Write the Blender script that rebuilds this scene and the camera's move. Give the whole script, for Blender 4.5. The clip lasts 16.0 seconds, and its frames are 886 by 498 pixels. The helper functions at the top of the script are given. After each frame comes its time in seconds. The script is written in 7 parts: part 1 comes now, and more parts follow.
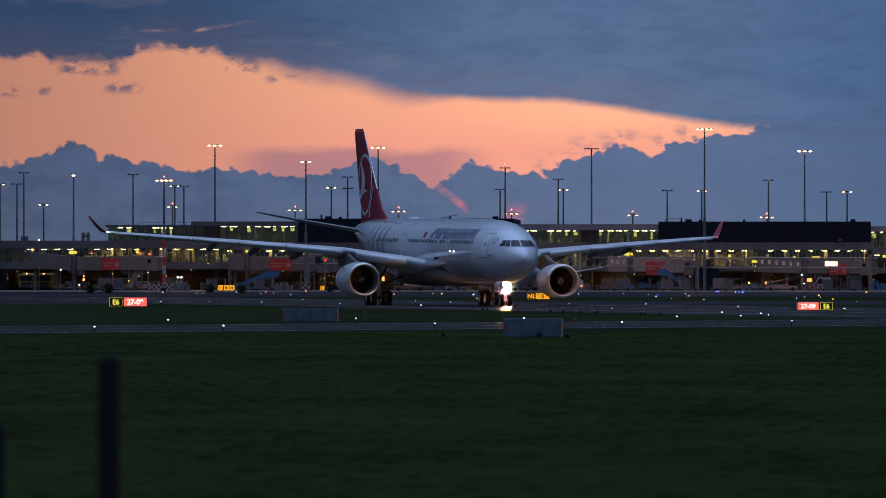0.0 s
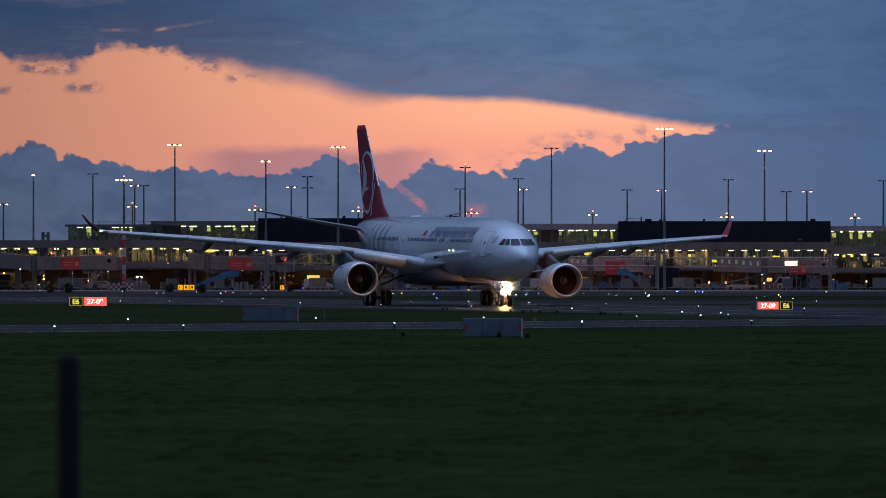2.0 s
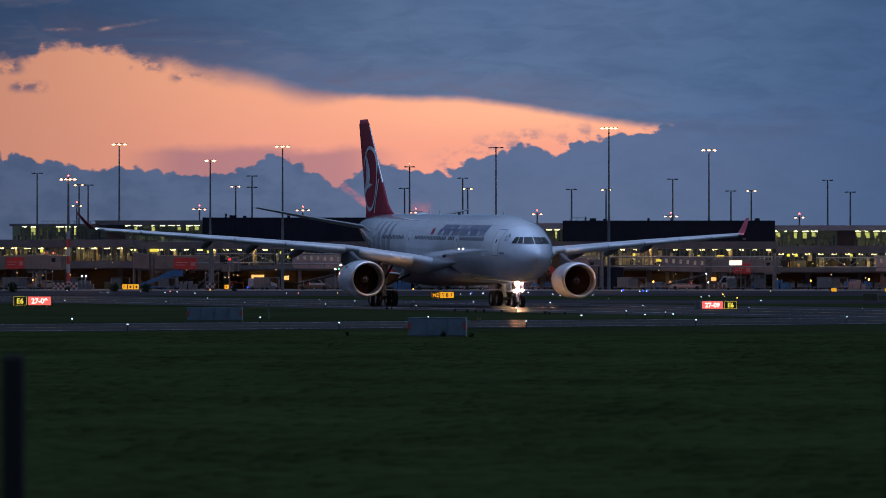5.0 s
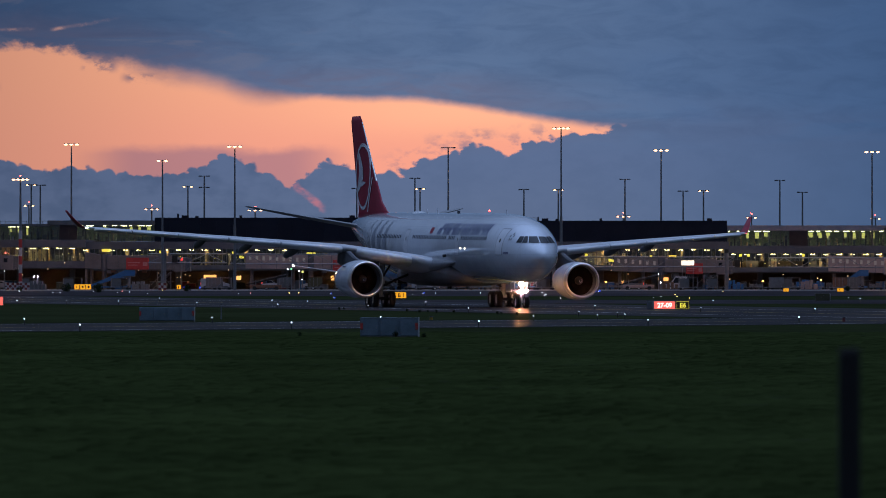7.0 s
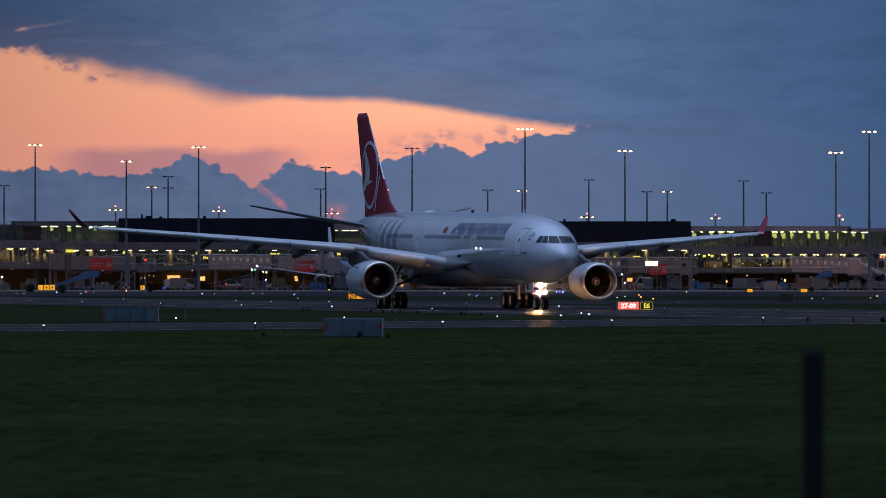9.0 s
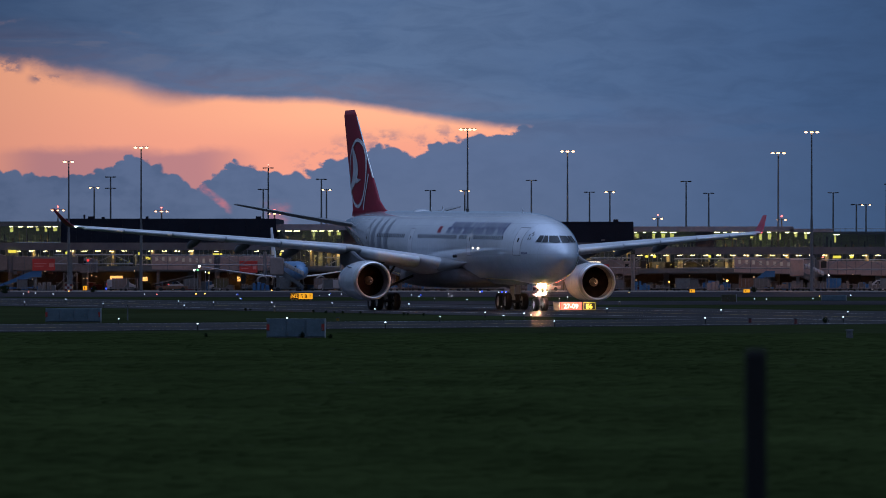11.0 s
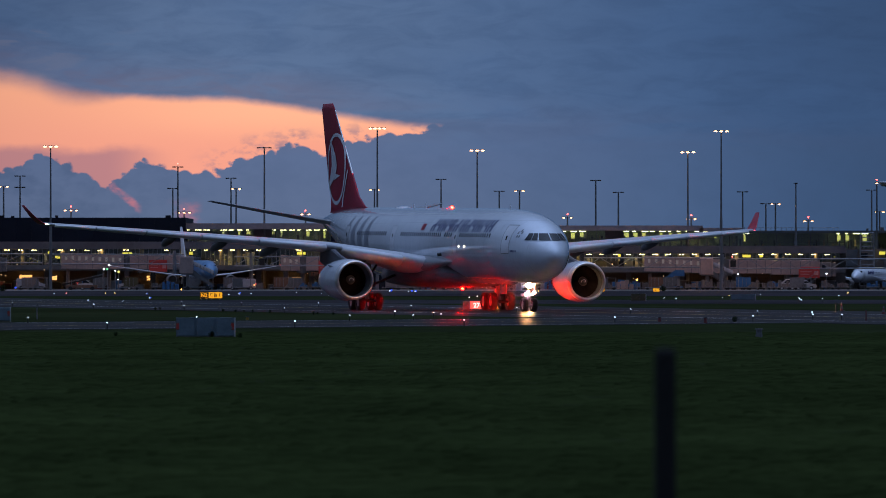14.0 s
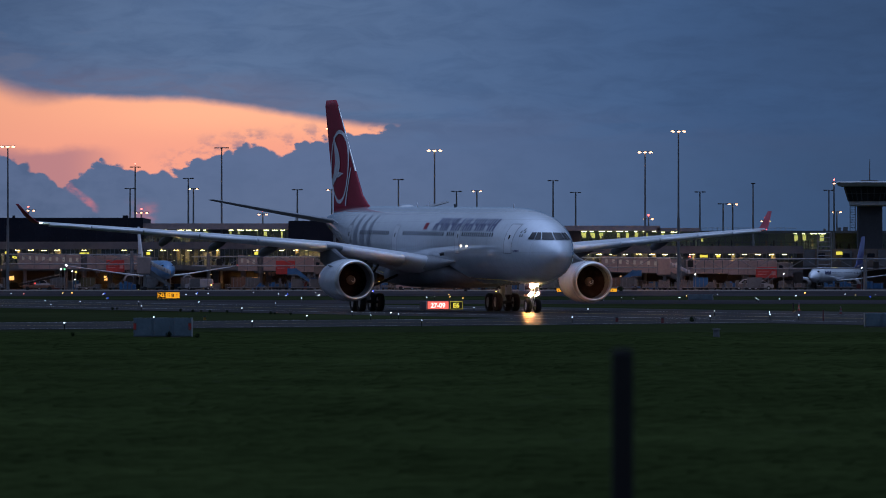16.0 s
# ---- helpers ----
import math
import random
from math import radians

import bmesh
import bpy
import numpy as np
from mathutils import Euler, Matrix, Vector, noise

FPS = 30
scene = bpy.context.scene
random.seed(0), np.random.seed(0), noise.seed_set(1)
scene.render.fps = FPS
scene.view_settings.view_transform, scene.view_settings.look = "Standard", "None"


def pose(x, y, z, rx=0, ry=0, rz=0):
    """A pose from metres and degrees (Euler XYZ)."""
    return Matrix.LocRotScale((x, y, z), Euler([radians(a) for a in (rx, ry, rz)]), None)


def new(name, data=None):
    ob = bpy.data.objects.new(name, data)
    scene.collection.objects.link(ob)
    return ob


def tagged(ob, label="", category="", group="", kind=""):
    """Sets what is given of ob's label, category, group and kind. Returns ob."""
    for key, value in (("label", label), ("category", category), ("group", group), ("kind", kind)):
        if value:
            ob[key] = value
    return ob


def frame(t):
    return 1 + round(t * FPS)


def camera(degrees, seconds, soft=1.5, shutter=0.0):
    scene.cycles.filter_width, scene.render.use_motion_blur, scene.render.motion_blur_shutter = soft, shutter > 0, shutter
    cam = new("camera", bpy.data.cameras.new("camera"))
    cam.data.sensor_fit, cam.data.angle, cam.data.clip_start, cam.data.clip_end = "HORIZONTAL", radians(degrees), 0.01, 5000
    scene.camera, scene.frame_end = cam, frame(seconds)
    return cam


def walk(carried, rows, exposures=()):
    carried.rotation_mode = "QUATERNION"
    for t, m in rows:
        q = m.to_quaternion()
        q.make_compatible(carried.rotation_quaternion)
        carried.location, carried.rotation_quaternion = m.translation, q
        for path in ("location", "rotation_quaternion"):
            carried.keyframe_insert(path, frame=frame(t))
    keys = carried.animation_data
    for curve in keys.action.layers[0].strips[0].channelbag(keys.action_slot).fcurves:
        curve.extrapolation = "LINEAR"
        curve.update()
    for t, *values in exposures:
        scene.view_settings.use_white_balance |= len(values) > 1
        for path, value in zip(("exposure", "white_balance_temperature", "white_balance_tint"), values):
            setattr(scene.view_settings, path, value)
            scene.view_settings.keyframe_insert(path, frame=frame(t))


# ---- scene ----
# The camera stands on a tripod by the airfield fence and pans slowly; world +y is the bearing of one apron mast.
EYE = 2.945
cam = camera(6.867, 16.0, soft=0.88)
cam.data.dof.use_dof = True
cam.data.dof.focus_distance = 580.0
cam.data.dof.aperture_fstop = 3.5
PAN = [(0, -2.8040, 90.1867), (0.5, -2.7296, 90.1864), (1, -2.6509, 90.1846), (1.5, -2.5677, 90.1842), (2, -2.4933, 90.1833),
       (2.5, -2.4233, 90.1829), (3, -2.3620, 90.1822), (3.5, -2.3051, 90.1805), (4, -2.2394, 90.1791), (6.5, -1.7709, 90.1800),
       (7, -1.6920, 90.1796), (7.5, -1.6219, 90.1793), (8, -1.5540, 90.1798), (8.5, -1.4905, 90.1811), (9, -1.4116, 90.1842),
       (11.5, -0.8374, 90.1868), (12, -0.7103, 90.1846), (12.5, -0.5941, 90.1833), (13, -0.4779, 90.1822), (13.5, -0.3683,
       90.1809), (14, -0.2653, 90.1800), (14.5, -0.1754, 90.1785), (15, -0.0877, 90.1791), (15.5, -0.0088, 90.1800), (16, 0.0658,
       90.1809)]
walk(cam, [(t, pose(0, 0, EYE, tilt, 0, -a)) for t, a, tilt in PAN])

# Bearings and elevations are given in steps of 1/13067 radian from the y axis and from the horizon.
STEP = 1 / 13067.0


def bx(u, d):
    """x of bearing u at the depth d."""
    return d * math.tan(u * STEP * 0.999)


def hz(v, d):
    """Height of elevation v at the depth d."""
    return EYE + d * v * STEP


def gd(v, h=0.0):
    """Depth at which something h above the ground appears v below the horizon."""
    return (EYE - h) / (v * STEP)


def lin(r, g, b):
    return tuple(((c / 255 + 0.055) / 1.055) ** 2.4 if c > 10 else c / 255 / 12.92 for c in (r, g, b)) + (1.0,)


# ---- world: dusk sky with a glowing gap between cloud banks ----
class Nodes:
    def __init__(self, tree):
        self.t = tree

    def add(self, kind, **kw):
        n = self.t.nodes.new(kind)
        for k, v in kw.items():
            setattr(n, k, v)
        return n

    def put(self, sock, v):
        if isinstance(v, bpy.types.NodeSocket):
            self.t.links.new(v, sock)
        elif v is not None:
            sock.default_value = v

    def m(self, op, a, b=None, c=None, clamp=False):
        n = self.add("ShaderNodeMath", operation=op, use_clamp=clamp)
        for s, v in zip(n.inputs, (a, b, c)):
            self.put(s, v)
        return n.outputs[0]

    def mix(self, f, a, b, mode="MIX"):
        n = self.add("ShaderNodeMix", data_type="RGBA", blend_type=mode)
        self.put(n.inputs[0], f), self.put(n.inputs[6], a), self.put(n.inputs[7], b)
        return n.outputs[2]

    def ramp(self, f, lo, hi, a=0.0, b=1.0):
        n = self.add("ShaderNodeMapRange", interpolation_type="SMOOTHSTEP")
        for s, v in zip(n.inputs, (f, lo, hi, a, b)):
            self.put(s, v)
        return n.outputs[0]

    def noise(self, vec, scale, detail=4.0, rough=0.55, dist=0.0):
        n = self.add("ShaderNodeTexNoise")
        self.put(n.inputs["Vector"], vec)
        for k, v in (("Scale", scale), ("Detail", detail), ("Roughness", rough), ("Distortion", dist)):
            n.inputs[k].default_value = v
        return n.outputs["Fac"]

    def vec(self, x, y, z=0.0):
        n = self.add("ShaderNodeCombineXYZ")
        for s, v in zip(n.inputs, (x, y, z)):
            self.put(s, v)
        return n.outputs[0]

    def curve(self, f, pts):
        n = self.add("ShaderNodeFloatCurve")
        c = n.mapping.curves[0]
        while len(c.points) < len(pts):
            c.points.new(0.5, 0.5)
        for p, (x, y) in zip(c.points, pts):
            p.location = (x, y)
            p.handle_type = "VECTOR"
        n.mapping.update()
        self.put(n.inputs["Value"], f)
        return n.outputs[0]


def make_world():
    w = bpy.data.worlds.new("dusk")
    scene.world = w
    w.use_nodes = True
    w.node_tree.nodes.clear()
    N = Nodes(w.node_tree)
    g = N.add("ShaderNodeTexCoord").outputs["Generated"]
    sep = N.add("ShaderNodeSeparateXYZ")
    N.put(sep.inputs[0], g)
    x, y, z = sep.outputs
    U = N.m("MULTIPLY", N.m("ARCTAN2", x, y), 13.067)
    V = N.m("MULTIPLY", N.m("ARCSINE", z), 13.067)
    p = N.vec(U, N.m("MULTIPLY", V, 1.7))
    big = N.noise(p, 3.0, 5)
    mid = N.noise(p, 12.0, 6, 0.6)
    fine = N.noise(p, 34.0, 6, 0.62)
    wisp = N.noise(N.vec(U, N.m("MULTIPLY", V, 3.5), 3.0), 9.0, 7, 0.62, 0.6)
    s = N.m("DIVIDE", N.m("ADD", U, 1.6), 1.7)
    up = [(-160, 96), (0, 96), (28, 100), (42, 90), (70, 90), (89, 103), (131, 97), (188, 101), (232, 101), (240, 82), (263, 76), (305, 77), (330, 81),
          (376, 82), (408, 95), (470, 99), (500, 104), (545, 111), (600, 118), (645, 129), (690, 146), (725, 157), (780, 164), (860, 169), (1000, 172), (1100, 185), (1200, 203), (1300, 217), (1380, 224)]
    low = [(-160, 290), (0, 298), (25, 290), (60, 279), (95, 268), (107, 258), (128, 252), (159, 261), (175, 280), (188, 279), (200, 275),
           (222, 280), (235, 287), (260, 286), (285, 289), (323, 301), (345, 301), (380, 296), (400, 299), (450, 302), (475, 310), (570, 313), (620, 292), (655, 272), (690, 287),
           (735, 312), (770, 336), (784, 314), (828, 289), (865, 290), (882, 303), (960, 305), (1010, 280), (1070, 270), (1085, 258)]
    low2 = [(1112, 255), (1128, 263), (1146, 275), (1176, 262), (1190, 253), (1218, 249), (1240, 245), (1265, 238), (1305, 236), (1325, 229), (1354, 221), (1372, 216)]
    conv = lambda q: [((a - 1424) / 1700 + 1.6 / 1.7, (482.6 - b) / 500) for a, b in q]
    upv = N.m("MULTIPLY", N.curve(s, conv(up)), 0.5)
    wob = N.m("MULTIPLY", N.m("SUBTRACT", mid, 0.5), 0.03)
    s2 = N.m("ADD", s, N.m("MULTIPLY", N.m("SUBTRACT", fine, 0.5), 0.012))
    lowv = N.m("MULTIPLY", N.curve(s2, conv(low + low2)), 0.5)
    lowv = N.m("ADD", lowv, N.m("MULTIPLY", N.m("SUBTRACT", fine, 0.5), 0.022))
    vor = N.add("ShaderNodeTexVoronoi")
    N.put(vor.inputs["Vector"], N.vec(N.m("ADD", U, N.m("MULTIPLY", N.m("SUBTRACT", fine, 0.5), 0.02)), V))
    vor.inputs["Scale"].default_value = 55.0
    lowv = N.m("ADD", lowv, N.m("MULTIPLY", N.m("SUBTRACT", 0.45, vor.outputs["Distance"]), 0.016))
    # lower rim of the deck: ragged towards the west, smooth and soft elsewhere
    rag = N.ramp(U, -0.75, -1.1)
    upv = N.m("ADD", upv, N.m("MULTIPLY", N.m("ADD", wob, N.m("MULTIPLY", N.m("SUBTRACT", fine, 0.5), 0.03)), N.m("ADD", N.m("MULTIPLY", rag, 1.2), 0.22)))
    du = N.m("SUBTRACT", upv, V)
    dl = N.m("SUBTRACT", V, lowv)
    edge_u = N.ramp(du, -0.004, N.m("ADD", 0.016, N.m("MULTIPLY", N.ramp(U, -1.05, -0.85), N.m("MULTIPLY", N.ramp(U, -0.6, -0.75), 0.034))))
    edge_l = N.ramp(dl, -0.0015, 0.004)
    gap = N.m("MULTIPLY", edge_u, edge_l)
    gap = N.m("MULTIPLY", gap, N.m("MULTIPLY", N.ramp(U, 0.0, -0.05), N.ramp(U, -5.0, -2.0)))
    # loose scraps of cloud inside the gap
    win = lambda x, a, b, e: N.m("MULTIPLY", N.ramp(x, a - e, a + e), N.ramp(x, b + e, b - e))
    flock = None
    for u0, u1, v0, v1 in ((-1.315, -1.215, 0.352, 0.388), (-1.02, -0.965, 0.356, 0.39), (-1.44, -1.385, 0.314, 0.328), (-1.375, -1.305, 0.316, 0.328), (-1.235, -1.175, 0.320, 0.334), (-0.95, -0.89, 0.338, 0.350)):
        w1 = N.m("MULTIPLY", win(U, u0, u1, 0.012), win(V, v0, v1, 0.008))
        flock = w1 if flock is None else N.m("MAXIMUM", flock, w1)
    sc = N.m("MULTIPLY", N.ramp(N.m("ADD", N.m("MULTIPLY", mid, 0.5), N.m("MULTIPLY", fine, 0.5)), 0.46, 0.55), flock)
    sc2 = N.m("MULTIPLY", N.ramp(mid, 0.48, 0.58), N.m("MULTIPLY", N.ramp(dl, 0.050, 0.0), N.m("MULTIPLY", N.ramp(U, -0.52, -0.45), 0.75)))
    gap = N.m("MULTIPLY", gap, N.m("SUBTRACT", 1.0, N.m("MULTIPLY", N.m("MAXIMUM", sc, sc2), 0.8)))
    # thin bright slits in the deck above the gap
    rise = N.m("MULTIPLY", N.m("MAXIMUM", N.m("ADD", U, 1.077), 0.0), 0.17)
    slit = N.m("ABSOLUTE", N.m("SUBTRACT", N.m("SUBTRACT", V, rise), N.m("ADD", 0.4285, N.m("MULTIPLY", N.m("SUBTRACT", mid, 0.5), 0.012))))
    slit = N.m("MULTIPLY", N.ramp(slit, 0.0050, 0.0), N.m("MAXIMUM", N.m("MULTIPLY", win(U, -1.165, -1.12, 0.02), 0.6), N.m("MULTIPLY", N.ramp(U, -1.085, -1.07), N.ramp(U, -0.95, -1.065, 0.0, 0.9))))
    # colours of the gap: apricot, pinker towards the horizon, with a mauve veil
    glow = N.mix(N.ramp(V, 0.40, 0.17), lin(246, 173, 136), lin(238, 156, 134))
    glow = N.mix(N.ramp(U, -0.6, -1.5), glow, lin(214, 148, 126))
    glow = N.mix(N.m("MULTIPLY", N.ramp(U, -0.8, -0.3), N.ramp(V, 0.22, 0.29)), glow, lin(252, 178, 142))
    veilc = N.m("ADD", N.m("MULTIPLY", N.m("SUBTRACT", mid, 0.5), 0.03), N.m("SUBTRACT", V, 0.206))
    veil = N.m("MULTIPLY", N.ramp(veilc, 0.024, 0.0), N.m("MULTIPLY", N.ramp(U, -1.06, -0.92), N.ramp(U, -0.52, -0.66)))
    glow = N.mix(N.m("MULTIPLY", veil, 0.65), glow, lin(142, 108, 130))
    # upper deck and cumulus bank
    deck = N.mix(N.ramp(U, -1.3, -0.5), lin(57, 85, 121), lin(87, 111, 146))
    deck = N.mix(N.ramp(U, -0.4, 0.6), deck, lin(61, 91, 132))
    deck = N.mix(N.m("MULTIPLY", N.ramp(wisp, 0.38, 0.72), 0.30), deck, lin(46, 72, 108))
    deck = N.mix(N.m("MULTIPLY", N.ramp(big, 0.45, 0.75), 0.30), deck, lin(66, 100, 146))
    # long streaks, a mauve belly over the gap and a deeper blue above
    long = N.noise(N.vec(N.m("ADD", U, N.m("MULTIPLY", V, 0.6)), N.m("MULTIPLY", V, 5.0), 7.0), 4.5, 7, 0.6, 0.4)
    deck = N.mix(N.m("MULTIPLY", N.ramp(du, -0.085, 0.0), N.m("MULTIPLY", N.ramp(long, 0.30, 0.62), N.ramp(U, 0.0, -0.5, 0.15, 0.75))), deck, lin(104, 101, 124))
    deck = N.mix(N.m("MULTIPLY", N.ramp(long, 0.42, 0.72), N.ramp(U, -0.5, -1.1, 0.12, 0.40)), deck, lin(46, 66, 98))
    deck = N.mix(N.m("MULTIPLY", N.m("MULTIPLY", N.ramp(long, 0.46, 0.34), 0.5), N.ramp(U, -0.4, -0.9)), deck, lin(112, 112, 132))
    deck = N.mix(N.m("MULTIPLY", N.ramp(V, 0.30, 0.42), N.ramp(U, -0.5, -1.2, 0.12, 0.40)), deck, lin(36, 66, 104))
    bank = N.mix(N.ramp(V, 0.05, 0.25), lin(88, 105, 136), lin(86, 105, 140))
    bank = N.mix(N.ramp(U, -0.3, 0.7), bank, lin(63, 91, 130))
    bank = N.mix(N.m("MULTIPLY", N.ramp(mid, 0.40, 0.66), N.ramp(U, -0.3, -0.8, 0.14, 0.42)), bank, lin(58, 80, 112))
    sky = N.mix(N.ramp(V, 0.20, 0.27), bank, deck)
    # rosy shreds in front of the bank
    t1 = N.m("ABSOLUTE", N.m("SUBTRACT", N.m("ADD", V, N.m("MULTIPLY", U, 0.76)), -0.340))
    r1 = N.m("MULTIPLY", N.ramp(N.m("ADD", t1, N.m("MULTIPLY", N.m("SUBTRACT", fine, 0.5), 0.03)), 0.013, 0.001),
             N.m("MULTIPLY", N.ramp(U, -0.70, -0.66), N.ramp(U, -0.59, -0.61)))
    r2 = N.m("MULTIPLY", N.ramp(mid, 0.42, 0.6), N.m("MULTIPLY", N.m("MULTIPLY", N.ramp(U, -0.555, -0.53), N.ramp(U, -0.48, -0.505)), N.ramp(V, 0.135, 0.11)))
    sky = N.mix(N.m("MULTIPLY", N.m("MAXIMUM", N.m("MULTIPLY", r1, N.ramp(wisp, 0.30, 0.52)), N.m("MULTIPLY", r2, 0.7)), 0.75), sky, lin(190, 116, 128))
    sky = N.mix(N.m("MULTIPLY", slit, N.ramp(fine, 0.42, 0.60, 0.15, 0.75)), sky, lin(200, 152, 140))
    col = N.mix(gap, sky, glow)
    # dimmer towards both ends of the cloud bank, brightest in the middle
    gain = N.m("MULTIPLY", N.curve(N.m("DIVIDE", N.m("ADD", U, 2.0), 4.0), [(0.0, 0.34), (0.14, 0.375), (0.22, 0.44), (0.30, 0.51), (0.38, 0.55), (0.50, 0.555), (0.58, 0.52), (0.66, 0.42), (0.74, 0.36), (1.0, 0.34)]), 2.0)
    col = N.mix(1.0, col, N.vec(gain, gain, gain), "MULTIPLY")
    # higher up a lighter blue dome, brighter on the sunset side
    side = N.mix(N.ramp(N.m("ABSOLUTE", U), 9.0, 26.0), (0.105, 0.150, 0.250, 1), (0.040, 0.060, 0.106, 1))
    dome = N.mix(N.ramp(V, 7.0, 16.0), side, (0.710, 0.990, 1.661, 1))
    col = N.mix(N.ramp(V, 0.6, 5.0), col, dome)
    col = N.mix(N.ramp(N.m("ABSOLUTE", U), 4.0, 14.0), col, dome)
    col = N.mix(N.ramp(V, 0.0, -0.3), col, (0.01, 0.012, 0.01, 1))
    bg = N.add("ShaderNodeBackground")
    N.put(bg.inputs[0], col)
    bg.inputs[1].default_value = 1.0
    nish = N.add("ShaderNodeTexSky", sky_type="NISHITA", sun_disc=False, sun_elevation=radians(-1.5), sun_rotation=radians(-8))
    bg2 = N.add("ShaderNodeBackground")
    N.put(bg2.inputs[0], nish.outputs[0])
    bg2.inputs[1].default_value = 0.004
    addn = N.add("ShaderNodeAddShader")
    N.put(addn.inputs[0], bg.outputs[0]), N.put(addn.inputs[1], bg2.outputs[0])
    out = N.add("ShaderNodeOutputWorld")
    N.put(out.inputs[0], addn.outputs[0])


make_world()


# ---- materials ----
def mat(name, col, rough=0.6, metal=0.0, col2=None, scale=1.0, bump=0.0, bscale=None, detail=5.0, coat=0.0, rvar=0.1, stretch=(1, 1, 1), rand=0.0):
    """A surface whose colour wanders between col and col2 at two scales, with bump and uneven gloss."""
    m = bpy.data.materials.new(name)
    m.use_nodes = True
    N = Nodes(m.node_tree)
    b = m.node_tree.nodes["Principled BSDF"]
    col = col if len(col) == 4 else (*col, 1)
    col2 = col2 or tuple(c * 0.72 for c in col[:3])
    tc = N.add("ShaderNodeTexCoord").outputs["Object"]
    mp = N.add("ShaderNodeMapping")
    N.put(mp.inputs[0], tc)
    mp.inputs["Scale"].default_value = stretch
    v = mp.outputs[0]
    n1 = N.noise(v, scale, detail)
    n2 = N.noise(v, scale * 9, 3)
    f = N.ramp(N.m("ADD", N.m("MULTIPLY", n1, 0.65), N.m("MULTIPLY", n2, 0.35)), 0.36, 0.66)
    c = N.mix(f, col, (*col2[:3], 1))
    if rand:
        o = N.add("ShaderNodeObjectInfo").outputs["Random"]
        c = N.mix(N.m("MULTIPLY", o, rand), c, tuple(k * 0.55 for k in col[:3]) + (1,))
    N.put(b.inputs["Base Color"], c)
    N.put(b.inputs["Roughness"], N.m("ADD", rough - rvar / 2, N.m("MULTIPLY", n2, rvar)))
    b.inputs["Metallic"].default_value = metal
    b.inputs["Coat Weight"].default_value = coat
    if bump:
        bn = N.add("ShaderNodeBump")
        bn.inputs["Strength"].default_value = bump
        bn.inputs["Distance"].default_value = 0.05
        N.put(bn.inputs["Height"], N.noise(v, bscale or scale * 14, 4))
        N.put(b.inputs["Normal"], bn.outputs[0])
    return m


def matte(name, col, col2, scale, gloss=0.0, grough=0.3, bump=0.0, bscale=3.0, stretch=(1, 1, 1)):
    """Ground that scatters light evenly, with a little constant gloss."""
    m = bpy.data.materials.new(name)
    m.use_nodes = True
    N = Nodes(m.node_tree)
    m.node_tree.nodes.remove(m.node_tree.nodes["Principled BSDF"])
    mp = N.add("ShaderNodeMapping")
    N.put(mp.inputs[0], N.add("ShaderNodeTexCoord").outputs["Object"])
    mp.inputs["Scale"].default_value = stretch
    v = mp.outputs[0]
    n1, n2 = N.noise(v, scale, 6), N.noise(v, scale * 11, 4)
    f = N.ramp(N.m("ADD", N.m("MULTIPLY", n1, 0.6), N.m("MULTIPLY", n2, 0.4)), 0.36, 0.64)
    c = N.mix(f, (*col, 1), (*col2, 1))
    df = N.add("ShaderNodeBsdfDiffuse")
    N.put(df.inputs[0], c)
    out = df.outputs[0]
    if bump:
        bn = N.add("ShaderNodeBump")
        bn.inputs["Strength"].default_value = bump
        bn.inputs["Distance"].default_value = 0.05
        N.put(bn.inputs["Height"], N.noise(v, bscale, 4))
        N.put(df.inputs["Normal"], bn.outputs[0])
    if gloss:
        gl = N.add("ShaderNodeBsdfGlossy", distribution="BECKMANN")
        N.put(gl.inputs["Roughness"], N.m("ADD", grough - 0.06, N.m("MULTIPLY", n2, 0.12)))
        mx = N.add("ShaderNodeMixShader")
        mx.inputs[0].default_value = gloss
        N.put(mx.inputs[1], out), N.put(mx.inputs[2], gl.outputs[0])
        out = mx.outputs[0]
    N.put(m.node_tree.nodes["Material Output"].inputs[0], out)
    return m


def glow(name, col, strength):
    m = bpy.data.materials.new(name)
    m.use_nodes = True
    b = m.node_tree.nodes["Principled BSDF"]
    b.inputs["Base Color"].default_value = (*[min(1, c) * 0.5 for c in col], 1)
    b.inputs["Emission Color"].default_value = (*col, 1)
    b.inputs["Emission Strength"].default_value = strength
    return m


M = {}
M["grass"] = matte("grass", (0.025, 0.032, 0.014), (0.016, 0.021, 0.009), 0.05, bump=0.2, stretch=(1, 0.35, 1))
M["asphalt"] = matte("asphalt", (0.036, 0.032, 0.033), (0.019, 0.017, 0.018), 0.06, 0.062, 0.37, stretch=(1, 0.25, 1))
M["asphalt_old"] = matte("asphalt_old", (0.040, 0.035, 0.038), (0.024, 0.021, 0.023), 0.04, 0.015, 0.40, stretch=(1, 0.2, 1))
M["concrete"] = matte("concrete", (0.17, 0.15, 0.135), (0.11, 0.10, 0.09), 0.05, 0.02, 0.4)
M["line_white"] = mat("line_white", (0.55, 0.55, 0.53), 0.7, scale=0.6)
M["line_yellow"] = mat("line_yellow", (0.5, 0.36, 0.05), 0.7, scale=0.6)
M["white_paint"] = mat("white_paint", (0.75, 0.78, 0.84), 0.13, col2=(0.69, 0.72, 0.78), scale=0.5, coat=0.8, rvar=0.05)
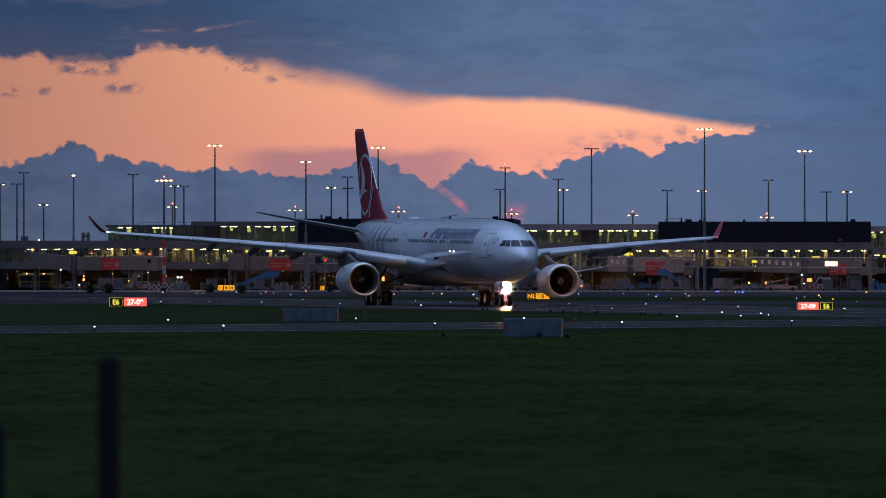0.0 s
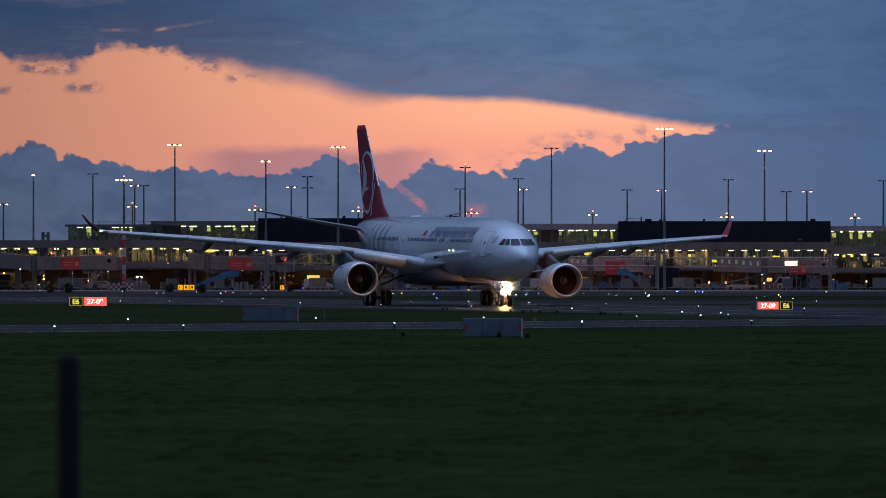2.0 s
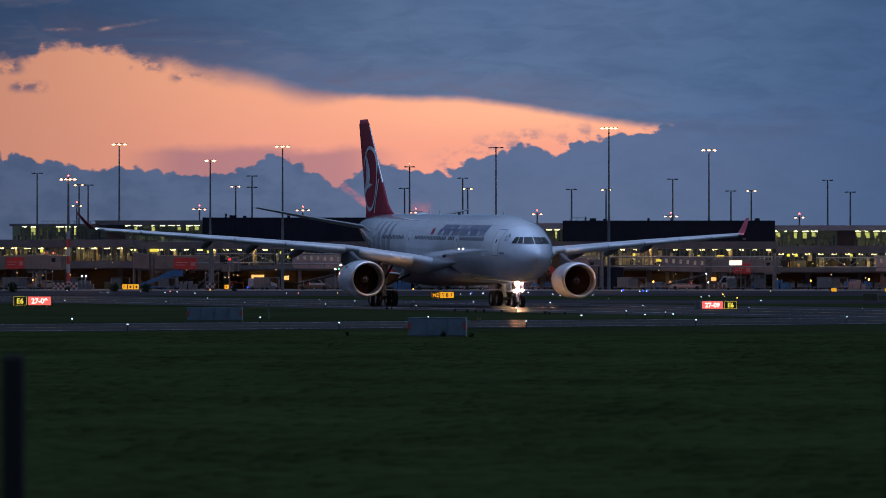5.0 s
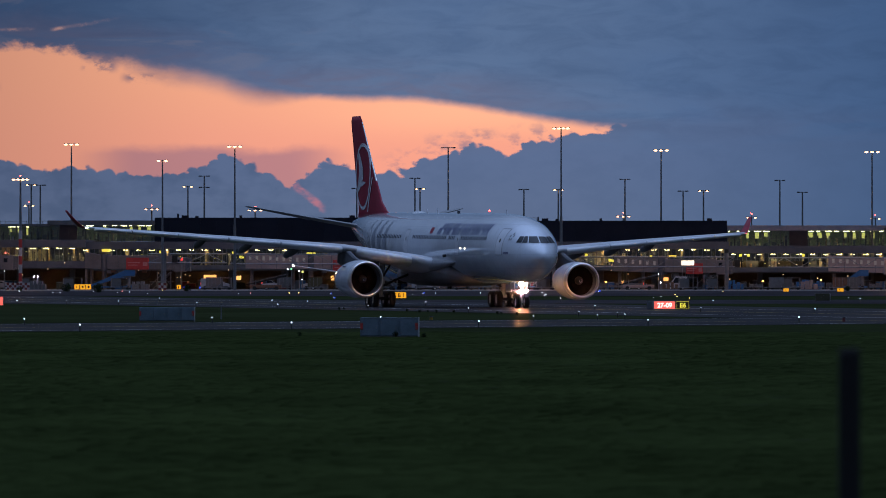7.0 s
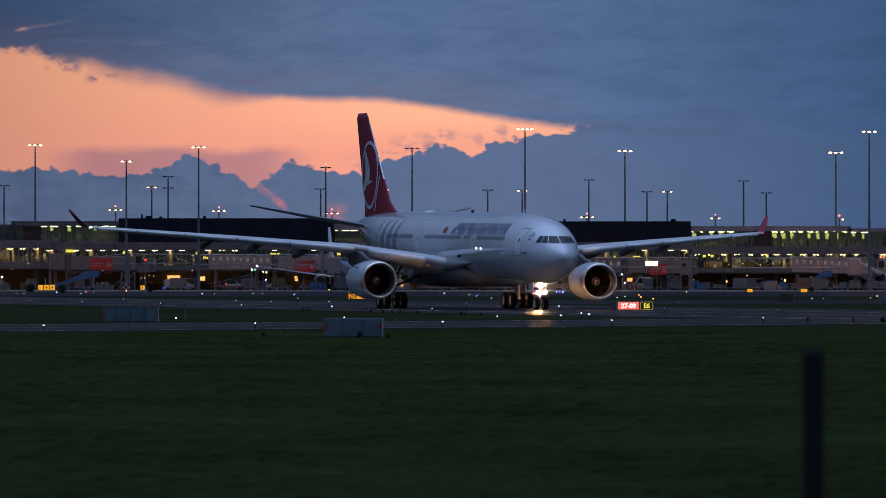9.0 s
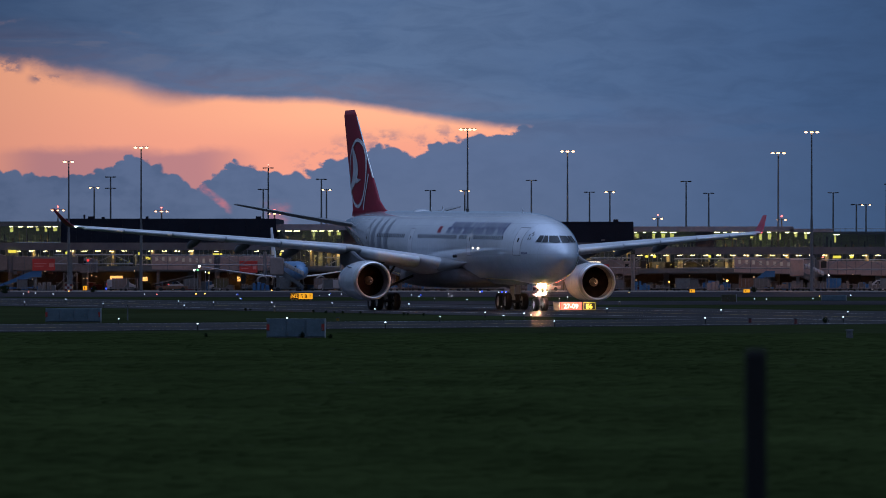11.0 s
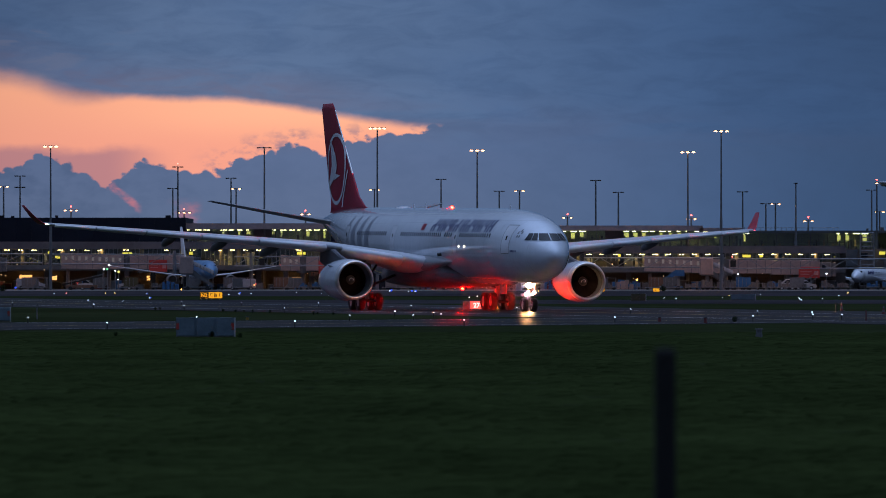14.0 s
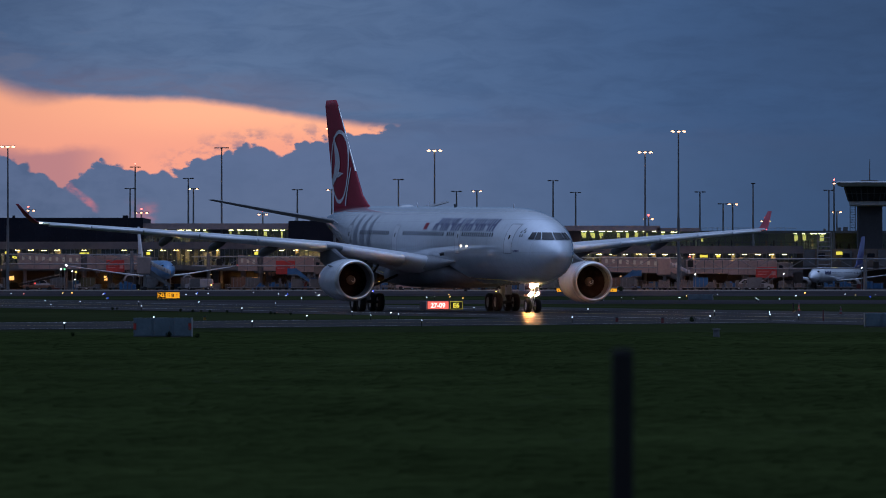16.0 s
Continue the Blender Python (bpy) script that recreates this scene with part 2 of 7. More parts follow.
def panel_lines(m):
    """Fine seams round the fuselage every two metres and along it."""
    N = Nodes(m.node_tree)
    b = m.node_tree.nodes["Principled BSDF"]
    src = b.inputs["Base Color"].links[0].from_socket
    sp = N.add("ShaderNodeSeparateXYZ")
    N.put(sp.inputs[0], N.add("ShaderNodeTexCoord").outputs["Object"])
    fx = N.m("FRACT", N.m("DIVIDE", sp.outputs[0], 2.13))
    ln = N.m("LESS_THAN", fx, 0.018)
    for zz in (3.25, 4.35, 6.75, 7.35):
        ln = N.m("MAXIMUM", ln, N.m("LESS_THAN", N.m("ABSOLUTE", N.m("SUBTRACT", sp.outputs[2], zz)), 0.016))
    streak = N.noise(N.vec(N.m("MULTIPLY", sp.outputs[0], 3.0), sp.outputs[1], N.m("MULTIPLY", sp.outputs[2], 0.3)), 1.2, 4)
    c = N.mix(N.m("MULTIPLY", ln, 0.22), src, (0.25, 0.26, 0.28, 1))
    c = N.mix(N.m("MULTIPLY", N.ramp(streak, 0.5, 0.8), 0.22), c, (0.42, 0.42, 0.42, 1))
    N.put(b.inputs["Base Color"], c)


M["fuselage_paint"] = mat("fuselage_paint", (0.68, 0.73, 0.80), 0.12, col2=(0.61, 0.66, 0.74), scale=0.5, coat=1.0, rvar=0.06)
panel_lines(M["fuselage_paint"])
# underside shade put into the grey of belly, pylons and flap fairings
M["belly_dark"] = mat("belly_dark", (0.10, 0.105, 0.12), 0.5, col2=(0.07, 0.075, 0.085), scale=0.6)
M["grey_paint"] = mat("grey_paint", (0.52, 0.54, 0.58), 0.40, col2=(0.45, 0.47, 0.51), scale=0.8, coat=0.1)
M["slat_paint"] = mat("slat_paint", (0.70, 0.73, 0.77), 0.34, col2=(0.62, 0.64, 0.68), scale=0.9, coat=0.1, stretch=(1, 0.4, 2))
# wing grey darkened to carry the shade on tailplane and wing root
M["tail_grey"] = mat("tail_grey", (0.26, 0.27, 0.29), 0.5, col2=(0.20, 0.21, 0.23), scale=0.8)
M["belly_grey"] = mat("belly_grey", (0.54, 0.58, 0.64), 0.24, col2=(0.44, 0.47, 0.52), scale=0.6, coat=0.4)
M["red_paint"] = mat("red_paint", (0.30, 0.010, 0.036), 0.40, col2=(0.25, 0.008, 0.029), scale=0.5, coat=0.0)
M["red_paint"].node_tree.nodes["Principled BSDF"].inputs["Specular IOR Level"].default_value = 0.25
M["blue_paint"] = mat("blue_paint", (0.045, 0.060, 0.19), 0.35, scale=1.0)
M["tulip_grey"] = mat("tulip_grey", (0.24, 0.27, 0.33), 0.35, scale=0.7)
M["bare_metal"] = mat("bare_metal", (0.72, 0.71, 0.70), 0.36, 1.0, col2=(0.6, 0.6, 0.6), scale=2.0)
M["dark_metal"] = mat("dark_metal", (0.06, 0.06, 0.065), 0.45, 0.7, scale=2.0)
M["titanium"] = mat("titanium", (0.025, 0.025, 0.028), 0.55, 0.5, scale=3.0)
M["window_glass"] = mat("window_glass", (0.022, 0.026, 0.034), 0.08, col2=(0.012, 0.014, 0.018), scale=1.0, rvar=0.02)
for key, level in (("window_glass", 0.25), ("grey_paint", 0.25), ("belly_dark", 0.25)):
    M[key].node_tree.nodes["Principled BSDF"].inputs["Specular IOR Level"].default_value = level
M["cabin_pane"] = mat("cabin_pane", (0.09, 0.10, 0.13), 0.15, scale=1.0)
M["louvre_black"] = matte("louvre_black", (0.0015, 0.0015, 0.0015), (0.001, 0.001, 0.001), 4.0)
# near-black fan colour that holds the shade inside the inlet
M["fan_dark"] = matte("fan_dark", (0.004, 0.004, 0.0045), (0.003, 0.003, 0.0035), 3.0)
M["rubber"] = mat("rubber", (0.018, 0.018, 0.019), 0.8, scale=6.0, bump=0.1)
M["gear_white"] = mat("gear_white", (0.55, 0.56, 0.57), 0.4, scale=4.0)
M["outline"] = mat("outline", (0.20, 0.22, 0.25), 0.5, scale=2.0)
M["steel"] = mat("steel", (0.22, 0.23, 0.24), 0.5, 0.6, col2=(0.15, 0.15, 0.16), scale=0.8)
M["black_clad"] = mat("black_clad", (0.015, 0.019, 0.031), 0.7, col2=(0.011, 0.014, 0.023), scale=0.3, rand=0.25)
M["black_clad"].node_tree.nodes["Principled BSDF"].inputs["Specular IOR Level"].default_value = 0.08
M["clad_grey"] = mat("clad_grey", (0.125, 0.122, 0.136), 0.7, col2=(0.085, 0.083, 0.096), scale=0.12)
M["clad_dark"] = mat("clad_dark", (0.11, 0.12, 0.13), 0.55, col2=(0.08, 0.085, 0.09), scale=0.2)
M["under"] = mat("under", (0.075, 0.066, 0.062), 0.8, scale=0.3)
M["jet_grey"] = mat("jet_grey", (0.17, 0.145, 0.14), 0.6, col2=(0.12, 0.105, 0.10), scale=0.3)
M["ad_red"] = mat("ad_red", (0.50, 0.045, 0.04), 0.5, scale=0.4)
M["tan_wall"] = mat("tan_wall", (0.46, 0.33, 0.17), 0.7, scale=0.5)
M["fence_wood"] = mat("fence_wood", (0.010, 0.009, 0.009), 0.95, scale=6.0, bump=0.3)
M["cab_blue"] = mat("cab_blue", (0.135, 0.19, 0.23), 0.55, col2=(0.085, 0.13, 0.16), scale=1.4, rvar=0.2)
M["cab_white"] = mat("cab_white", (0.46, 0.47, 0.48), 0.5, scale=2.0)
M["stair_blue"] = mat("stair_blue", (0.03, 0.13, 0.30), 0.5, scale=1.0)
M["yellow"] = mat("yellow", (0.36, 0.20, 0.015), 0.5, scale=1.0)
M["car_white"] = mat("car_white", (0.40, 0.40, 0.42), 0.4, scale=1.0, coat=0.3)
M["foliage"] = mat("foliage", (0.020, 0.034, 0.012), 0.9, scale=2.0)
M["sign_black"] = mat("sign_black", (0.01, 0.01, 0.01), 0.5, scale=2.0)
M["hall_wall"] = mat("hall_wall", (0.30, 0.34, 0.22), 0.7, scale=0.4)
M["roof_mauve"] = mat("roof_mauve", (0.30, 0.26, 0.28), 0.6, scale=0.2)
M["jet_dark"] = mat("jet_dark", (0.12, 0.12, 0.13), 0.6, scale=0.6)
M["jet_pink"] = mat("jet_pink", (0.34, 0.25, 0.23), 0.6, col2=(0.25, 0.19, 0.18), scale=0.3)
M["ad_pale"] = mat("ad_pale", (0.60, 0.22, 0.20), 0.5, scale=0.4)
M["jet_skyblue"] = mat("jet_skyblue", (0.06, 0.20, 0.40), 0.35, scale=0.5, coat=0.2)
M["check_dark"] = mat("check_dark", (0.16, 0.03, 0.03), 0.6, scale=2.0)
M["shaft_navy"] = mat("shaft_navy", (0.045, 0.050, 0.062), 0.7, scale=0.2)
M["rust"] = mat("rust", (0.16, 0.09, 0.06), 0.8, scale=3.0)
M["olive"] = mat("olive", (0.07, 0.065, 0.03), 0.7, scale=1.0)
M["tuft"] = matte("tuft", (0.036, 0.050, 0.016), (0.026, 0.037, 0.012), 0.08)
M["foliage"].node_tree.nodes["Principled BSDF"].inputs["Specular IOR Level"].default_value = 0.1
M["clad_brown"] = mat("clad_brown", (0.15, 0.115, 0.095), 0.7, col2=(0.10, 0.08, 0.07), scale=0.3)
M["tower_pale"] = mat("tower_pale", (0.50, 0.52, 0.55), 0.5, col2=(0.42, 0.44, 0.47), scale=0.3)
# gallery tones: cream paints the lit bays, olive and dark the dim ones
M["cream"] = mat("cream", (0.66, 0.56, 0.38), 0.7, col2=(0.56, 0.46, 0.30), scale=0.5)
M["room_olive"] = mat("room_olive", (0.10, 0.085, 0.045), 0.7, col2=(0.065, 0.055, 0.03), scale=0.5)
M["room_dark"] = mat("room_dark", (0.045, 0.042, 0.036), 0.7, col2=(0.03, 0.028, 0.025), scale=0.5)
M["duct"] = mat("duct", (0.13, 0.13, 0.14), 0.5, scale=1.0)
L = {}
L["taxi_white"] = glow("taxi_white", (0.75, 0.88, 1.0), 6)
L["apron_white"] = glow("apron_white", (0.85, 0.92, 1.0), 5)
L["signal_red"] = glow("signal_red", (1.0, 0.05, 0.05), 1.2)
L["signal_green"] = glow("signal_green", (0.25, 1.0, 0.42), 0.9)
L["red_small"] = glow("red_small", (1.0, 0.15, 0.12), 5)
L["nav_red"] = glow("nav_red", (1.0, 0.10, 0.16), 2.2)
L["tail"] = glow("tail", (1.0, 0.06, 0.05), 3.0)
L["board_white"] = glow("board_white", (1.0, 0.84, 0.66), 1.3)
L["amber_room"] = glow("amber_room", (1.0, 0.50, 0.14), 1.3)
L["under_lamp"] = glow("under_lamp", (1.0, 0.45, 0.18), 130.0)
L["hall_board"] = glow("hall_board", (1.0, 0.90, 0.25), 0.8)
L["bridge_window"] = glow("bridge_window", (0.95, 0.85, 0.70), 0.06)
L["warm_lamp"] = glow("warm_lamp", (1.0, 0.52, 0.27), 4.5)
L["white_lamp"] = glow("white_lamp", (0.85, 0.92, 1.0), 18)
L["landing"] = glow("landing", (1.0, 0.42, 0.15), 38000)
L["side_lamp"] = glow("side_lamp", (1.0, 0.47, 0.22), 400000)
L["taxi_lamp"] = glow("taxi_lamp", (1.0, 0.66, 0.32), 700)
L["ceiling_lamp"] = glow("ceiling_lamp", (1.0, 0.70, 0.34), 18.0)
L["red_lamp"] = glow("red_lamp", (1.0, 0.04, 0.03), 20)
L["beacon"] = glow("beacon", (1.0, 0.00003, 0.000015), 42000)
L["green_lamp"] = glow("green_lamp", (0.75, 1.0, 0.85), 14)
L["blue_lamp"] = glow("blue_lamp", (0.03, 0.09, 1.0), 1.7)
L["amber_lamp"] = glow("amber_lamp", (1.0, 0.42, 0.08), 8)
L["sign_red"] = glow("sign_red", (1.0, 0.16, 0.13), 0.92)
L["sign_white"] = glow("sign_white", (1.0, 0.86, 0.80), 1.4)
L["sign_yellow"] = glow("sign_yellow", (1.0, 0.85, 0.10), 0.8)
L["facade_lamp"] = glow("facade_lamp", (1.0, 0.62, 0.30), 2.0)
L["hall_lamp"] = glow("hall_lamp", (1.0, 0.86, 0.48), 9.0)
L["sign_amber"] = glow("sign_amber", (1.0, 0.42, 0.02), 0.9)
L["cabin"] = glow("cabin", (1.0, 0.92, 0.75), 4.0)


# ---- mesh helpers ----
def part(name, bm, material, parent=None, label="", smooth=False, loc=None):
    me = bpy.data.meshes.new(name)
    bmesh.ops.recalc_face_normals(bm, faces=bm.faces)
    if smooth:
        for f in bm.faces:
            f.smooth = True
    bm.to_mesh(me)
    bm.free()
    for mm in (material if isinstance(material, (list, tuple)) else [material]):
        me.materials.append(mm)
    ob = new(name, me)
    if loc is not None:
        ob.matrix_basis = loc if isinstance(loc, Matrix) else Matrix.Translation(loc)
    if parent is not None:
        ob.parent = parent
    if label:
        tagged(ob, label)
    return ob


def thing(name, label, category, at=(0, 0, 0), rz=0, group="", kind=""):
    e = new(name)
    e.matrix_basis = pose(*at, 0, 0, rz)
    return tagged(e, label, category, group, kind)


def share(ob, m, name=None, parent=None):
    """Another object on the mesh of ob."""
    o = new(name or ob.name.split(".")[0], ob.data)
    o.matrix_basis = m if isinstance(m, Matrix) else Matrix.Translation(m)
    o.parent = parent if parent is not None else ob.parent
    return o


def box(bm, x0, x1, y0, y1, z0, z1, bev=0.0, mi=0):
    vs = [bm.verts.new((x, y, z)) for x in (x0, x1) for y in (y0, y1) for z in (z0, z1)]
    fs = [bm.faces.new([vs[i] for i in q]) for q in ((0, 1, 3, 2), (4, 6, 7, 5), (0, 4, 5, 1), (2, 3, 7, 6), (0, 2, 6, 4), (1, 5, 7, 3))]
    for f in fs:
        f.material_index = mi
    if bev:
        es = list({e for f in fs for e in f.edges})
        bmesh.ops.bevel(bm, geom=es, offset=bev, segments=2, affect="EDGES", profile=0.5)
    return bm


def bx_mesh(x0, x1, y0, y1, z0, z1, bev=0.0):
    return box(bmesh.new(), x0, x1, y0, y1, z0, z1, bev)


def rod(bm, a, b, r0, r1=None, seg=10, mi=0):
    a, b = Vector(a), Vector(b)
    r1 = r0 if r1 is None else r1
    q = (b - a).to_track_quat("Z", "Y")
    rings = []
    for p, r in ((a, r0), (b, r1)):
        rings.append([bm.verts.new(p + q @ Vector((r * math.cos(k * math.tau / seg), r * math.sin(k * math.tau / seg), 0))) for k in range(seg)])
    for k in range(seg):
        bm.faces.new((rings[0][k], rings[0][(k + 1) % seg], rings[1][(k + 1) % seg], rings[1][k])).material_index = mi
    bm.faces.new(rings[0][::-1]).material_index = mi
    bm.faces.new(rings[1]).material_index = mi
    return bm


def loft(bm, rings, cap=True, closed=True, mi=0):
    vs = [[bm.verts.new(p) for p in r] for r in rings]
    n = len(vs[0])
    for a, b in zip(vs, vs[1:]):
        for k in range(n if closed else n - 1):
            q = (a[k], a[(k + 1) % n], b[(k + 1) % n], b[k])
            bm.faces.new(q).material_index = mi
    if cap:
        bm.faces.new(vs[0][::-1]).material_index = mi
        bm.faces.new(vs[-1]).material_index = mi
    return bm


def lathe(bm, prof, seg=40, cap=False):
    """prof: (x, r) along the local x axis."""
    return loft(bm, [[(x, r * math.cos(k * math.tau / seg), r * math.sin(k * math.tau / seg)) for k in range(seg)] for x, r in prof], cap)


def prism(bm, pts, y0, y1, mi=0):
    """A plate with the outline pts in x and z, from y0 to y1."""
    a = [bm.verts.new((x, y0, z)) for x, z in pts]
    b = [bm.verts.new((x, y1, z)) for x, z in pts]
    n = len(pts)
    bm.faces.new(a).material_index = mi
    bm.faces.new(b[::-1]).material_index = mi
    for k in range(n):
        bm.faces.new((a[k], b[k], b[(k + 1) % n], a[(k + 1) % n])).material_index = mi
    return bm


def sheet(name, pts, z, material, label, category):
    """A thin slab of paving with the outline pts in x and y."""
    bm = bmesh.new()
    a = [bm.verts.new((x, y, z)) for x, y in pts]
    b = [bm.verts.new((x, y, -0.2)) for x, y in pts]
    n = len(pts)
    bm.faces.new(a)
    for k in range(n):
        bm.faces.new((a[k], b[k], b[(k + 1) % n], a[(k + 1) % n]))
    return tagged(part(name, bm, material), label, category, kind="structure")


# ---- ground ----
bm = bmesh.new()
vs = [bm.verts.new(p) for p in ((-3000, -300, 0), (3000, -300, 0), (3000, 4950, 0), (-3000, 4950, 0))]
bm.faces.new(vs)
tagged(part("ground", bm, M["grass"]), "flat mown airfield grass, dark green at dusk", "grass", kind="structure")

TM = radians(16.53)
FW = Vector((math.sin(TM), -math.cos(TM), 0))
RT = Vector((math.cos(TM), math.sin(TM), 0))
MID = RT * 158.9


def on_taxi(s, n, z=0.0):
    """A point s metres along the taxiway and n to its far side."""
    p = MID + FW * s + RT * n
    return (p.x, p.y, z)


sheet("taxiway_crossing", [on_taxi(s, n)[:2] for s, n in ((-900, -19), (-330, -19), (-330, 26), (-900, 26))], 0.020, M["asphalt"],
      "dark asphalt taxiway with a damp sheen", "taxiway")
sheet("taxiway_near", [(-150, 215), (120, 555), (120, 607), (-150, 279)], 0.028, M["asphalt"], "dark asphalt taxiway between strips of grass", "taxiway")
sheet("taxiway_far", [(-420, 690), (420, 690), (420, 785), (-420, 785)], 0.012, M["asphalt_old"], "worn grey asphalt taxiway across the field", "taxiway")
sheet("apron", [(-600, 905), (600, 905), (600, 1330), (-600, 1330)], 0.036, M["asphalt_old"], "broad grey apron in front of the terminal", "apron")
sheet("apron_edge", [(-600, 1150), (600, 1150), (600, 1243), (-600, 1243)], 0.048, M["concrete"], "pale concrete stands under the apron lamps", "apron")


# ---- the airliner: local x forward from the nose tip, y to its left, z up from the tarmac ----
ZC = 5.02
STN = [(0, -0.55, -0.6, 0.03), (0.06, -0.34, -0.8, 0.22), (0.2, -0.15, -0.98, 0.4), (0.5, 0.10, -1.26, 0.7), (1, 0.42, -1.6, 1.05), (1.6, 0.80, -1.9, 1.38),
       (2.3, 1.25, -2.17, 1.71), (3.2, 1.76, -2.4, 2.04), (4.3, 2.18, -2.6, 2.35), (5.6, 2.48, -2.74, 2.58), (7.2, 2.69, -2.81, 2.74), (9, 2.81, -2.82, 2.81),
       (12, 2.89, -2.82, 2.82), (20, 2.89, -2.82, 2.82), (28, 2.89, -2.82, 2.82), (36, 2.89, -2.82, 2.82), (41, 2.89, -2.8, 2.82), (44, 2.89, -2.55, 2.77),
       (47, 2.89, -2.1, 2.66), (50, 2.87, -1.48, 2.4), (53, 2.80, -0.8, 2.03), (56, 2.68, -0.1, 1.58), (59, 2.46, 0.58, 1.05), (61.3, 2.22, 1.08, 0.62),
       (62.6, 2.00, 1.4, 0.3), (62.9, 1.85, 1.55, 0.1)]


def sag(xa):
    """The airliner stands slightly nose-down."""
    return (xa - 30) * 0.0105


def section(xa):
    for a, b in zip(STN, STN[1:]):
        if a[0] <= xa <= b[0]:
            t = (xa - a[0]) / (b[0] - a[0])
            return [p + (q - p) * t for p, q in zip(a[1:], b[1:])]
    return STN[-1][1:]


def skin(xa, zo, off=0.012, side=-1):
    """The point of the fuselage side at xa aft of the nose and zo above its axis."""
    top, bot, w = section(xa)
    c, h = (top + bot) / 2, (top - bot) / 2
    k = max(-0.999, min(0.999, (zo - c) / h))
    y = w * math.sqrt(1 - k * k)
    n = Vector((0, y / (w * w), (zo - c) / (h * h))).normalized()
    return Vector((-xa, side * (y + off * n.y), ZC + sag(xa) + zo + off * n.z))


def decal(name, quad, material, parent, nx=1, nz=4, off=0.012, label="", side=-1, bm=None):
    """A thin painted or set-in panel on the fuselage: quad of four (aft, height) corners, round in order."""
    own = bm is None
    bm = bm or bmesh.new()
    a, b, c, d = [Vector(q) for q in quad]
    grid = []
    for i in range(nx + 1):
        s = i / nx
        p, q = a.lerp(b, s), d.lerp(c, s)
        grid.append([bm.verts.new(skin(*p.lerp(q, j / nz), off, side)) for j in range(nz + 1)])
    for i in range(nx):
        for j in range(nz):
            bm.faces.new((grid[i][j], grid[i + 1][j], grid[i + 1][j + 1], grid[i][j + 1]))
    if own:
        return part(name, bm, material, parent, label, smooth=True)


def foil(le, chord, thick, tw=0.0, n=9):
    """An aerofoil ring in the x-z plane at the span position of le."""
    pts = []
    xs = [0.5 * (1 - math.cos(math.pi * k / n)) for k in range(n + 1)]
    yt = lambda x: 5 * thick * (0.2969 * math.sqrt(x) - 0.126 * x - 0.3516 * x * x + 0.2843 * x ** 3 - 0.1036 * x ** 4)
    prof = [(x, 0.55 * yt(x) + 0.012 * math.sin(math.pi * x)) for x in xs[::-1]] + [(x, -0.55 * yt(x) * 0.95) for x in xs[1:]]
    ct, st = math.cos(tw), math.sin(tw)
    return [(le[0] - chord * (x * ct + z * st), le[1], le[2] + chord * (z * ct - x * st)) for x, z in prof]


def wing_at(y):
    """Leading-edge point, chord and thickness of the wing at span y."""
    tab = [(2.4, -21.6, 3.45, 12.6, 0.135), (4.2, -24.2, 3.95, 10.4, 0.128), (9.2, -27.5, 4.85, 7.6, 0.115), (18.0, -32.95, 5.62, 5.0, 0.105), (28.9, -39.4, 6.46, 2.5, 0.10)]
    for a, b in zip(tab, tab[1:]):
        if y <= b[0]:
            t = (y - a[0]) / (b[0] - a[0])
            return [p + (q - p) * t for p, q in zip(a, b)]
    return list(tab[-1])


WHEELS, FANS, SHUTTERS = [], [], []


def make_wheel(parent, x, y, r, w):
    base = Matrix.Translation((x, y, r + 0.007 * y))
    hub = new("wheel")
    hub.parent = parent
    hub.matrix_basis = base
    bm = bmesh.new()
    seg = 28
    prof = [(-w * 0.36, r * 0.55), (-w * 0.5, r * 0.72), (-w * 0.47, r * 0.9), (-w * 0.33, r * 0.985), (0, r), (w * 0.33, r * 0.985), (w * 0.47, r * 0.9), (w * 0.5, r * 0.72), (w * 0.36, r * 0.55)]
    loft(bm, [[(q * math.cos(k * math.tau / seg), t, q * math.sin(k * math.tau / seg)) for k in range(seg)] for t, q in prof], cap=False)
    part("tyre", bm, M["rubber"], hub, smooth=True)
    bm = bmesh.new()
    prof = [(-w * 0.30, 0.03), (-w * 0.30, r * 0.25), (-w * 0.22, r * 0.45), (-w * 0.36, r * 0.56), (w * 0.36, r * 0.56), (w * 0.22, r * 0.45), (w * 0.30, r * 0.25), (w * 0.30, 0.03)]
    loft(bm, [[(q * math.cos(k * math.tau / seg), t, q * math.sin(k * math.tau / seg)) for k in range(seg)] for t, q in prof])
    part("rim", bm, M["gear_white"], hub)
    WHEELS.append((hub, r, base))


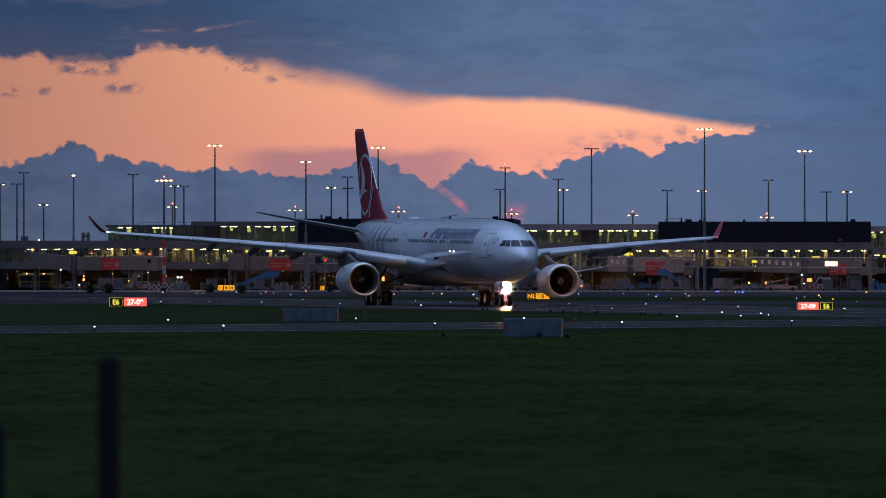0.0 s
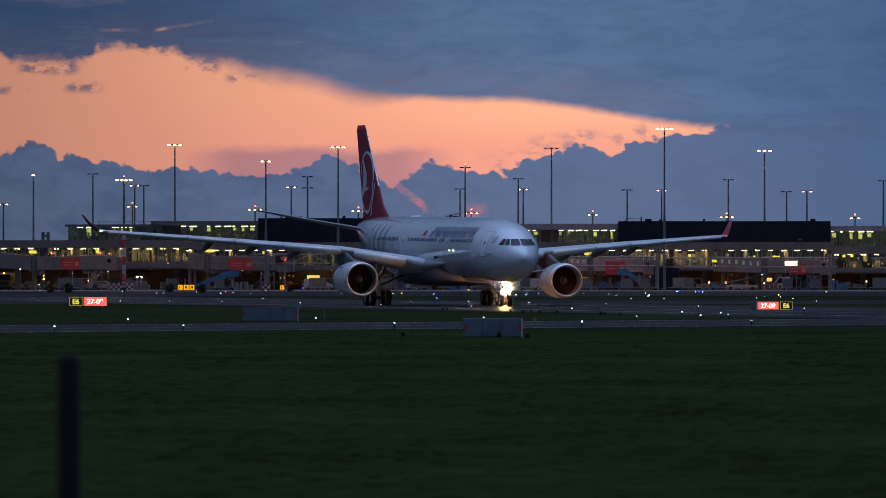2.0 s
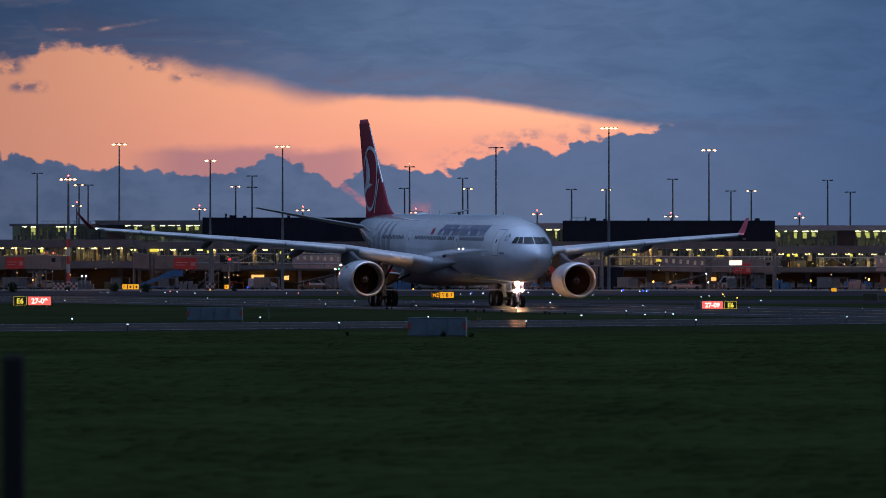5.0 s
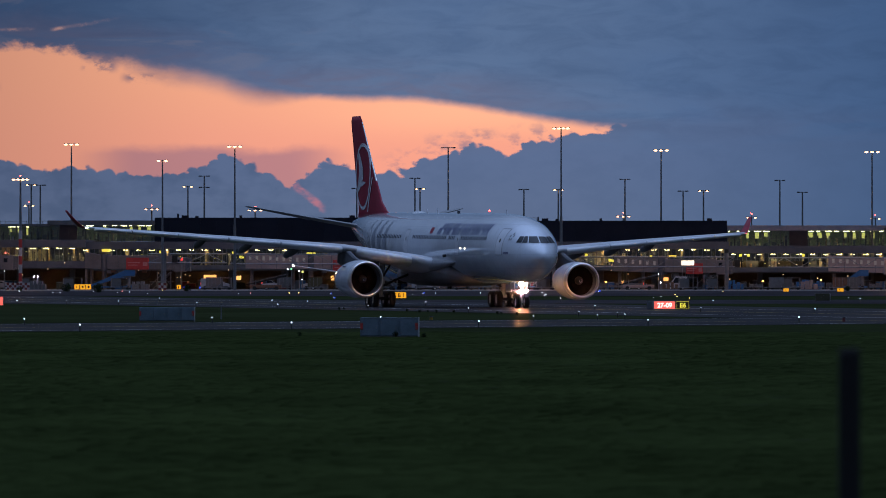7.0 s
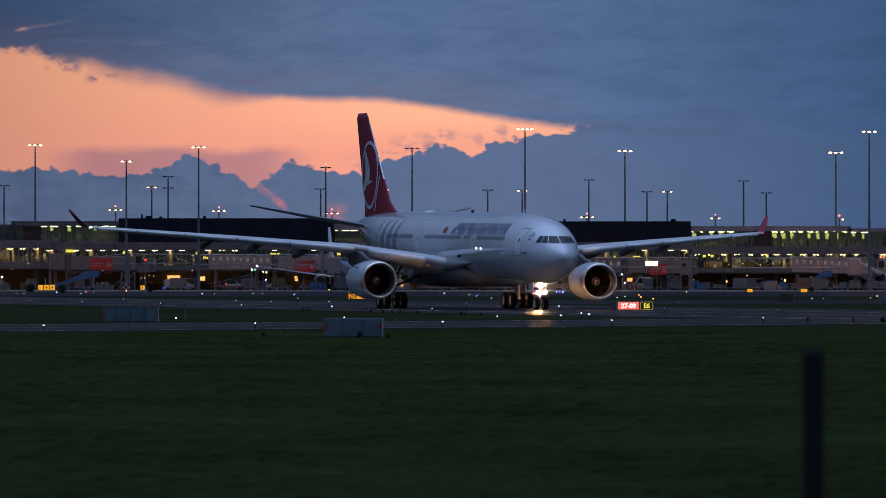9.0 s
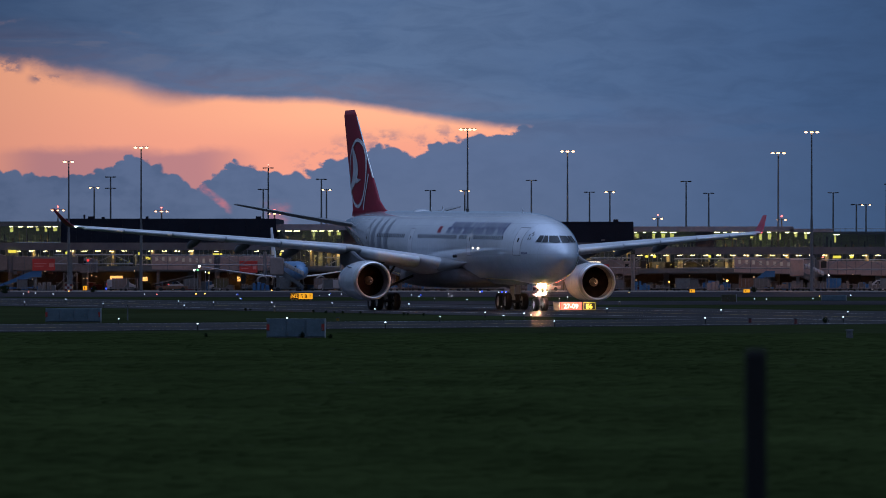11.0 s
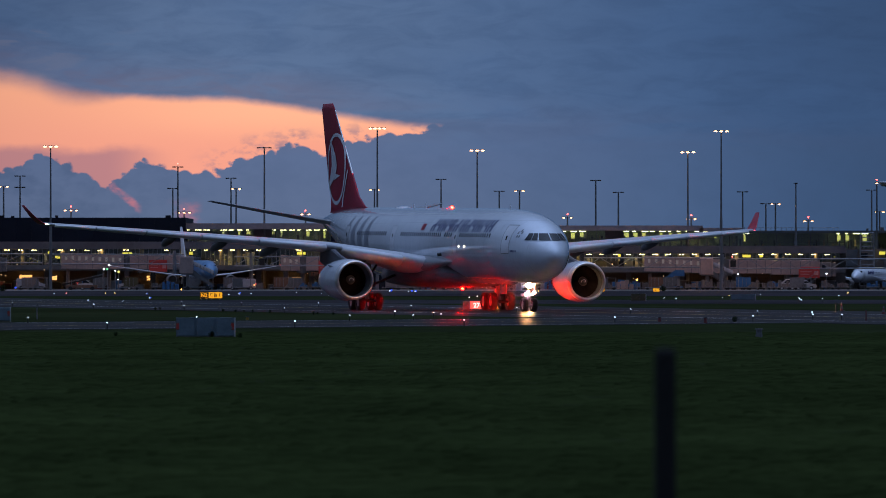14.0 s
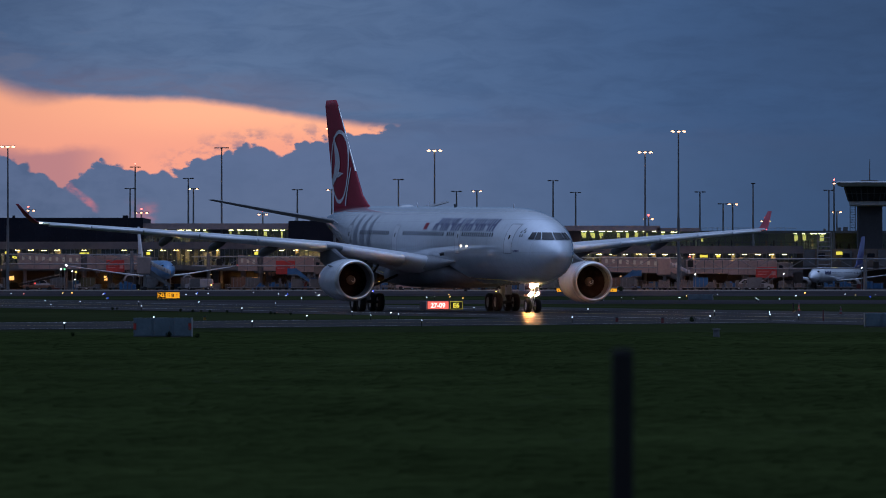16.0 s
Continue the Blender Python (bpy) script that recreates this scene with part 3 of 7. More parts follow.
def make_engine(parent, side):
    y, z = side * 9.213, 2.30
    eng = new("engine")
    eng.parent = parent
    eng.matrix_basis = pose(-21.25, y, z, 0, 0, side * -1.6)
    cowl = [(0.0, 1.36), (0.05, 1.42), (-0.12, 1.47), (-0.5, 1.53), (-1.2, 1.575), (-2.2, 1.585), (-3.4, 1.54), (-4.6, 1.40), (-5.6, 1.22), (-5.62, 1.17), (-5.2, 1.15)]
    bm = lathe(bmesh.new(), [(-0.5, 1.53)] + cowl[4:], 48)
    part("cowl", bm, M["belly_grey"], eng, "pale grey engine cowling", smooth=True)
    bm = lathe(bmesh.new(), [(-0.52, 1.532), (-0.30, 1.505), (-0.12, 1.465), (-0.02, 1.405), (0.0, 1.36), (-0.03, 1.315), (-0.12, 1.275), (-0.30, 1.245)], 56)
    part("inlet_lip", bm, M["bare_metal"], eng, "polished metal inlet lip", smooth=True)
    bm = lathe(bmesh.new(), [(-0.30, 1.245), (-0.7, 1.225), (-1.5, 1.24), (-1.6, 1.24)], 48)
    part("inlet_duct", bm, M["duct"], eng, "grey inlet duct", smooth=True)
    bm = lathe(bmesh.new(), [(-1.85, 1.30), (-1.85, 0.02)], 40)
    part("fan_shadow_disc", bm, M["fan_dark"], eng)
    bm = lathe(bmesh.new(), [(-4.8, 0.95), (-5.6, 0.90), (-6.6, 0.68), (-6.9, 0.60), (-6.6, 0.56)], 36)
    part("core_nozzle", bm, M["titanium"], eng, smooth=True)
    bm = lathe(bmesh.new(), [(-6.3, 0.42), (-6.9, 0.35), (-7.6, 0.05)], 24, True)
    part("exhaust_cone", bm, M["titanium"], eng, smooth=True)
    fan = new("fan")
    fan.parent = eng
    base = Matrix.Translation((-1.35, 0, 0))
    fan.matrix_basis = base
    nb = 26
    bm = bmesh.new()
    rows = []
    for r, tw in ((0.34, 0.5), (0.62, 0.75), (0.9, 0.95), (1.22, 1.1)):
        c, s = math.cos(tw) * 0.16, math.sin(tw) * 0.16
        rows.append([bm.verts.new((dx, r * math.cos(dt / r), r * math.sin(dt / r))) for dx, dt in ((c, s), (-c, -s))])
    for p, q in zip(rows, rows[1:]):
        bm.faces.new((p[0], p[1], q[1], q[0]))
    blade = part("fan_blade", bm, M["fan_dark"], fan, "fan blade blackened for the inlet shade", smooth=True)
    for k in range(1, nb):
        share(blade, Matrix.Rotation(k * math.tau / nb, 4, "X"), parent=fan)
    bm = lathe(bmesh.new(), [(-0.05, 0.36), (0.15, 0.33), (0.35, 0.22), (0.50, 0.08), (0.54, 0.01)], 28, True)
    part("spinner", bm, M["dark_metal"], fan, smooth=True)
    bm = bmesh.new()
    pr = []
    for k in range(13):
        t = k / 12
        r = 0.05 + 0.16 * t
        an = 4.2 * t
        xx = 0.545 - 0.185 * t * 1.0
        pr.append([bm.verts.new((xx + 0.012, q * math.cos(an), q * math.sin(an))) for q in (r - 0.025, r + 0.025)])
    for p, q in zip(pr, pr[1:]):
        bm.faces.new((p[0], p[1], q[1], q[0]))
    part("spinner_mark", bm, M["white_paint"], fan, "white comma painted on the spinner")
    FANS.append((fan, base))
    # pylon from the cowl up to the wing
    bm = bmesh.new()
    rings = []
    for xx, zb, zt, hw in ((-22.9, 3.78, 3.82, 0.04), (-24.0, 3.75, 3.92, 0.13), (-25.4, 3.65, 4.15, 0.18), (-27.4, 3.5, 4.65, 0.2), (-29, 3.3, 4.60, 0.2), (-31, 3.7, 4.45, 0.1)):
        rings.append([(xx, y - hw, zb), (xx, y + hw, zb), (xx, y + hw, zt - 0.1), (xx, y + hw * 0.5, zt), (xx, y - hw * 0.5, zt), (xx, y - hw, zt - 0.1)])
    loft(bm, rings)
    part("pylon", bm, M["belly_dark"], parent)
    # strake on the inner side of the cowl
    bm = prism(bmesh.new(), [(0, 0), (-1.3, 0.28), (-1.3, 0)], -0.01, 0.01)
    bm.transform(Matrix.Rotation(radians(50 * -side), 4, "X") @ Matrix.Translation((-1.6, 0, 1.55)))
    part("strake", bm, M["belly_grey"], eng)


def make_wing(parent, side):
    bm = bmesh.new()
    rings = []
    for y in (2.0, 2.9, 4.2, 6.0, 9.2, 12, 15, 18, 22, 26, 28.9):
        yy, lx, lz, ch, th = wing_at(max(y, 2.4))
        rings.append([(p[0], side * p[1], p[2]) for p in foil((lx, y, lz), ch, th * 1.5, tw=0.045 - 0.055 * y / 29)])
    loft(bm, rings)
    wing = part("wing", bm, M["grey_paint"], parent, "light grey swept wing", smooth=True)
    # bare-metal slats along the leading edge, segment by segment
    for y0, y1 in ((4.6, 8.6), (9.7, 14.2), (14.32, 18.1), (18.22, 21.9), (22.02, 25.4), (25.52, 28.3)):
        bm = bmesh.new()
        rr = []
        for y in (y0, (y0 + y1) / 2, y1):
            yy, lx, lz, ch, th = wing_at(y)
            ring = foil((lx + 0.015, y, lz), ch, th * 1.5, tw=0.045 - 0.055 * y / 29, n=14)
            k = len(ring) // 2
            sel = ring[k - 4:k + 5]
            mid = Vector(ring[k])
            rr.append([(p[0] + 0.10 + 0.010 * ch, side * p[1], p[2] - 0.06 - 0.006 * ch + (0.030 if p[2] > mid.z else -0.030)) for p in sel])
        loft(bm, rr)
        part("slat", bm, M["slat_paint"], wing, "pale leading-edge slat", smooth=True)
    # flap track fairings
    for y in (6.3, 12.4, 16.0, 19.6):
        yy, lx, lz, ch, th = wing_at(y)
        x0 = lx - ch * 0.30
        bm = bmesh.new()
        rr = []
        for t, r in ((0, 0.04), (0.2, 0.16), (0.5, 0.24), (0.8, 0.26), (0.95, 0.16), (1.0, 0.04)):
            xx = x0 - t * (ch * 0.70 + 1.3)
            zz = lz - 0.04 - 0.50 * t - 0.05 * ch
            rr.append([(xx, side * y + r * 0.75 * math.cos(a * math.tau / 12), zz + r * 1.35 * math.sin(a * math.tau / 12)) for a in range(12)])
        loft(bm, rr)
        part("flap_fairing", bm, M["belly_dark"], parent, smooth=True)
    # winglet
    bm = bmesh.new()
    rr = []
    for t, y, z, x, c in ((0, 28.9, 6.46, -39.4, 2.5), (0.2, 29.15, 6.58, -39.75, 2.2), (0.5, 29.55, 7.05, -40.55, 1.75), (1.0, 30.13, 7.92, -41.75, 0.95)):
        ring = foil((x, 0, 0), c, 0.085)
        an = radians(10 + 50 * min(1, t * 2))
        rr.append([(p[0], side * (y - p[2] * math.sin(an)), z + p[2] * math.cos(an)) for p in ring])
    loft(bm, rr)
    part("winglet", bm, M["red_paint"], parent, "red blended winglet", smooth=True)
    bm = rod(bmesh.new(), (-39.6, side * 28.95, 6.47), (-39.25, side * 28.9, 6.47), 0.06, 0.035, 8)
    part("navigation_light", bm, L["green_lamp"] if side < 0 else L["nav_red"], parent, "lit navigation light")
    # lamp housing at the wing root
    bm = rod(bmesh.new(), (-20.4, side * 2.70, 4.30), (-20.45, side * 3.02, 4.25), 0.13, 0.12, 12)
    part("wing_lamp", bm, M["dark_metal"], parent, "wing-root lamp housing")


def make_airliner():
    air = thing("airliner", "white twin-engine wide-body airliner with red fin taxiing on asphalt", "airplane")
    seg = 56
    bm = bmesh.new()
    sts = []
    for a, b in zip(STN, STN[1:]):
        n = max(1, int((b[0] - a[0]) / 2.2))
        for k in range(n):
            sts.append(a[0] + (b[0] - a[0]) * k / n)
    sts.append(STN[-1][0])
    rings = []
    for xa in sts:
        top, bot, w = section(xa)
        c, h = (top + bot) / 2, (top - bot) / 2
        rings.append([(-xa, w * math.sin(k * math.tau / seg), ZC + sag(xa) + c + h * math.cos(k * math.tau / seg)) for k in range(seg)])
    loft(bm, rings)
    body = part("fuselage", bm, M["fuselage_paint"], air, "white painted fuselage", smooth=True)
    # belly fairing between the wings
    bm = bmesh.new()
    rings = []
    for xa, w, zb, zt in ((16.6, 0.7, 2.20, 2.5), (18.2, 2.1, 2.00, 3.1), (20.2, 2.78, 1.86, 3.85), (22.5, 2.95, 1.80, 4.2), (25, 3.05, 1.78, 4.25), (30, 3.1, 1.76, 4.25), (34, 3.0, 1.82, 4.0), (37.5, 2.5, 2.0, 3.5), (40, 1.2, 2.22, 2.7)):
        rg = []
        for k in range(24):
            a = k * math.tau / 24
            cx, cz = math.sin(a), math.cos(a)
            e = 0.62
            rg.append((-xa, w * math.copysign(abs(cx) ** e, cx), (zb + zt) / 2 + (zt - zb) / 2 * math.copysign(abs(cz) ** e, cz)))
        rings.append(rg)
    loft(bm, rings)
    part("belly_fairing", bm, M["belly_dark"], air, "belly fairing, underside shade in its grey", smooth=True)
    for s in (-1, 1):
        make_wing(air, s)
        make_engine(air, s)
    # wing-root glove, its shading put into a darker grey
    for s in (-1, 1):
        bm = bmesh.new()
        rr = []
        for xa, r, y, z in ((17.9, 0.03, 2.62, 3.72), (19.4, 0.22, 2.64, 3.66), (21.5, 0.46, 2.68, 3.58), (24, 0.66, 2.8, 3.6), (27, 0.66, 2.8, 3.6)):
            rr.append([(-xa, s * (y + r * math.cos(k * math.tau / 16)), z + r * 0.9 * math.sin(k * math.tau / 16)) for k in range(16)])
        loft(bm, rr)
        part("wing_glove", bm, M["tail_grey"], air, smooth=True)
    # fin: outline in x and z with rounded leading edge
    bm = bmesh.new()
    rr = []
    for z, xl, ch, th in ((7.75, -48.6, 12.6, 0.05), (8.25, -50.9, 10.1, 0.075), (9.0, -52.6, 8.5, 0.09), (11.0, -54.7, 7.3, 0.095), (14.0, -57.75, 5.35, 0.095), (16.2, -60.0, 3.9, 0.09), (16.65, -60.6, 3.0, 0.05)):
        rr.append([(p[0], p[2], z) for p in foil((xl, 0, 0), ch, th)])
    loft(bm, rr)
    fin = part("fin", bm, M["red_paint"], air, "deep red fin with a white emblem", smooth=True)

    def fin_pt(xa, z, off=0.03):
        tab = [(7.75, 48.6, 12.6, 0.05), (8.25, 50.9, 10.1, 0.075), (9.0, 52.6, 8.5, 0.09), (11.0, 54.7, 7.3, 0.095), (14.0, 57.75, 5.35, 0.095), (16.2, 60.0, 3.9, 0.09), (16.65, 60.6, 3.0, 0.05)]
        for a, b in zip(tab, tab[1:]):
            if z <= b[0]:
                t = max(0, (z - a[0]) / (b[0] - a[0]))
                le, ch, th = [p + (q - p) * t for p, q in zip(a[1:], b[1:])]
                break
        x = min(1, max(0.001, (xa - le) / ch))
        yt = 5 * th * (0.2969 * math.sqrt(x) - 0.126 * x - 0.3516 * x * x + 0.2843 * x ** 3 - 0.1036 * x ** 4)
        return (-xa, -(0.55 * yt * ch + off), z)

    # emblem: a large ring and a plain curved blade with a side point
    bm = bmesh.new()
    prev = None
    for k in range(65):
        a = k * math.tau / 64
        cur = [bm.verts.new(fin_pt(59.0 + r * math.cos(a), 11.3 + r * math.sin(a))) for r in (2.62, 2.92)]
        if prev:
            bm.faces.new((prev[0], cur[0], cur[1], prev[1]))
        prev = cur
    part("emblem_ring", bm, M["white_paint"], fin, "white ring painted on the fin", smooth=True)

    def fin_at(f, z, off):
        """A point of the fin at the share f of its chord."""
        tab = [(7.75, 48.6, 12.6), (8.25, 50.9, 10.1), (9.0, 52.6, 8.5), (11.0, 54.7, 7.3), (14.0, 57.75, 5.35), (16.2, 60.0, 3.9)]
        for a, b in zip(tab, tab[1:]):
            if z <= b[0]:
                t = (z - a[0]) / (b[0] - a[0])
                return fin_pt(a[1] + (b[1] - a[1]) * t + f * (a[2] + (b[2] - a[2]) * t), z, off)

    bm = bmesh.new()
    prev = None
    for z, f0, f1 in ((13.5, 0.54, 0.52), (12.9, 0.58, 0.44), (12.4, 0.60, 0.40), (12.0, 0.62, 0.385), (11.4, 0.66, 0.41), (11.0, 0.72, 0.46), (10.65, 0.78, 0.55), (10.4, 0.83, 0.60), (10.0, 0.90, 0.76), (9.6, 0.97, 0.95)):
        cur = [bm.verts.new(fin_at(min(0.98, f + 0.08), z + 0.2, 0.034)) for f in (f0, (f0 + f1) / 2, f1)]
        if prev:
            for j in (0, 1):
                bm.faces.new((prev[j], cur[j], cur[j + 1], prev[j + 1]))
        prev = cur
    tail = [bm.verts.new(fin_at(f, z, 0.038)) for f, z in ((0.65, 10.92), (0.42, 10.76), (0.71, 10.42))]
    bm.faces.new(tail)
    part("emblem_blade", bm, M["white_paint"], fin, "white blade shape on the fin", smooth=True)
    bm = bmesh.new()
    prev = None
    for k in range(9):
        t = k / 8
        cur = [bm.verts.new(fin_at(f, 8.2 + 3.0 * t, 0.036)) for f in (0.60 - 0.53 * t, 0.635 - 0.53 * t)]
        if prev:
            bm.faces.new((prev[0], cur[0], cur[1], prev[1]))
        prev = cur
    part("fin_stripe", bm, M["slat_paint"], fin, "pale stripe on the fin")
    # bare-metal leading edge of the fin
    bm = bmesh.new()
    rr = []
    for k in range(8):
        z = 10.9 + k * (16.1 - 10.9) / 7
        tab = [(9.0, -52.6, 8.5, 0.09), (11.0, -54.7, 7.3, 0.095), (14.0, -57.75, 5.35, 0.095), (16.2, -60.0, 3.9, 0.09)]
        for a, b in zip(tab, tab[1:]):
            if z <= b[0]:
                t = (z - a[0]) / (b[0] - a[0])
                xl, ch, th = [p + (q - p) * t for p, q in zip(a[1:], b[1:])]
                break
        ring = foil((xl + 0.02, 0, 0), ch, th, n=20)
        kk = len(ring) // 2
        rr.append([(p[0], p[2] * 1.04, z) for p in ring[kk - 2:kk + 3]])
    loft(bm, rr, cap=False, closed=False)
    part("fin_leading_edge", bm, M["bare_metal"], fin, "bare metal leading edge", smooth=True)
    # tailplane, the shade of its underside put into the colour
    for s in (-1, 1):
        bm = bmesh.new()
        rr = []
        for y, xl, z, ch in ((0.3, -54.2, 6.85, 6.3), (1.5, -55.2, 6.98, 5.7), (5.5, -58.3, 7.75, 4.0), (9.2, -61.2, 8.52, 2.5), (9.7, -61.75, 8.62, 1.9)):
            rr.append([(p[0], s * p[1], p[2]) for p in foil((xl, y, z), ch, 0.1)])
        loft(bm, rr)
        part("tailplane", bm, M["tail_grey"], air, "tailplane, underside shade in its grey", smooth=True)
    # cabin windows in groups along the side
    bm = bmesh.new()
    base = []
    hw, hh = 0.115, 0.17
    n = 10
    for k in range(n):
        a = k * math.tau / n
        cx, cz = math.cos(a), math.sin(a)
        base.append((hw * math.copysign(abs(cx) ** 0.6, cx), 0, hh * math.copysign(abs(cz) ** 0.6, cz)))
    a = [bm.verts.new(p) for p in base]
    b = [bm.verts.new((p[0], 0.02, p[2])) for p in base]
    bm.faces.new(b)
    for k in range(n):
        bm.faces.new((a[k], a[(k + 1) % n], b[(k + 1) % n], b[k]))
    first = None
    zw = 0.86
    tilt = math.asin(zw / 2.82)
    rows = [(8.1, 15.6), (17.9, 19.8), (20.7, 31.8), (35.6, 43.8)]
    for x0, x1 in rows:
        k = 0
        while x0 + k * 0.533 <= x1:
            xa = x0 + k * 0.533
            q = skin(xa, zw, 0.004)
            m = Matrix.Translation(q) @ Matrix.Rotation(math.pi, 4, "Z") @ Matrix.Rotation(tilt, 4, "X")
            if first is None:
                first = part("cabin_window", bm, M["cabin_pane"], air, loc=m)
            else:
                share(first, m, parent=air)
            k += 1
    # doors as outlined panels
    for x0, x1, z0, z1 in ((4.35, 5.5, -0.42, 1.62), (16.2, 17.2, -0.55, 1.35), (33.0, 34.2, -0.72, 1.42), (46.5, 47.6, -0.5, 1.4)):
        d = decal("door", ((x0, z0), (x1, z0), (x1, z1), (x0, z1)), M["white_paint"], air, 2, 8, 0.010)
        bm = bmesh.new()
        e = 0.055
        for q in (((x0 - e, z0 - e), (x0, z0 - e), (x0, z1 + e), (x0 - e, z1 + e)), ((x1, z0 - e), (x1 + e, z0 - e), (x1 + e, z1 + e), (x1, z1 + e)),
                  ((x0, z0 - e), (x1, z0 - e), (x1, z0), (x0, z0)), ((x0, z1), (x1, z1), (x1, z1 + e), (x0, z1 + e))):
            decal("", q, None, None, 1, 6, 0.013, bm=bm)
        part("door_outline", bm, M["outline"], d, "grey door outline", smooth=True)
        bm = bmesh.new()
        decal("", (((x0 + x1) / 2 - 0.1, 0.55), ((x0 + x1) / 2 + 0.1, 0.55), ((x0 + x1) / 2 + 0.1, 0.85), ((x0 + x1) / 2 - 0.1, 0.85)), None, None, 1, 2, 0.016, bm=bm)
        part("door_window", bm, M["window_glass"], d)
    # airline title: a row of plain slanted blue bars
    x = 8.3
    widths = tuple(1.52 * q for q in (0.85, 0.85, 0.42, 0.85, 0.9, 0.9, 0.85, 0.3, 0.9, 0.42, 0.85, 0.42, 0.75, 0.85, 0.85))
    for k, wd in enumerate(widths):
        if k == 8:
            x += 0.15
        if wd > 0.2:
            decal("title_bar", ((x, 1.10), (x + wd * 0.27, 1.10), (x + wd * 0.27 - 0.20, 2.02), (x - 0.20, 2.02)), M["blue_paint"], body, 1, 6, 0.012)
            if wd > 0.6:
                zz0, zz1 = ((1.10, 2.02), (1.52, 2.02), (1.10, 1.62))[k % 3]
                off = 0.20 * (zz0 - 1.10) / 0.92
                decal("title_bar", ((x + wd * 0.50 - off, zz0), (x + wd * 0.74 - off, zz0), (x + wd * 0.74 - 0.20 * (zz1 - 1.10) / 0.92, zz1), (x + wd * 0.50 - 0.20 * (zz1 - 1.10) / 0.92, zz1)), M["blue_paint"], body, 1, 5, 0.012)
                decal("title_bar", ((x + wd * 0.27 - 0.1, 1.48), (x + wd * 0.50 - 0.1, 1.48), (x + wd * 0.50 - 0.13, 1.64), (x + wd * 0.27 - 0.13, 1.64)), M["blue_paint"], body, 1, 2, 0.012)
        x += wd * 0.94
    # flag, name plate and alliance mark as plain shapes
    decal("flag", ((25.5, 1.16), (26.4, 1.16), (26.4, 1.66), (25.5, 1.66)), M["red_paint"], body, 1, 4, 0.012, "small red flag panel")
    for k in range(5):
        decal("name_bar", ((3.35 + k * 0.16, -0.34), (3.46 + k * 0.16, -0.34), (3.46 + k * 0.16, -0.20), (3.35 + k * 0.16, -0.20)), M["blue_paint"], body, 1, 1, 0.012)
    for k in range(5):
        an = k * math.tau / 5 + 0.3
        cx, cz = 3.55 + 0.20 * math.cos(an), 1.02 + 0.24 * math.sin(an)
        decal("mark", ((cx - 0.09, cz - 0.09), (cx + 0.09, cz - 0.09), (cx + 0.05, cz + 0.09), (cx - 0.05, cz + 0.09)), M["outline"], body, 1, 1, 0.012)
    # grey petals on the rear fuselage
    for dx, lean, w in ((41.6, 2.0, 0.62), (43.6, 2.2, 0.70), (45.7, 2.2, 0.70), (47.6, 1.6, 0.5)):
        bm = bmesh.new()
        prev = None
        for k in range(15):
            t = k / 14
            zz = -1.5 + 3.7 * t
            c = dx - lean * (1 - t) ** 2 - 0.7 * t * t
            hwid = w * math.sin(math.pi * (0.30 + 0.66 * t)) ** 0.8
            cur = [bm.verts.new(skin(c + q * hwid, zz, 0.010)) for q in (-1, 0, 1)]
            if prev:
                for j in (0, 1):
                    bm.faces.new((prev[j], cur[j], cur[j + 1], prev[j + 1]))
            prev = cur
        part("petal", bm, M["tulip_grey"], body, "grey petal painted on the side", smooth=True)
    # cockpit panes: windscreen, then two slanted side panes on each side of the nose
    def nose_pt(yy, zt, s):
        xa = 0.8
        while xa < 6:
            top, bot, w = section(xa)
            c, h = (top + bot) / 2, (top - bot) / 2
            k = (zt - c) / h
            if abs(k) < 1 and w * math.sqrt(1 - k * k) >= yy:
                break
            xa += 0.008
        return (-xa + 0.045, s * (yy + 0.015), ZC + sag(xa) + zt + 0.02)

    for s in (-1, 1):
        for b0, b1, t0, t1, lab in ((0.035, 0.84, 0.035, 0.66, "dark windscreen pane"), (0.92, 1.26, 0.72, 0.94, "dark slanted cockpit pane"), (1.31, 1.62, 0.98, 1.22, "dark slanted cockpit pane")):
            bm = bmesh.new()
            g = []
            for i in range(9):
                row = []
                for j in range(8):
                    u = j / 7
                    lo, hi = b0 + (t0 - b0) * u, b1 + (t1 - b1) * u
                    row.append(bm.verts.new(nose_pt(lo + (hi - lo) * i / 8, 0.55 + 0.51 * u, s)))
                g.append(row)
            for i in range(8):
                for j in range(7):
                    bm.faces.new((g[i][j], g[i + 1][j], g[i + 1][j + 1], g[i][j + 1]))
            part("cockpit_pane", bm, M["window_glass"], body, lab, smooth=True)
    # fairings and aerials on the crown
    for xa, ln, wd, ht in ((38.3, 3.4, 0.62, 0.32), (13.5, 1.3, 0.3, 0.12)):
        bm = bmesh.new()
        rr = []
        for k in range(9):
            t = k / 8
            sc = math.sin(math.pi * min(1, max(0, 0.03 + 0.94 * t))) ** 0.45
            rr.append([(-(xa + ln * t), wd * sc * math.cos(a * math.pi / 10), 7.76 + sag(xa) + ht * sc * math.sin(a * math.pi / 10)) for a in range(11)])
        loft(bm, rr, closed=False, cap=False)
        part("antenna_dome", bm, M["white_paint"], air, "white dome on the crown", smooth=True)
    for xa, zz, hgt in ((11.3, 7.55, 0.45), (33.5, 7.85, 0.5), (36.9, 7.88, 0.4)):
        bm = prism(bmesh.new(), [(-xa, zz), (-xa - 0.35, zz), (-xa - 0.32, zz + hgt), (-xa - 0.18, zz + hgt)], -0.015, 0.015)
        part("blade_aerial", bm, M["white_paint"], air)
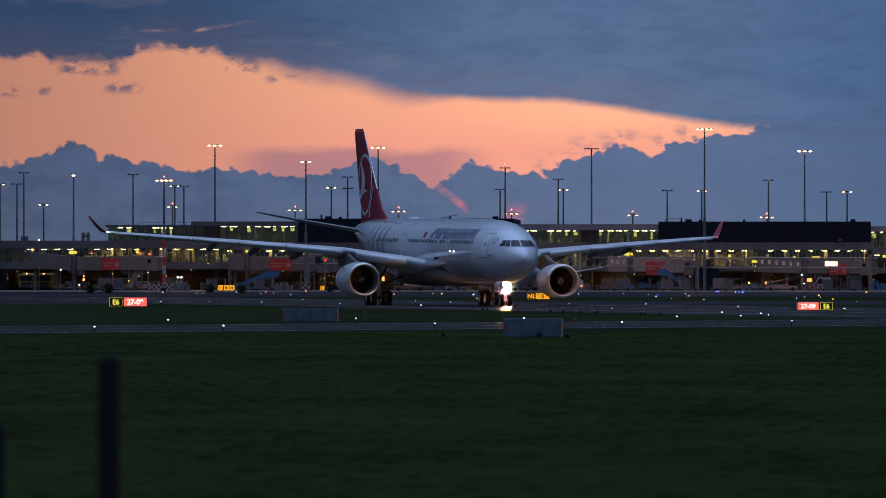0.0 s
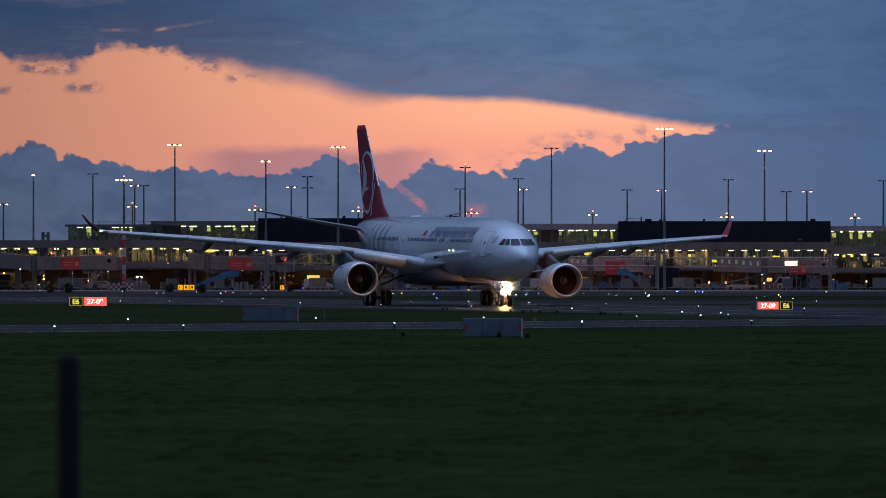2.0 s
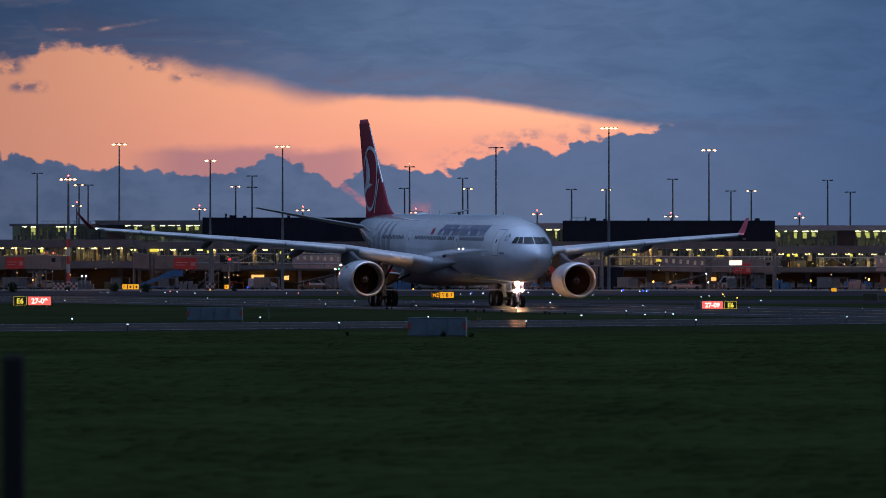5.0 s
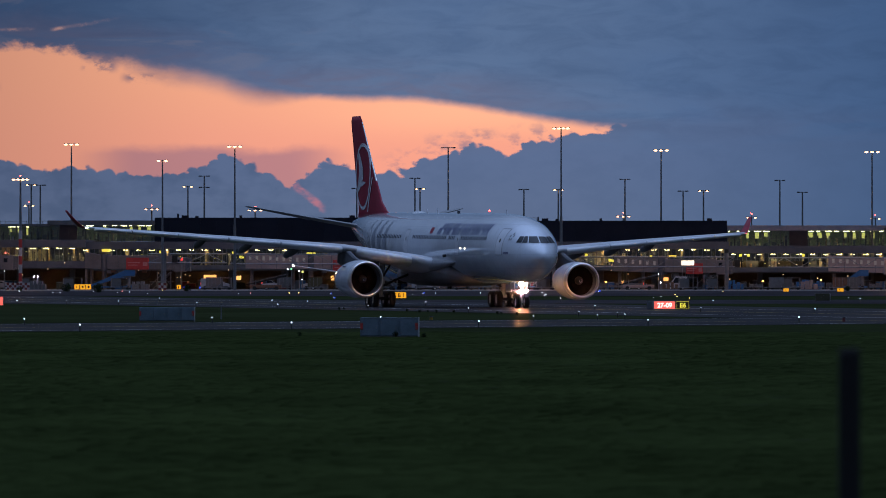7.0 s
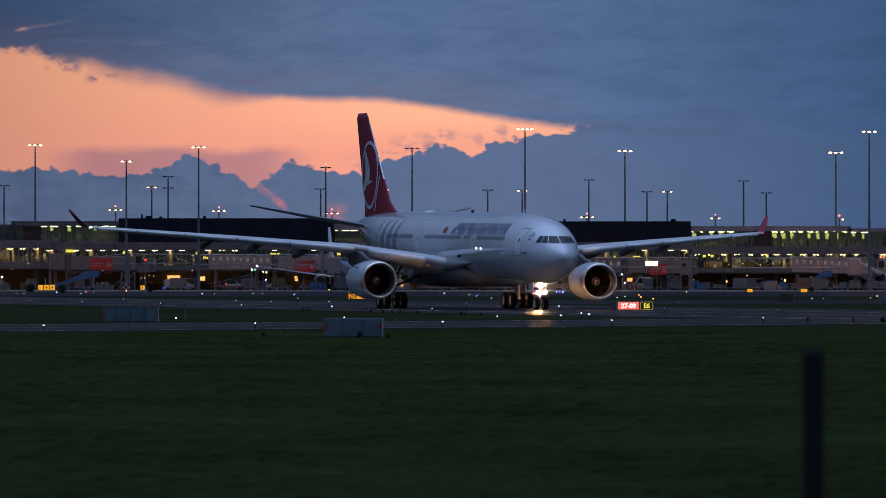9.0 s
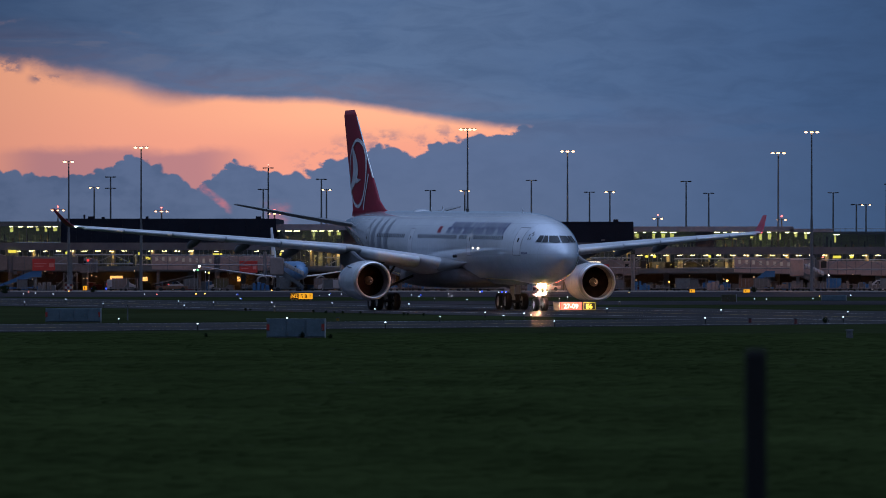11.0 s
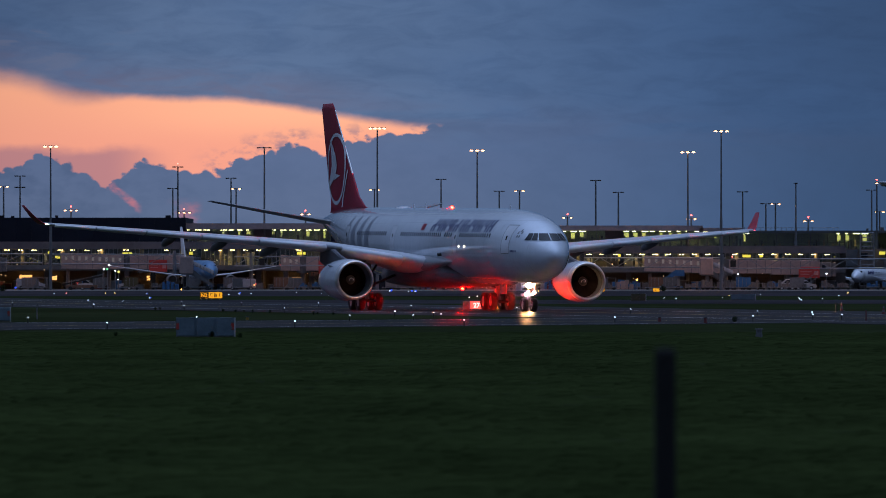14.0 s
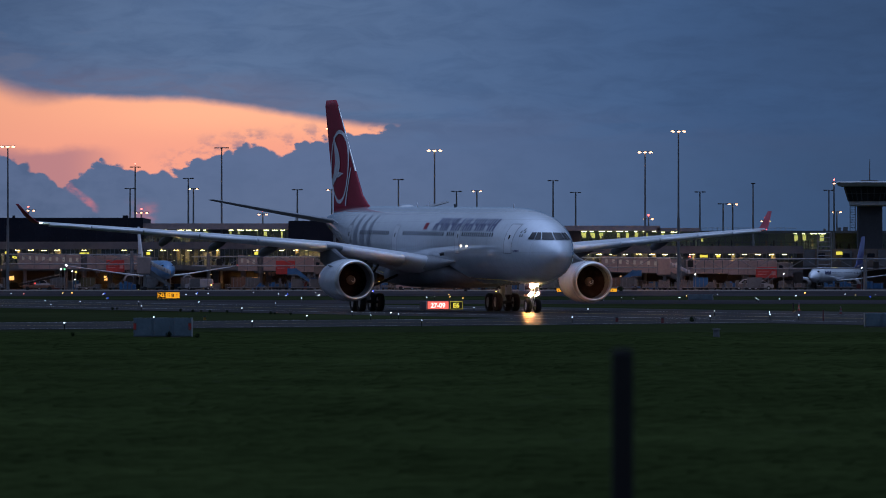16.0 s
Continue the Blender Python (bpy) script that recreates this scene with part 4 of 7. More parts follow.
    for xa in (13.0, 22.5):
        bm = prism(bmesh.new(), [(-xa, ZC - 2.8), (-xa - 0.4, ZC - 2.8), (-xa - 0.35, ZC - 3.15), (-xa - 0.15, ZC - 3.15)], -0.02, 0.02)
        part("belly_aerial", bm, M["dark_metal"], air)
    # lit service lamps low on the side
    for xa in (14.05, 15.45):
        bm = bmesh.new()
        c = skin(xa, 0.0, 0.02)
        rod(bm, c, c + Vector((0, -0.05, 0)), 0.075, 0.06, 10)
        part("logo_lamp", bm, L["cabin"], air, "small lit lamp on the side")
    # nose gear
    gear = new("nose_gear")
    gear.parent = air
    bm = bmesh.new()
    rod(bm, (-6.67, 0, 0.5), (-6.55, 0, 2.6), 0.12, 0.15, 14)
    rod(bm, (-6.67, -0.36, 0.53), (-6.67, 0.36, 0.53), 0.07, 0.07, 10)
    part("strut", bm, M["gear_white"], gear)
    bm = bmesh.new()
    rod(bm, (-6.6, 0, 1.6), (-5.3, 0, 2.5), 0.06, 0.06, 8)
    rod(bm, (-6.45, 0, 0.9), (-6.3, 0, 1.35), 0.03, 0.03, 6)
    rod(bm, (-6.3, 0, 1.35), (-6.5, 0, 1.6), 0.03, 0.03, 6)
    for z in (2.02, 1.42):
        rod(bm, (-6.6, 0, z), (-6.35, 0, z), 0.035, 0.035, 6)
        rod(bm, (-6.36, -0.28, z), (-6.36, 0.28, z), 0.03, 0.03, 6)
    part("drag_brace", bm, M["dark_metal"], gear)
    for s in (-1, 1):
        bm = bx_mesh(-8.3, -6.95, s * 0.52 - 0.02, s * 0.52 + 0.02, 1.60, 2.45, 0.01)
        part("gear_door", bm, M["white_paint"], gear, "white nose gear door")
    for y, z, r, key in ((-0.16, 2.02, 0.19, "landing"), (0.20, 2.06, 0.08, "landing"), (-0.24, 1.42, 0.085, "taxi_lamp"), (0.24, 1.42, 0.085, "taxi_lamp")):
        bm = rod(bmesh.new(), (-6.36, y, z), (-6.22, y, z), r * 0.55, r * 1.08, 16)
        lamp = part("lamp_housing", bm, M["dark_metal"], gear)
        bm = rod(bmesh.new(), (-6.218, y, z), (-6.208, y, z), r, r * 0.9, 16)
        part("lamp_lens", bm, L[key], lamp, "dazzling landing lamp")
        bm = lathe(bmesh.new(), [(-0.16, r * 1.12), (0.22, r * 1.3), (0.22, r * 1.34), (-0.16, r * 1.16)], 18)
        part("lamp_hood", bm, M["dark_metal"], lamp, loc=(-6.21, y, z))
        # long plate added to block lamp light from the nose underside
        part("visor", bx_mesh(-6.21, -5.22, y - r * 1.4, y + r * 1.4, z + r * 1.16, z + r * 1.30), M["dark_metal"], lamp)
    # turn-off lamps that shine out to both sides and graze the engines;
    # added black plates keep their light off belly, ground and main gear
    for s in (-1, 1):
        bm = rod(bmesh.new(), (-6.62, s * 0.12, 1.30), (-6.62, s * 0.27, 1.30), 0.04, 0.055, 14)
        lamp = part("lamp_housing", bm, M["dark_metal"], gear)
        bm = rod(bmesh.new(), (-6.62, s * 0.272, 1.30), (-6.62, s * 0.280, 1.30), 0.050, 0.047, 14)
        part("lamp_lens", bm, L["side_lamp"], lamp, "lit turn-off lamp")
        part("louvre", bx_mesh(-7.16, -7.15, min(s * 0.25, s * 0.45), max(s * 0.25, s * 0.45), 1.238, 1.364), M["louvre_black"], lamp, "flat black plate added to confine the lamp light")
        for z in (1.238, 1.356):
            part("louvre", bx_mesh(-7.15, -6.15, min(s * 0.25, s * 0.68), max(s * 0.25, s * 0.68), z, z + 0.008), M["louvre_black"], lamp, "flat black plate added to confine the lamp light")
    for y in (-0.36, 0.36):
        make_wheel(air, -6.67, y, 0.53, 0.40)
    # main gear with four-wheel bogies
    for s in (-1, 1):
        gear = new("main_gear")
        gear.parent = air
        y = s * 5.34
        bm = bmesh.new()
        rod(bm, (-32.05, y, 0.75), (-31.9, y * 0.97, 3.9), 0.20, 0.26, 16)
        part("strut", bm, M["gear_white"], gear)
        bm = bmesh.new()
        rod(bm, (-33.05, y, 0.72), (-31.05, y, 0.72), 0.14, 0.14, 10)
        for xx in (-33.05, -31.05):
            rod(bm, (xx, y - 0.7, 0.70), (xx, y + 0.7, 0.70), 0.10, 0.10, 10)
        part("bogie_beam", bm, M["dark_metal"], gear)
        bm = bmesh.new()
        rod(bm, (-31.95, y, 1.7), (-31.8, y * 0.45, 3.0), 0.10, 0.10, 10)
        rod(bm, (-31.9, y, 2.2), (-29.8, y * 0.92, 3.8), 0.09, 0.09, 8)
        part("side_brace", bm, M["dark_metal"], gear)
        bm = bx_mesh(-32.9, -31.0, y + s * 0.38, y + s * 0.43, 1.3, 3.9, 0.01)
        part("gear_door", bm, M["belly_grey"], gear, "grey main gear door")
        for xx in (-33.05, -31.05):
            for yy in (-0.70, 0.70):
                make_wheel(air, xx, y + yy, 0.70, 0.50)
    # flashing beacons: a steadily lit red lamp, blinked by an added sliding sleeve
    for xx, zz, name in ((-23.8, 1.70, "belly_beacon"), (-26.7, 7.90, "crown_beacon")):
        bc = new(name)
        bc.parent = air
        bc.matrix_basis = Matrix.Translation((xx, 0, zz))
        up = 1 if name == "belly_beacon" else -1
        bm = bmesh.new()
        bmesh.ops.create_uvsphere(bm, u_segments=16, v_segments=10, radius=0.095)
        part("lamp", bm, L["beacon"], bc, "glowing red beacon lamp", smooth=True, loc=(0, 0, -0.025 * up))
        bm = lathe(bmesh.new(), [(-0.03, 0.145), (0.03, 0.145), (0.03, 0.001), (-0.03, 0.001), (-0.03, 0.145)], 24)
        bm.transform(Matrix.Rotation(radians(90), 4, "Y"))
        part("end_cap", bm, M["belly_dark"], bc, loc=(0, 0, -0.125 * up))
        # added light-blocking sleeve that slides into the hull and bares the lamp
        bm = bmesh.new()
        n = 28
        for rr in (0.12, 0.11):
            lo = [bm.verts.new((rr * math.cos(k * math.tau / n), rr * math.sin(k * math.tau / n), -0.125)) for k in range(n)]
            hi = [bm.verts.new((rr * math.cos(k * math.tau / n), rr * math.sin(k * math.tau / n), 0.34)) for k in range(n)]
            for k in range(n):
                bm.faces.new((lo[k], lo[(k + 1) % n], hi[(k + 1) % n], hi[k]))
        if up < 0:
            bm.transform(Matrix.Scale(-1, 4, (0, 0, 1)))
        sleeve = part("sleeve", bm, M["belly_dark"], bc, "dark sleeve added to blink the beacon", smooth=True)
        SHUTTERS.append((sleeve, up))
    return air


airliner = make_airliner()


# ---- terminal pier ----
D0 = 1245.0


def tx(u, d=D0):
    return bx(u, d)


def make_mast(u, y, d, heads=2, lit=True, red=False, stripe=False, width=0.30, base_d=None):
    """A floodlight mast: tapered pole, cross-arm and lamp heads. y: elevation of its top."""
    k = d / 1250.0
    top = hz(y, d) + 0.33 * k
    lab = "tall tapered steel apron mast with %s floodlights" % ("lit orange" if lit else "unlit")
    m = thing("floodlight_mast", lab, "light mast", (bx(u, d), d, 0), group="apron masts")
    bm = bmesh.new()
    if stripe:
        for i in range(7):
            part("pole_band", rod(bmesh.new(), (0, 0, i * 1.4), (0, 0, (i + 1) * 1.4), 0.30, 0.30, 12), M["ad_red" if i % 2 else "car_white"], m, "painted warning band round the pole foot")
        rod(bm, (0, 0, 7 * 1.4), (0, 0, top - 0.3), 0.24 * k, 0.13 * k, 12)
    else:
        rod(bm, (0, 0, 0), (0, 0, top * 0.45), 0.27 * k, 0.22 * k, 12)
        rod(bm, (0, 0, top * 0.45), (0, 0, top - 0.3), 0.17 * k, 0.11 * k, 12)
    part("pole", bm, M["steel"], m)
    half = {1: 0.4, 2: 0.62, 3: 0.95, 4: 1.15}[heads] * k
    bm = bmesh.new()
    rod(bm, (-half, 0, top - 0.25 * k), (half, 0, top - 0.25 * k), 0.06 * k, 0.06 * k, 8)
    rod(bm, (0, -half * 0.6, top - 0.25 * k), (0, half * 0.6, top - 0.25 * k), 0.06 * k, 0.06 * k, 8)
    part("crossarm", bm, M["steel"], m)
    head = None
    for i in range(heads):
        xx = 0 if heads == 1 else -half + i * 2 * half / (heads - 1)
        if head is None:
            bm = bmesh.new()
            box(bm, -0.30 * k, 0.30 * k, -0.4 * k, 0.3 * k, -0.08 * k, 0.10 * k, 0.03)
            head = part("lamp_head", bm, M["dark_metal"], m, loc=(xx, 0, top - 0.28 * k))
        else:
            head = share(head, (xx, 0, top - 0.28 * k), parent=m)
        if lit:
            bm = bmesh.new()
            bmesh.ops.create_uvsphere(bm, u_segments=10, v_segments=6, radius=1.0)
            bm.transform(Matrix.Diagonal((0.34 * k, 0.24 * k, 0.16 * k, 1) if d < 1300 else (0.25 * k, 0.2 * k, 0.12 * k, 1)))
            part("lamp_glass", bm, L["warm_lamp"], head, "glowing orange lamp", smooth=True, loc=(0, -0.28 * k, -0.08 * k))
    if lit and d < 1300:
        back = 1 if d < 1240 else -1
        for way in ((back, -back) if d < 1220 else (back,)):
            beam = bpy.data.lights.new("floodlight", "SPOT")
            beam.color, beam.energy = (1.0, 0.50, 0.28), (7000 if u > -420 else 1700) * (1.0 if way == back else 4.5 if stripe else 0.45)
            beam.spot_size, beam.spot_blend, beam.shadow_soft_size = radians(112), 0.5, 0.4
            lamp = new("floodlight", beam)
            lamp.parent = m
            lamp.matrix_basis = pose(0, way * 0.9, top - 0.5 * k, way * 52, 0, 0)
    if red:
        bm = bmesh.new()
        bmesh.ops.create_uvsphere(bm, u_segments=8, v_segments=6, radius=0.13 * k)
        part("obstacle_lamp", bm, L["red_lamp"], m, "red obstruction light", loc=(0, 0, top + 0.28 * k))
        part("spike", rod(bmesh.new(), (0, 0, top - 0.2), (0, 0, top + 0.28 * k), 0.05 * k, 0.03 * k, 6), M["steel"], m)
    return m


H = 482.6
# tall masts on the apron before the pier
for u, y, heads, lit in ((-177, 228, 4, True), (-883, 285, 2, True), (-755, 260, 3, True), (432, 233, 3, True)):
    make_mast(u, H - y, 1196, heads, lit)
# masts that rise behind the front gallery
for u, y, heads, lit in ((-1044, 256, 3, True), (-377, 263, 3, False), (0, 267, 3, True), (373, 270, 3, True), (-1294, 309, 1, True), (-1189, 308, 2, False),
                         (-1382, 305, 2, False), (-1394, 325, 2, False), (-64, 319, 2, False), (564, 326, 1, False)):
    make_mast(u, H - y, 1266, heads, lit)
make_mast(-1134, H - 318, 1215, 4, True, True, True)
# masts farther off
for u, y, d, heads, lit, red in ((-1424, 325, 1500, 2, True, False), (-1347, 361, 1700, 2, True, False), (-1115, 328, 1500, 2, True, False), (-1099, 329, 1500, 2, False, False),
                                 (-1119, 365, 1900, 2, True, True), (-902, 371, 2000, 3, True, True), (-838, 331, 1550, 2, True, False), (-809, 313, 1450, 2, False, False),
                                 (-809, 333, 1450, 2, False, False), (-719, 373, 2000, 3, True, True), (-539, 335, 1500, 2, False, False), (-530, 297, 1450, 2, False, True),
                                 (-519, 377, 2100, 3, True, True), (-436, 317, 1450, 2, False, False), (-427, 335, 1500, 2, True, False), (-304, 380, 2100, 2, True, True)):
    make_mast(u, H - y, d, heads, lit, red)
for u, y, d, heads, lit, red in ((-243, 337, 1500, 2, False, False), (-182, 337, 1500, 2, True, False), (-67, 384, 2200, 3, True, True), (39, 340, 1500, 2, False, False),
                                 (75, 339, 1500, 2, True, False), (210, 321, 1450, 2, False, False), (250, 342, 1500, 2, False, False), (379, 388, 2200, 2, True, True),
                                 (470, 341, 1500, 2, False, False), (511, 362, 1700, 2, False, False), (528, 362, 1700, 2, True, False), (586, 392, 2300, 2, True, True),
                                 (160, 386, 2200, 2, True, True), (707, 325, 1400, 1, True, True), (698, 338, 1450, 2, False, False), (712, 376, 1500, 2, True, False)):
    make_mast(u, H - y, d, heads, lit, red)


def band(bm, u0, u1, y0, y1, d0, d1, bev=0.0):
    """A block between two bearings and two elevations (from the zenith down), d0 to d1 deep."""
    return box(bm, tx(u0, d0), tx(u1, d0), d0, d1, hz(H - y1, d0), hz(H - y0, d0), bev)


def piece(name, u0, u1, y0, y1, d0, d1, material, parent, label="", bev=0.0):
    return part(name, band(bmesh.new(), u0, u1, y0, y1, d0, d1, bev), material, parent, label)


def glass_mat():
    m = bpy.data.materials.new("pane_glass")
    m.use_nodes = True
    N = Nodes(m.node_tree)
    m.node_tree.nodes.remove(m.node_tree.nodes["Principled BSDF"])
    tr = N.add("ShaderNodeBsdfTransparent")
    tr.inputs[0].default_value = (0.82, 0.88, 0.84, 1)
    gl = N.add("ShaderNodeBsdfGlossy")
    gl.inputs["Roughness"].default_value = 0.04
    mx = N.add("ShaderNodeMixShader")
    mx.inputs[0].default_value = 0.10
    N.put(mx.inputs[1], tr.outputs[0]), N.put(mx.inputs[2], gl.outputs[0])
    N.put(m.node_tree.nodes["Material Output"].inputs[0], mx.outputs[0])
    return m


M["pane_glass"] = glass_mat()

# ---- the long pier with its lit gallery ----
pier = thing("pier_building", "long grey airport pier with a lit glazed gallery", "terminal", kind="structure")
piece("roof_edge", -1760, -1019, 425.0, 438.5, D0 - 3, 1300, M["clad_grey"], pier, "pale grey roof edge")
piece("roof_edge", -1019, 120, 428.5, 441.5, D0 - 2, 1300, M["clad_grey"], pier, "pale grey roof edge")
piece("roof_edge", 120, 652, 436.0, 449.0, D0 - 2, 1300, M["clad_grey"], pier, "pale grey roof edge")
piece("gallery_floor", -1760, -1019, 463, 475, D0 - 3, 1300, M["clad_grey"], pier, "pale grey floor edge")
piece("gallery_floor", -1019, 120, 470, 478, D0 - 2, 1300, M["clad_dark"], pier, "dark floor edge")
piece("gallery_floor", 120, 652, 474, 482, D0 - 2, 1300, M["clad_dark"], pier, "dark floor edge")
for u0, u1, y0, y1 in ((-1760, -1019, 438, 464), (-1019, 120, 441, 471), (120, 652, 448.5, 475)):
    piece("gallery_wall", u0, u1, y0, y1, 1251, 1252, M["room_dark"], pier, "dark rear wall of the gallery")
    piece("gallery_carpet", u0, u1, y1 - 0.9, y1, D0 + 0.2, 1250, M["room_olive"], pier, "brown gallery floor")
piece("undercroft_wall", -1760, 652, 474, 513, 1272, 1273, M["under"], pier, "dark undercroft wall")

first = {}


def repeat(key, name, make, material, parent, m, label=""):
    """A piece that shares its mesh with all pieces of the same key."""
    if key not in first:
        first[key] = part(name, make(), material, parent, label, loc=m)
        return first[key]
    ob = share(first[key], m, name, parent)
    return tagged(ob, label) if label else ob


rng = random.Random(4)
# ceiling lamps, mullions, panes and columns bay by bay
u = -1440
k = 0
while u < 640:
    y = 438.7 if u < -1019 else (441.8 if u < 120 else 449.3)
    yb = 463 if u < -1019 else (470 if u < 120 else 474)
    dd = D0 + 2.0
    if not (-1440 < u < -1372) and rng.random() < 0.9:
        repeat("ceil", "ceiling_lamp", lambda: bx_mesh(-0.42, 0.42, -0.4, 0.4, -0.03, 0.03, 0.01), L["ceiling_lamp"], pier, (tx(u, dd), dd, hz(H - y, dd) - 0.16), "lit ceiling lamp")
    for j in (0, 1, 2):
        uu = u + 7.8 * j
        repeat("mull%d" % (yb - y > 26), "mullion", lambda: bx_mesh(-0.05, 0.05, -0.06, 0.06, hz(H - yb, D0) - 6.0, hz(H - y, D0) - 6.0), M["clad_dark"], pier, (tx(uu, D0 - 1), D0 - 1, 6.0))
    # lit and dim bays painted by the colour of their rear panels
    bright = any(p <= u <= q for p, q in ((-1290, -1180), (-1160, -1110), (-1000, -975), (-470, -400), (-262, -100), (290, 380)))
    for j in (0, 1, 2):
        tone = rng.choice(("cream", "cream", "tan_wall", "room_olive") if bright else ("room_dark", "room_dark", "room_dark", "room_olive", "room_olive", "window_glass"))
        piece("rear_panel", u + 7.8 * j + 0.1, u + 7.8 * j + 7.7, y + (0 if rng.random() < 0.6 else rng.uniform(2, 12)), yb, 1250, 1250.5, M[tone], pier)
    if k % 3 == 0:
        repeat("gcol%d" % (yb - y > 26), "gallery_column", lambda: rod(bmesh.new(), (0, 0, hz(H - yb, D0) - 6.0), (0, 0, hz(H - y, D0) - 6.0), 0.38, 0.38, 12), M["tan_wall"], pier, (tx(u + 4, D0 + 3), D0 + 3, 6.0))
    if k % 4 == 1:
        repeat("ucol", "column", lambda: bx_mesh(-0.45, 0.45, -0.5, 0.5, 0, 3.4, 0.05), M["clad_dark"], pier, (tx(u, D0 + 3), D0 + 3, 0))
    repeat("pane%d" % (yb - y > 26), "pane", lambda: bx_mesh(0.02, 2.2, -0.01, 0.01, hz(H - yb, D0) - 6.0, hz(H - y, D0) - 6.0), M["pane_glass"], pier, (tx(u, D0 - 0.8), D0 - 0.8, 6.0)).visible_shadow = False
    u += 23.4
    k += 1
# furniture of the gallery: dark dividers, moving walkway flanks and glowing gate boards as plain bars
for u, w in ((-1344, 8), (-1265, 10), (-1240, 4), (-1218, 8), (-1196, 12), (-1078, 20), (-1050, 6), (-985, 18), (-930, 10), (-872, 22), (-735, 12), (-690, 16), (-640, 8), (-600, 10), (-420, 12), (-330, 16), (-290, 9), (-215, 18), (-130, 12), (-60, 16), (30, 12), (150, 22), (190, 8), (260, 16), (300, 6), (380, 12), (430, 9)):
    y1 = 463 if u < -1019 else (470 if u < 120 else 474)
    piece("partition", u, u + w, y1 - 9 - rng.random() * 10, y1, 1248, 1249, M["clad_dark"], pier, "dark gallery partition")
for i in range(330):
    u = rng.uniform(-1430, 640)
    y1 = 463 if u < -1019 else (470 if u < 120 else 474)
    hgt = rng.choice((4, 6, 8, 12, 20, 24)) * rng.uniform(0.7, 1.1)
    piece("partition", u, u + rng.uniform(0.8, 6), y1 - hgt, y1, 1246.6 + (i % 5) * 0.5, 1246.9 + (i % 5) * 0.5, M[rng.choice(("clad_dark", "clad_brown", "under", "tan_wall", "cream", "window_glass"))], pier, "gallery fitting seen through the glass")
for u, y, w in ((-1302, 446, 13), (-1184, 445, 5), (-990, 444, 10), (-980, 444, 4), (-889, 447, 4), (-760, 448, 4), (-628, 450, 10), (-616, 450, 4), (-510, 449, 6), (-319, 449, 9), (-308, 449, 4)):
    g = piece("gate_board", u, u + w, y - 2.4, y + 2.4, D0 - 2.4, D0 - 2.1, L["sign_yellow"], pier, "glowing yellow gate board")
for u, y, w in ((14, 455, 13), (-20, 455, 4), (-135, 452, 5), (138, 453, 5), (152, 453, 5), (250, 453, 4), (470, 454, 14), (500, 454, 6), (-93, 462, 10), (-747, 456, 8)):
    g = piece("gate_board", u, u + w, y - 2.2, y + 2.2, D0 - 2.4, D0 - 2.1, L["sign_yellow"], pier, "glowing yellow gate board")
for u, y in ((-1176, 448), (-1160, 449), (-501, 457), (-847, 457), (-27, 457), (452, 455), (-1262, 448)):
    repeat("redl", "signal_lamp", lambda: rod(bmesh.new(), (0, 0, 0), (0, -0.2, 0), 0.11, 0.09, 10), L["red_small"], pier, (tx(u, D0 - 3), D0 - 3.2, hz(H - y, D0)), "small red signal lamp")
# spots of light deep in the gallery, seen through the glass
for i in range(120):
    u = rng.uniform(-1430, 640)
    y1 = 463 if u < -1019 else (470 if u < 120 else 474)
    repeat("spot%d" % (i % 3), "spot_lamp", lambda: bx_mesh(-0.11, 0.11, -0.05, 0.05, -0.05, 0.05), L[("hall_board", "board_white", "sign_yellow")[i % 3]], pier, (tx(u, 1246.2), 1246.2, hz(H - y1 + rng.uniform(3, 19), 1246.2)), "small lit spot lamp")
# lamps under the pier: warm workshop light in some bays
for u, y, w, h in ((-810, 492, 22, 9), (-760, 493, 16, 7), (-585, 493, 10, 8), (-575, 493, 4, 8), (-175, 494, 12, 4), (-5, 495, 18, 6), (-70, 503, 8, 10), (-990, 493, 8, 5), (-350, 495, 14, 6), (-328, 494, 20, 5)):
    piece("doorway_light", u, u + w, y - h / 2, y + h / 2, 1270.5, 1271, L["amber_room"], pier, "warm lit doorway under the pier")
# flat glowing panels added out of sight to brighten the undercroft
for u in (-1390, -1330, -1280, -1220, -1140, -1080, -1010, -900, -840, -760, -700, -640, -560, -460, -380, -310, -250, -160, -100, -20, 60, 150, 240, 330, 420, 500, 580):
    repeat("ulamp", "undercroft_lamp", lambda: bx_mesh(-0.30, 0.30, -0.30, 0.30, -0.02, 0.0), L["under_lamp"], pier, (tx(u, 1262), 1262, 3.55 if u < -1019 else (3.27 if u < 120 else 2.9)), "flat warm fill panel added under the slab")
# stand signals on posts before the pier
for u, y, key, r in ((-849, 460, "signal_red", 0.2), (-655, 477, "signal_green", 0.17), (-635, 482, "hall_board", 0.20)):
    st = thing("stand_signal", "round lit signal on a thin dark post before the pier", "signal lamp", (bx(u, 1205), 1205, 0), group="stand signals")
    zt = hz(H - y, 1205)
    part("post", rod(bmesh.new(), (0, 0.2, 0), (0, 0.2, zt), 0.07, 0.06, 8), M["steel"], st)
    part("housing", rod(bmesh.new(), (0, 0.22, zt), (0, 0.0, zt), r * 1.15, r * 1.15, 16), M["sign_black"], st)
    part("lens", rod(bmesh.new(), (0, 0.0, zt), (0, -0.05, zt), r, r * 0.85, 16), L[key], st, "lit signal lens")
for u0, u1, y in ((-1760, -1019, 475), (-1019, 120, 478), (120, 652, 482)):
    piece("slab_lip", u0, u1, y - 0.2, y + 2.4, D0 - 1.6, D0 - 1.2, M["clad_dark"], pier, "dark lip under the slab edge")
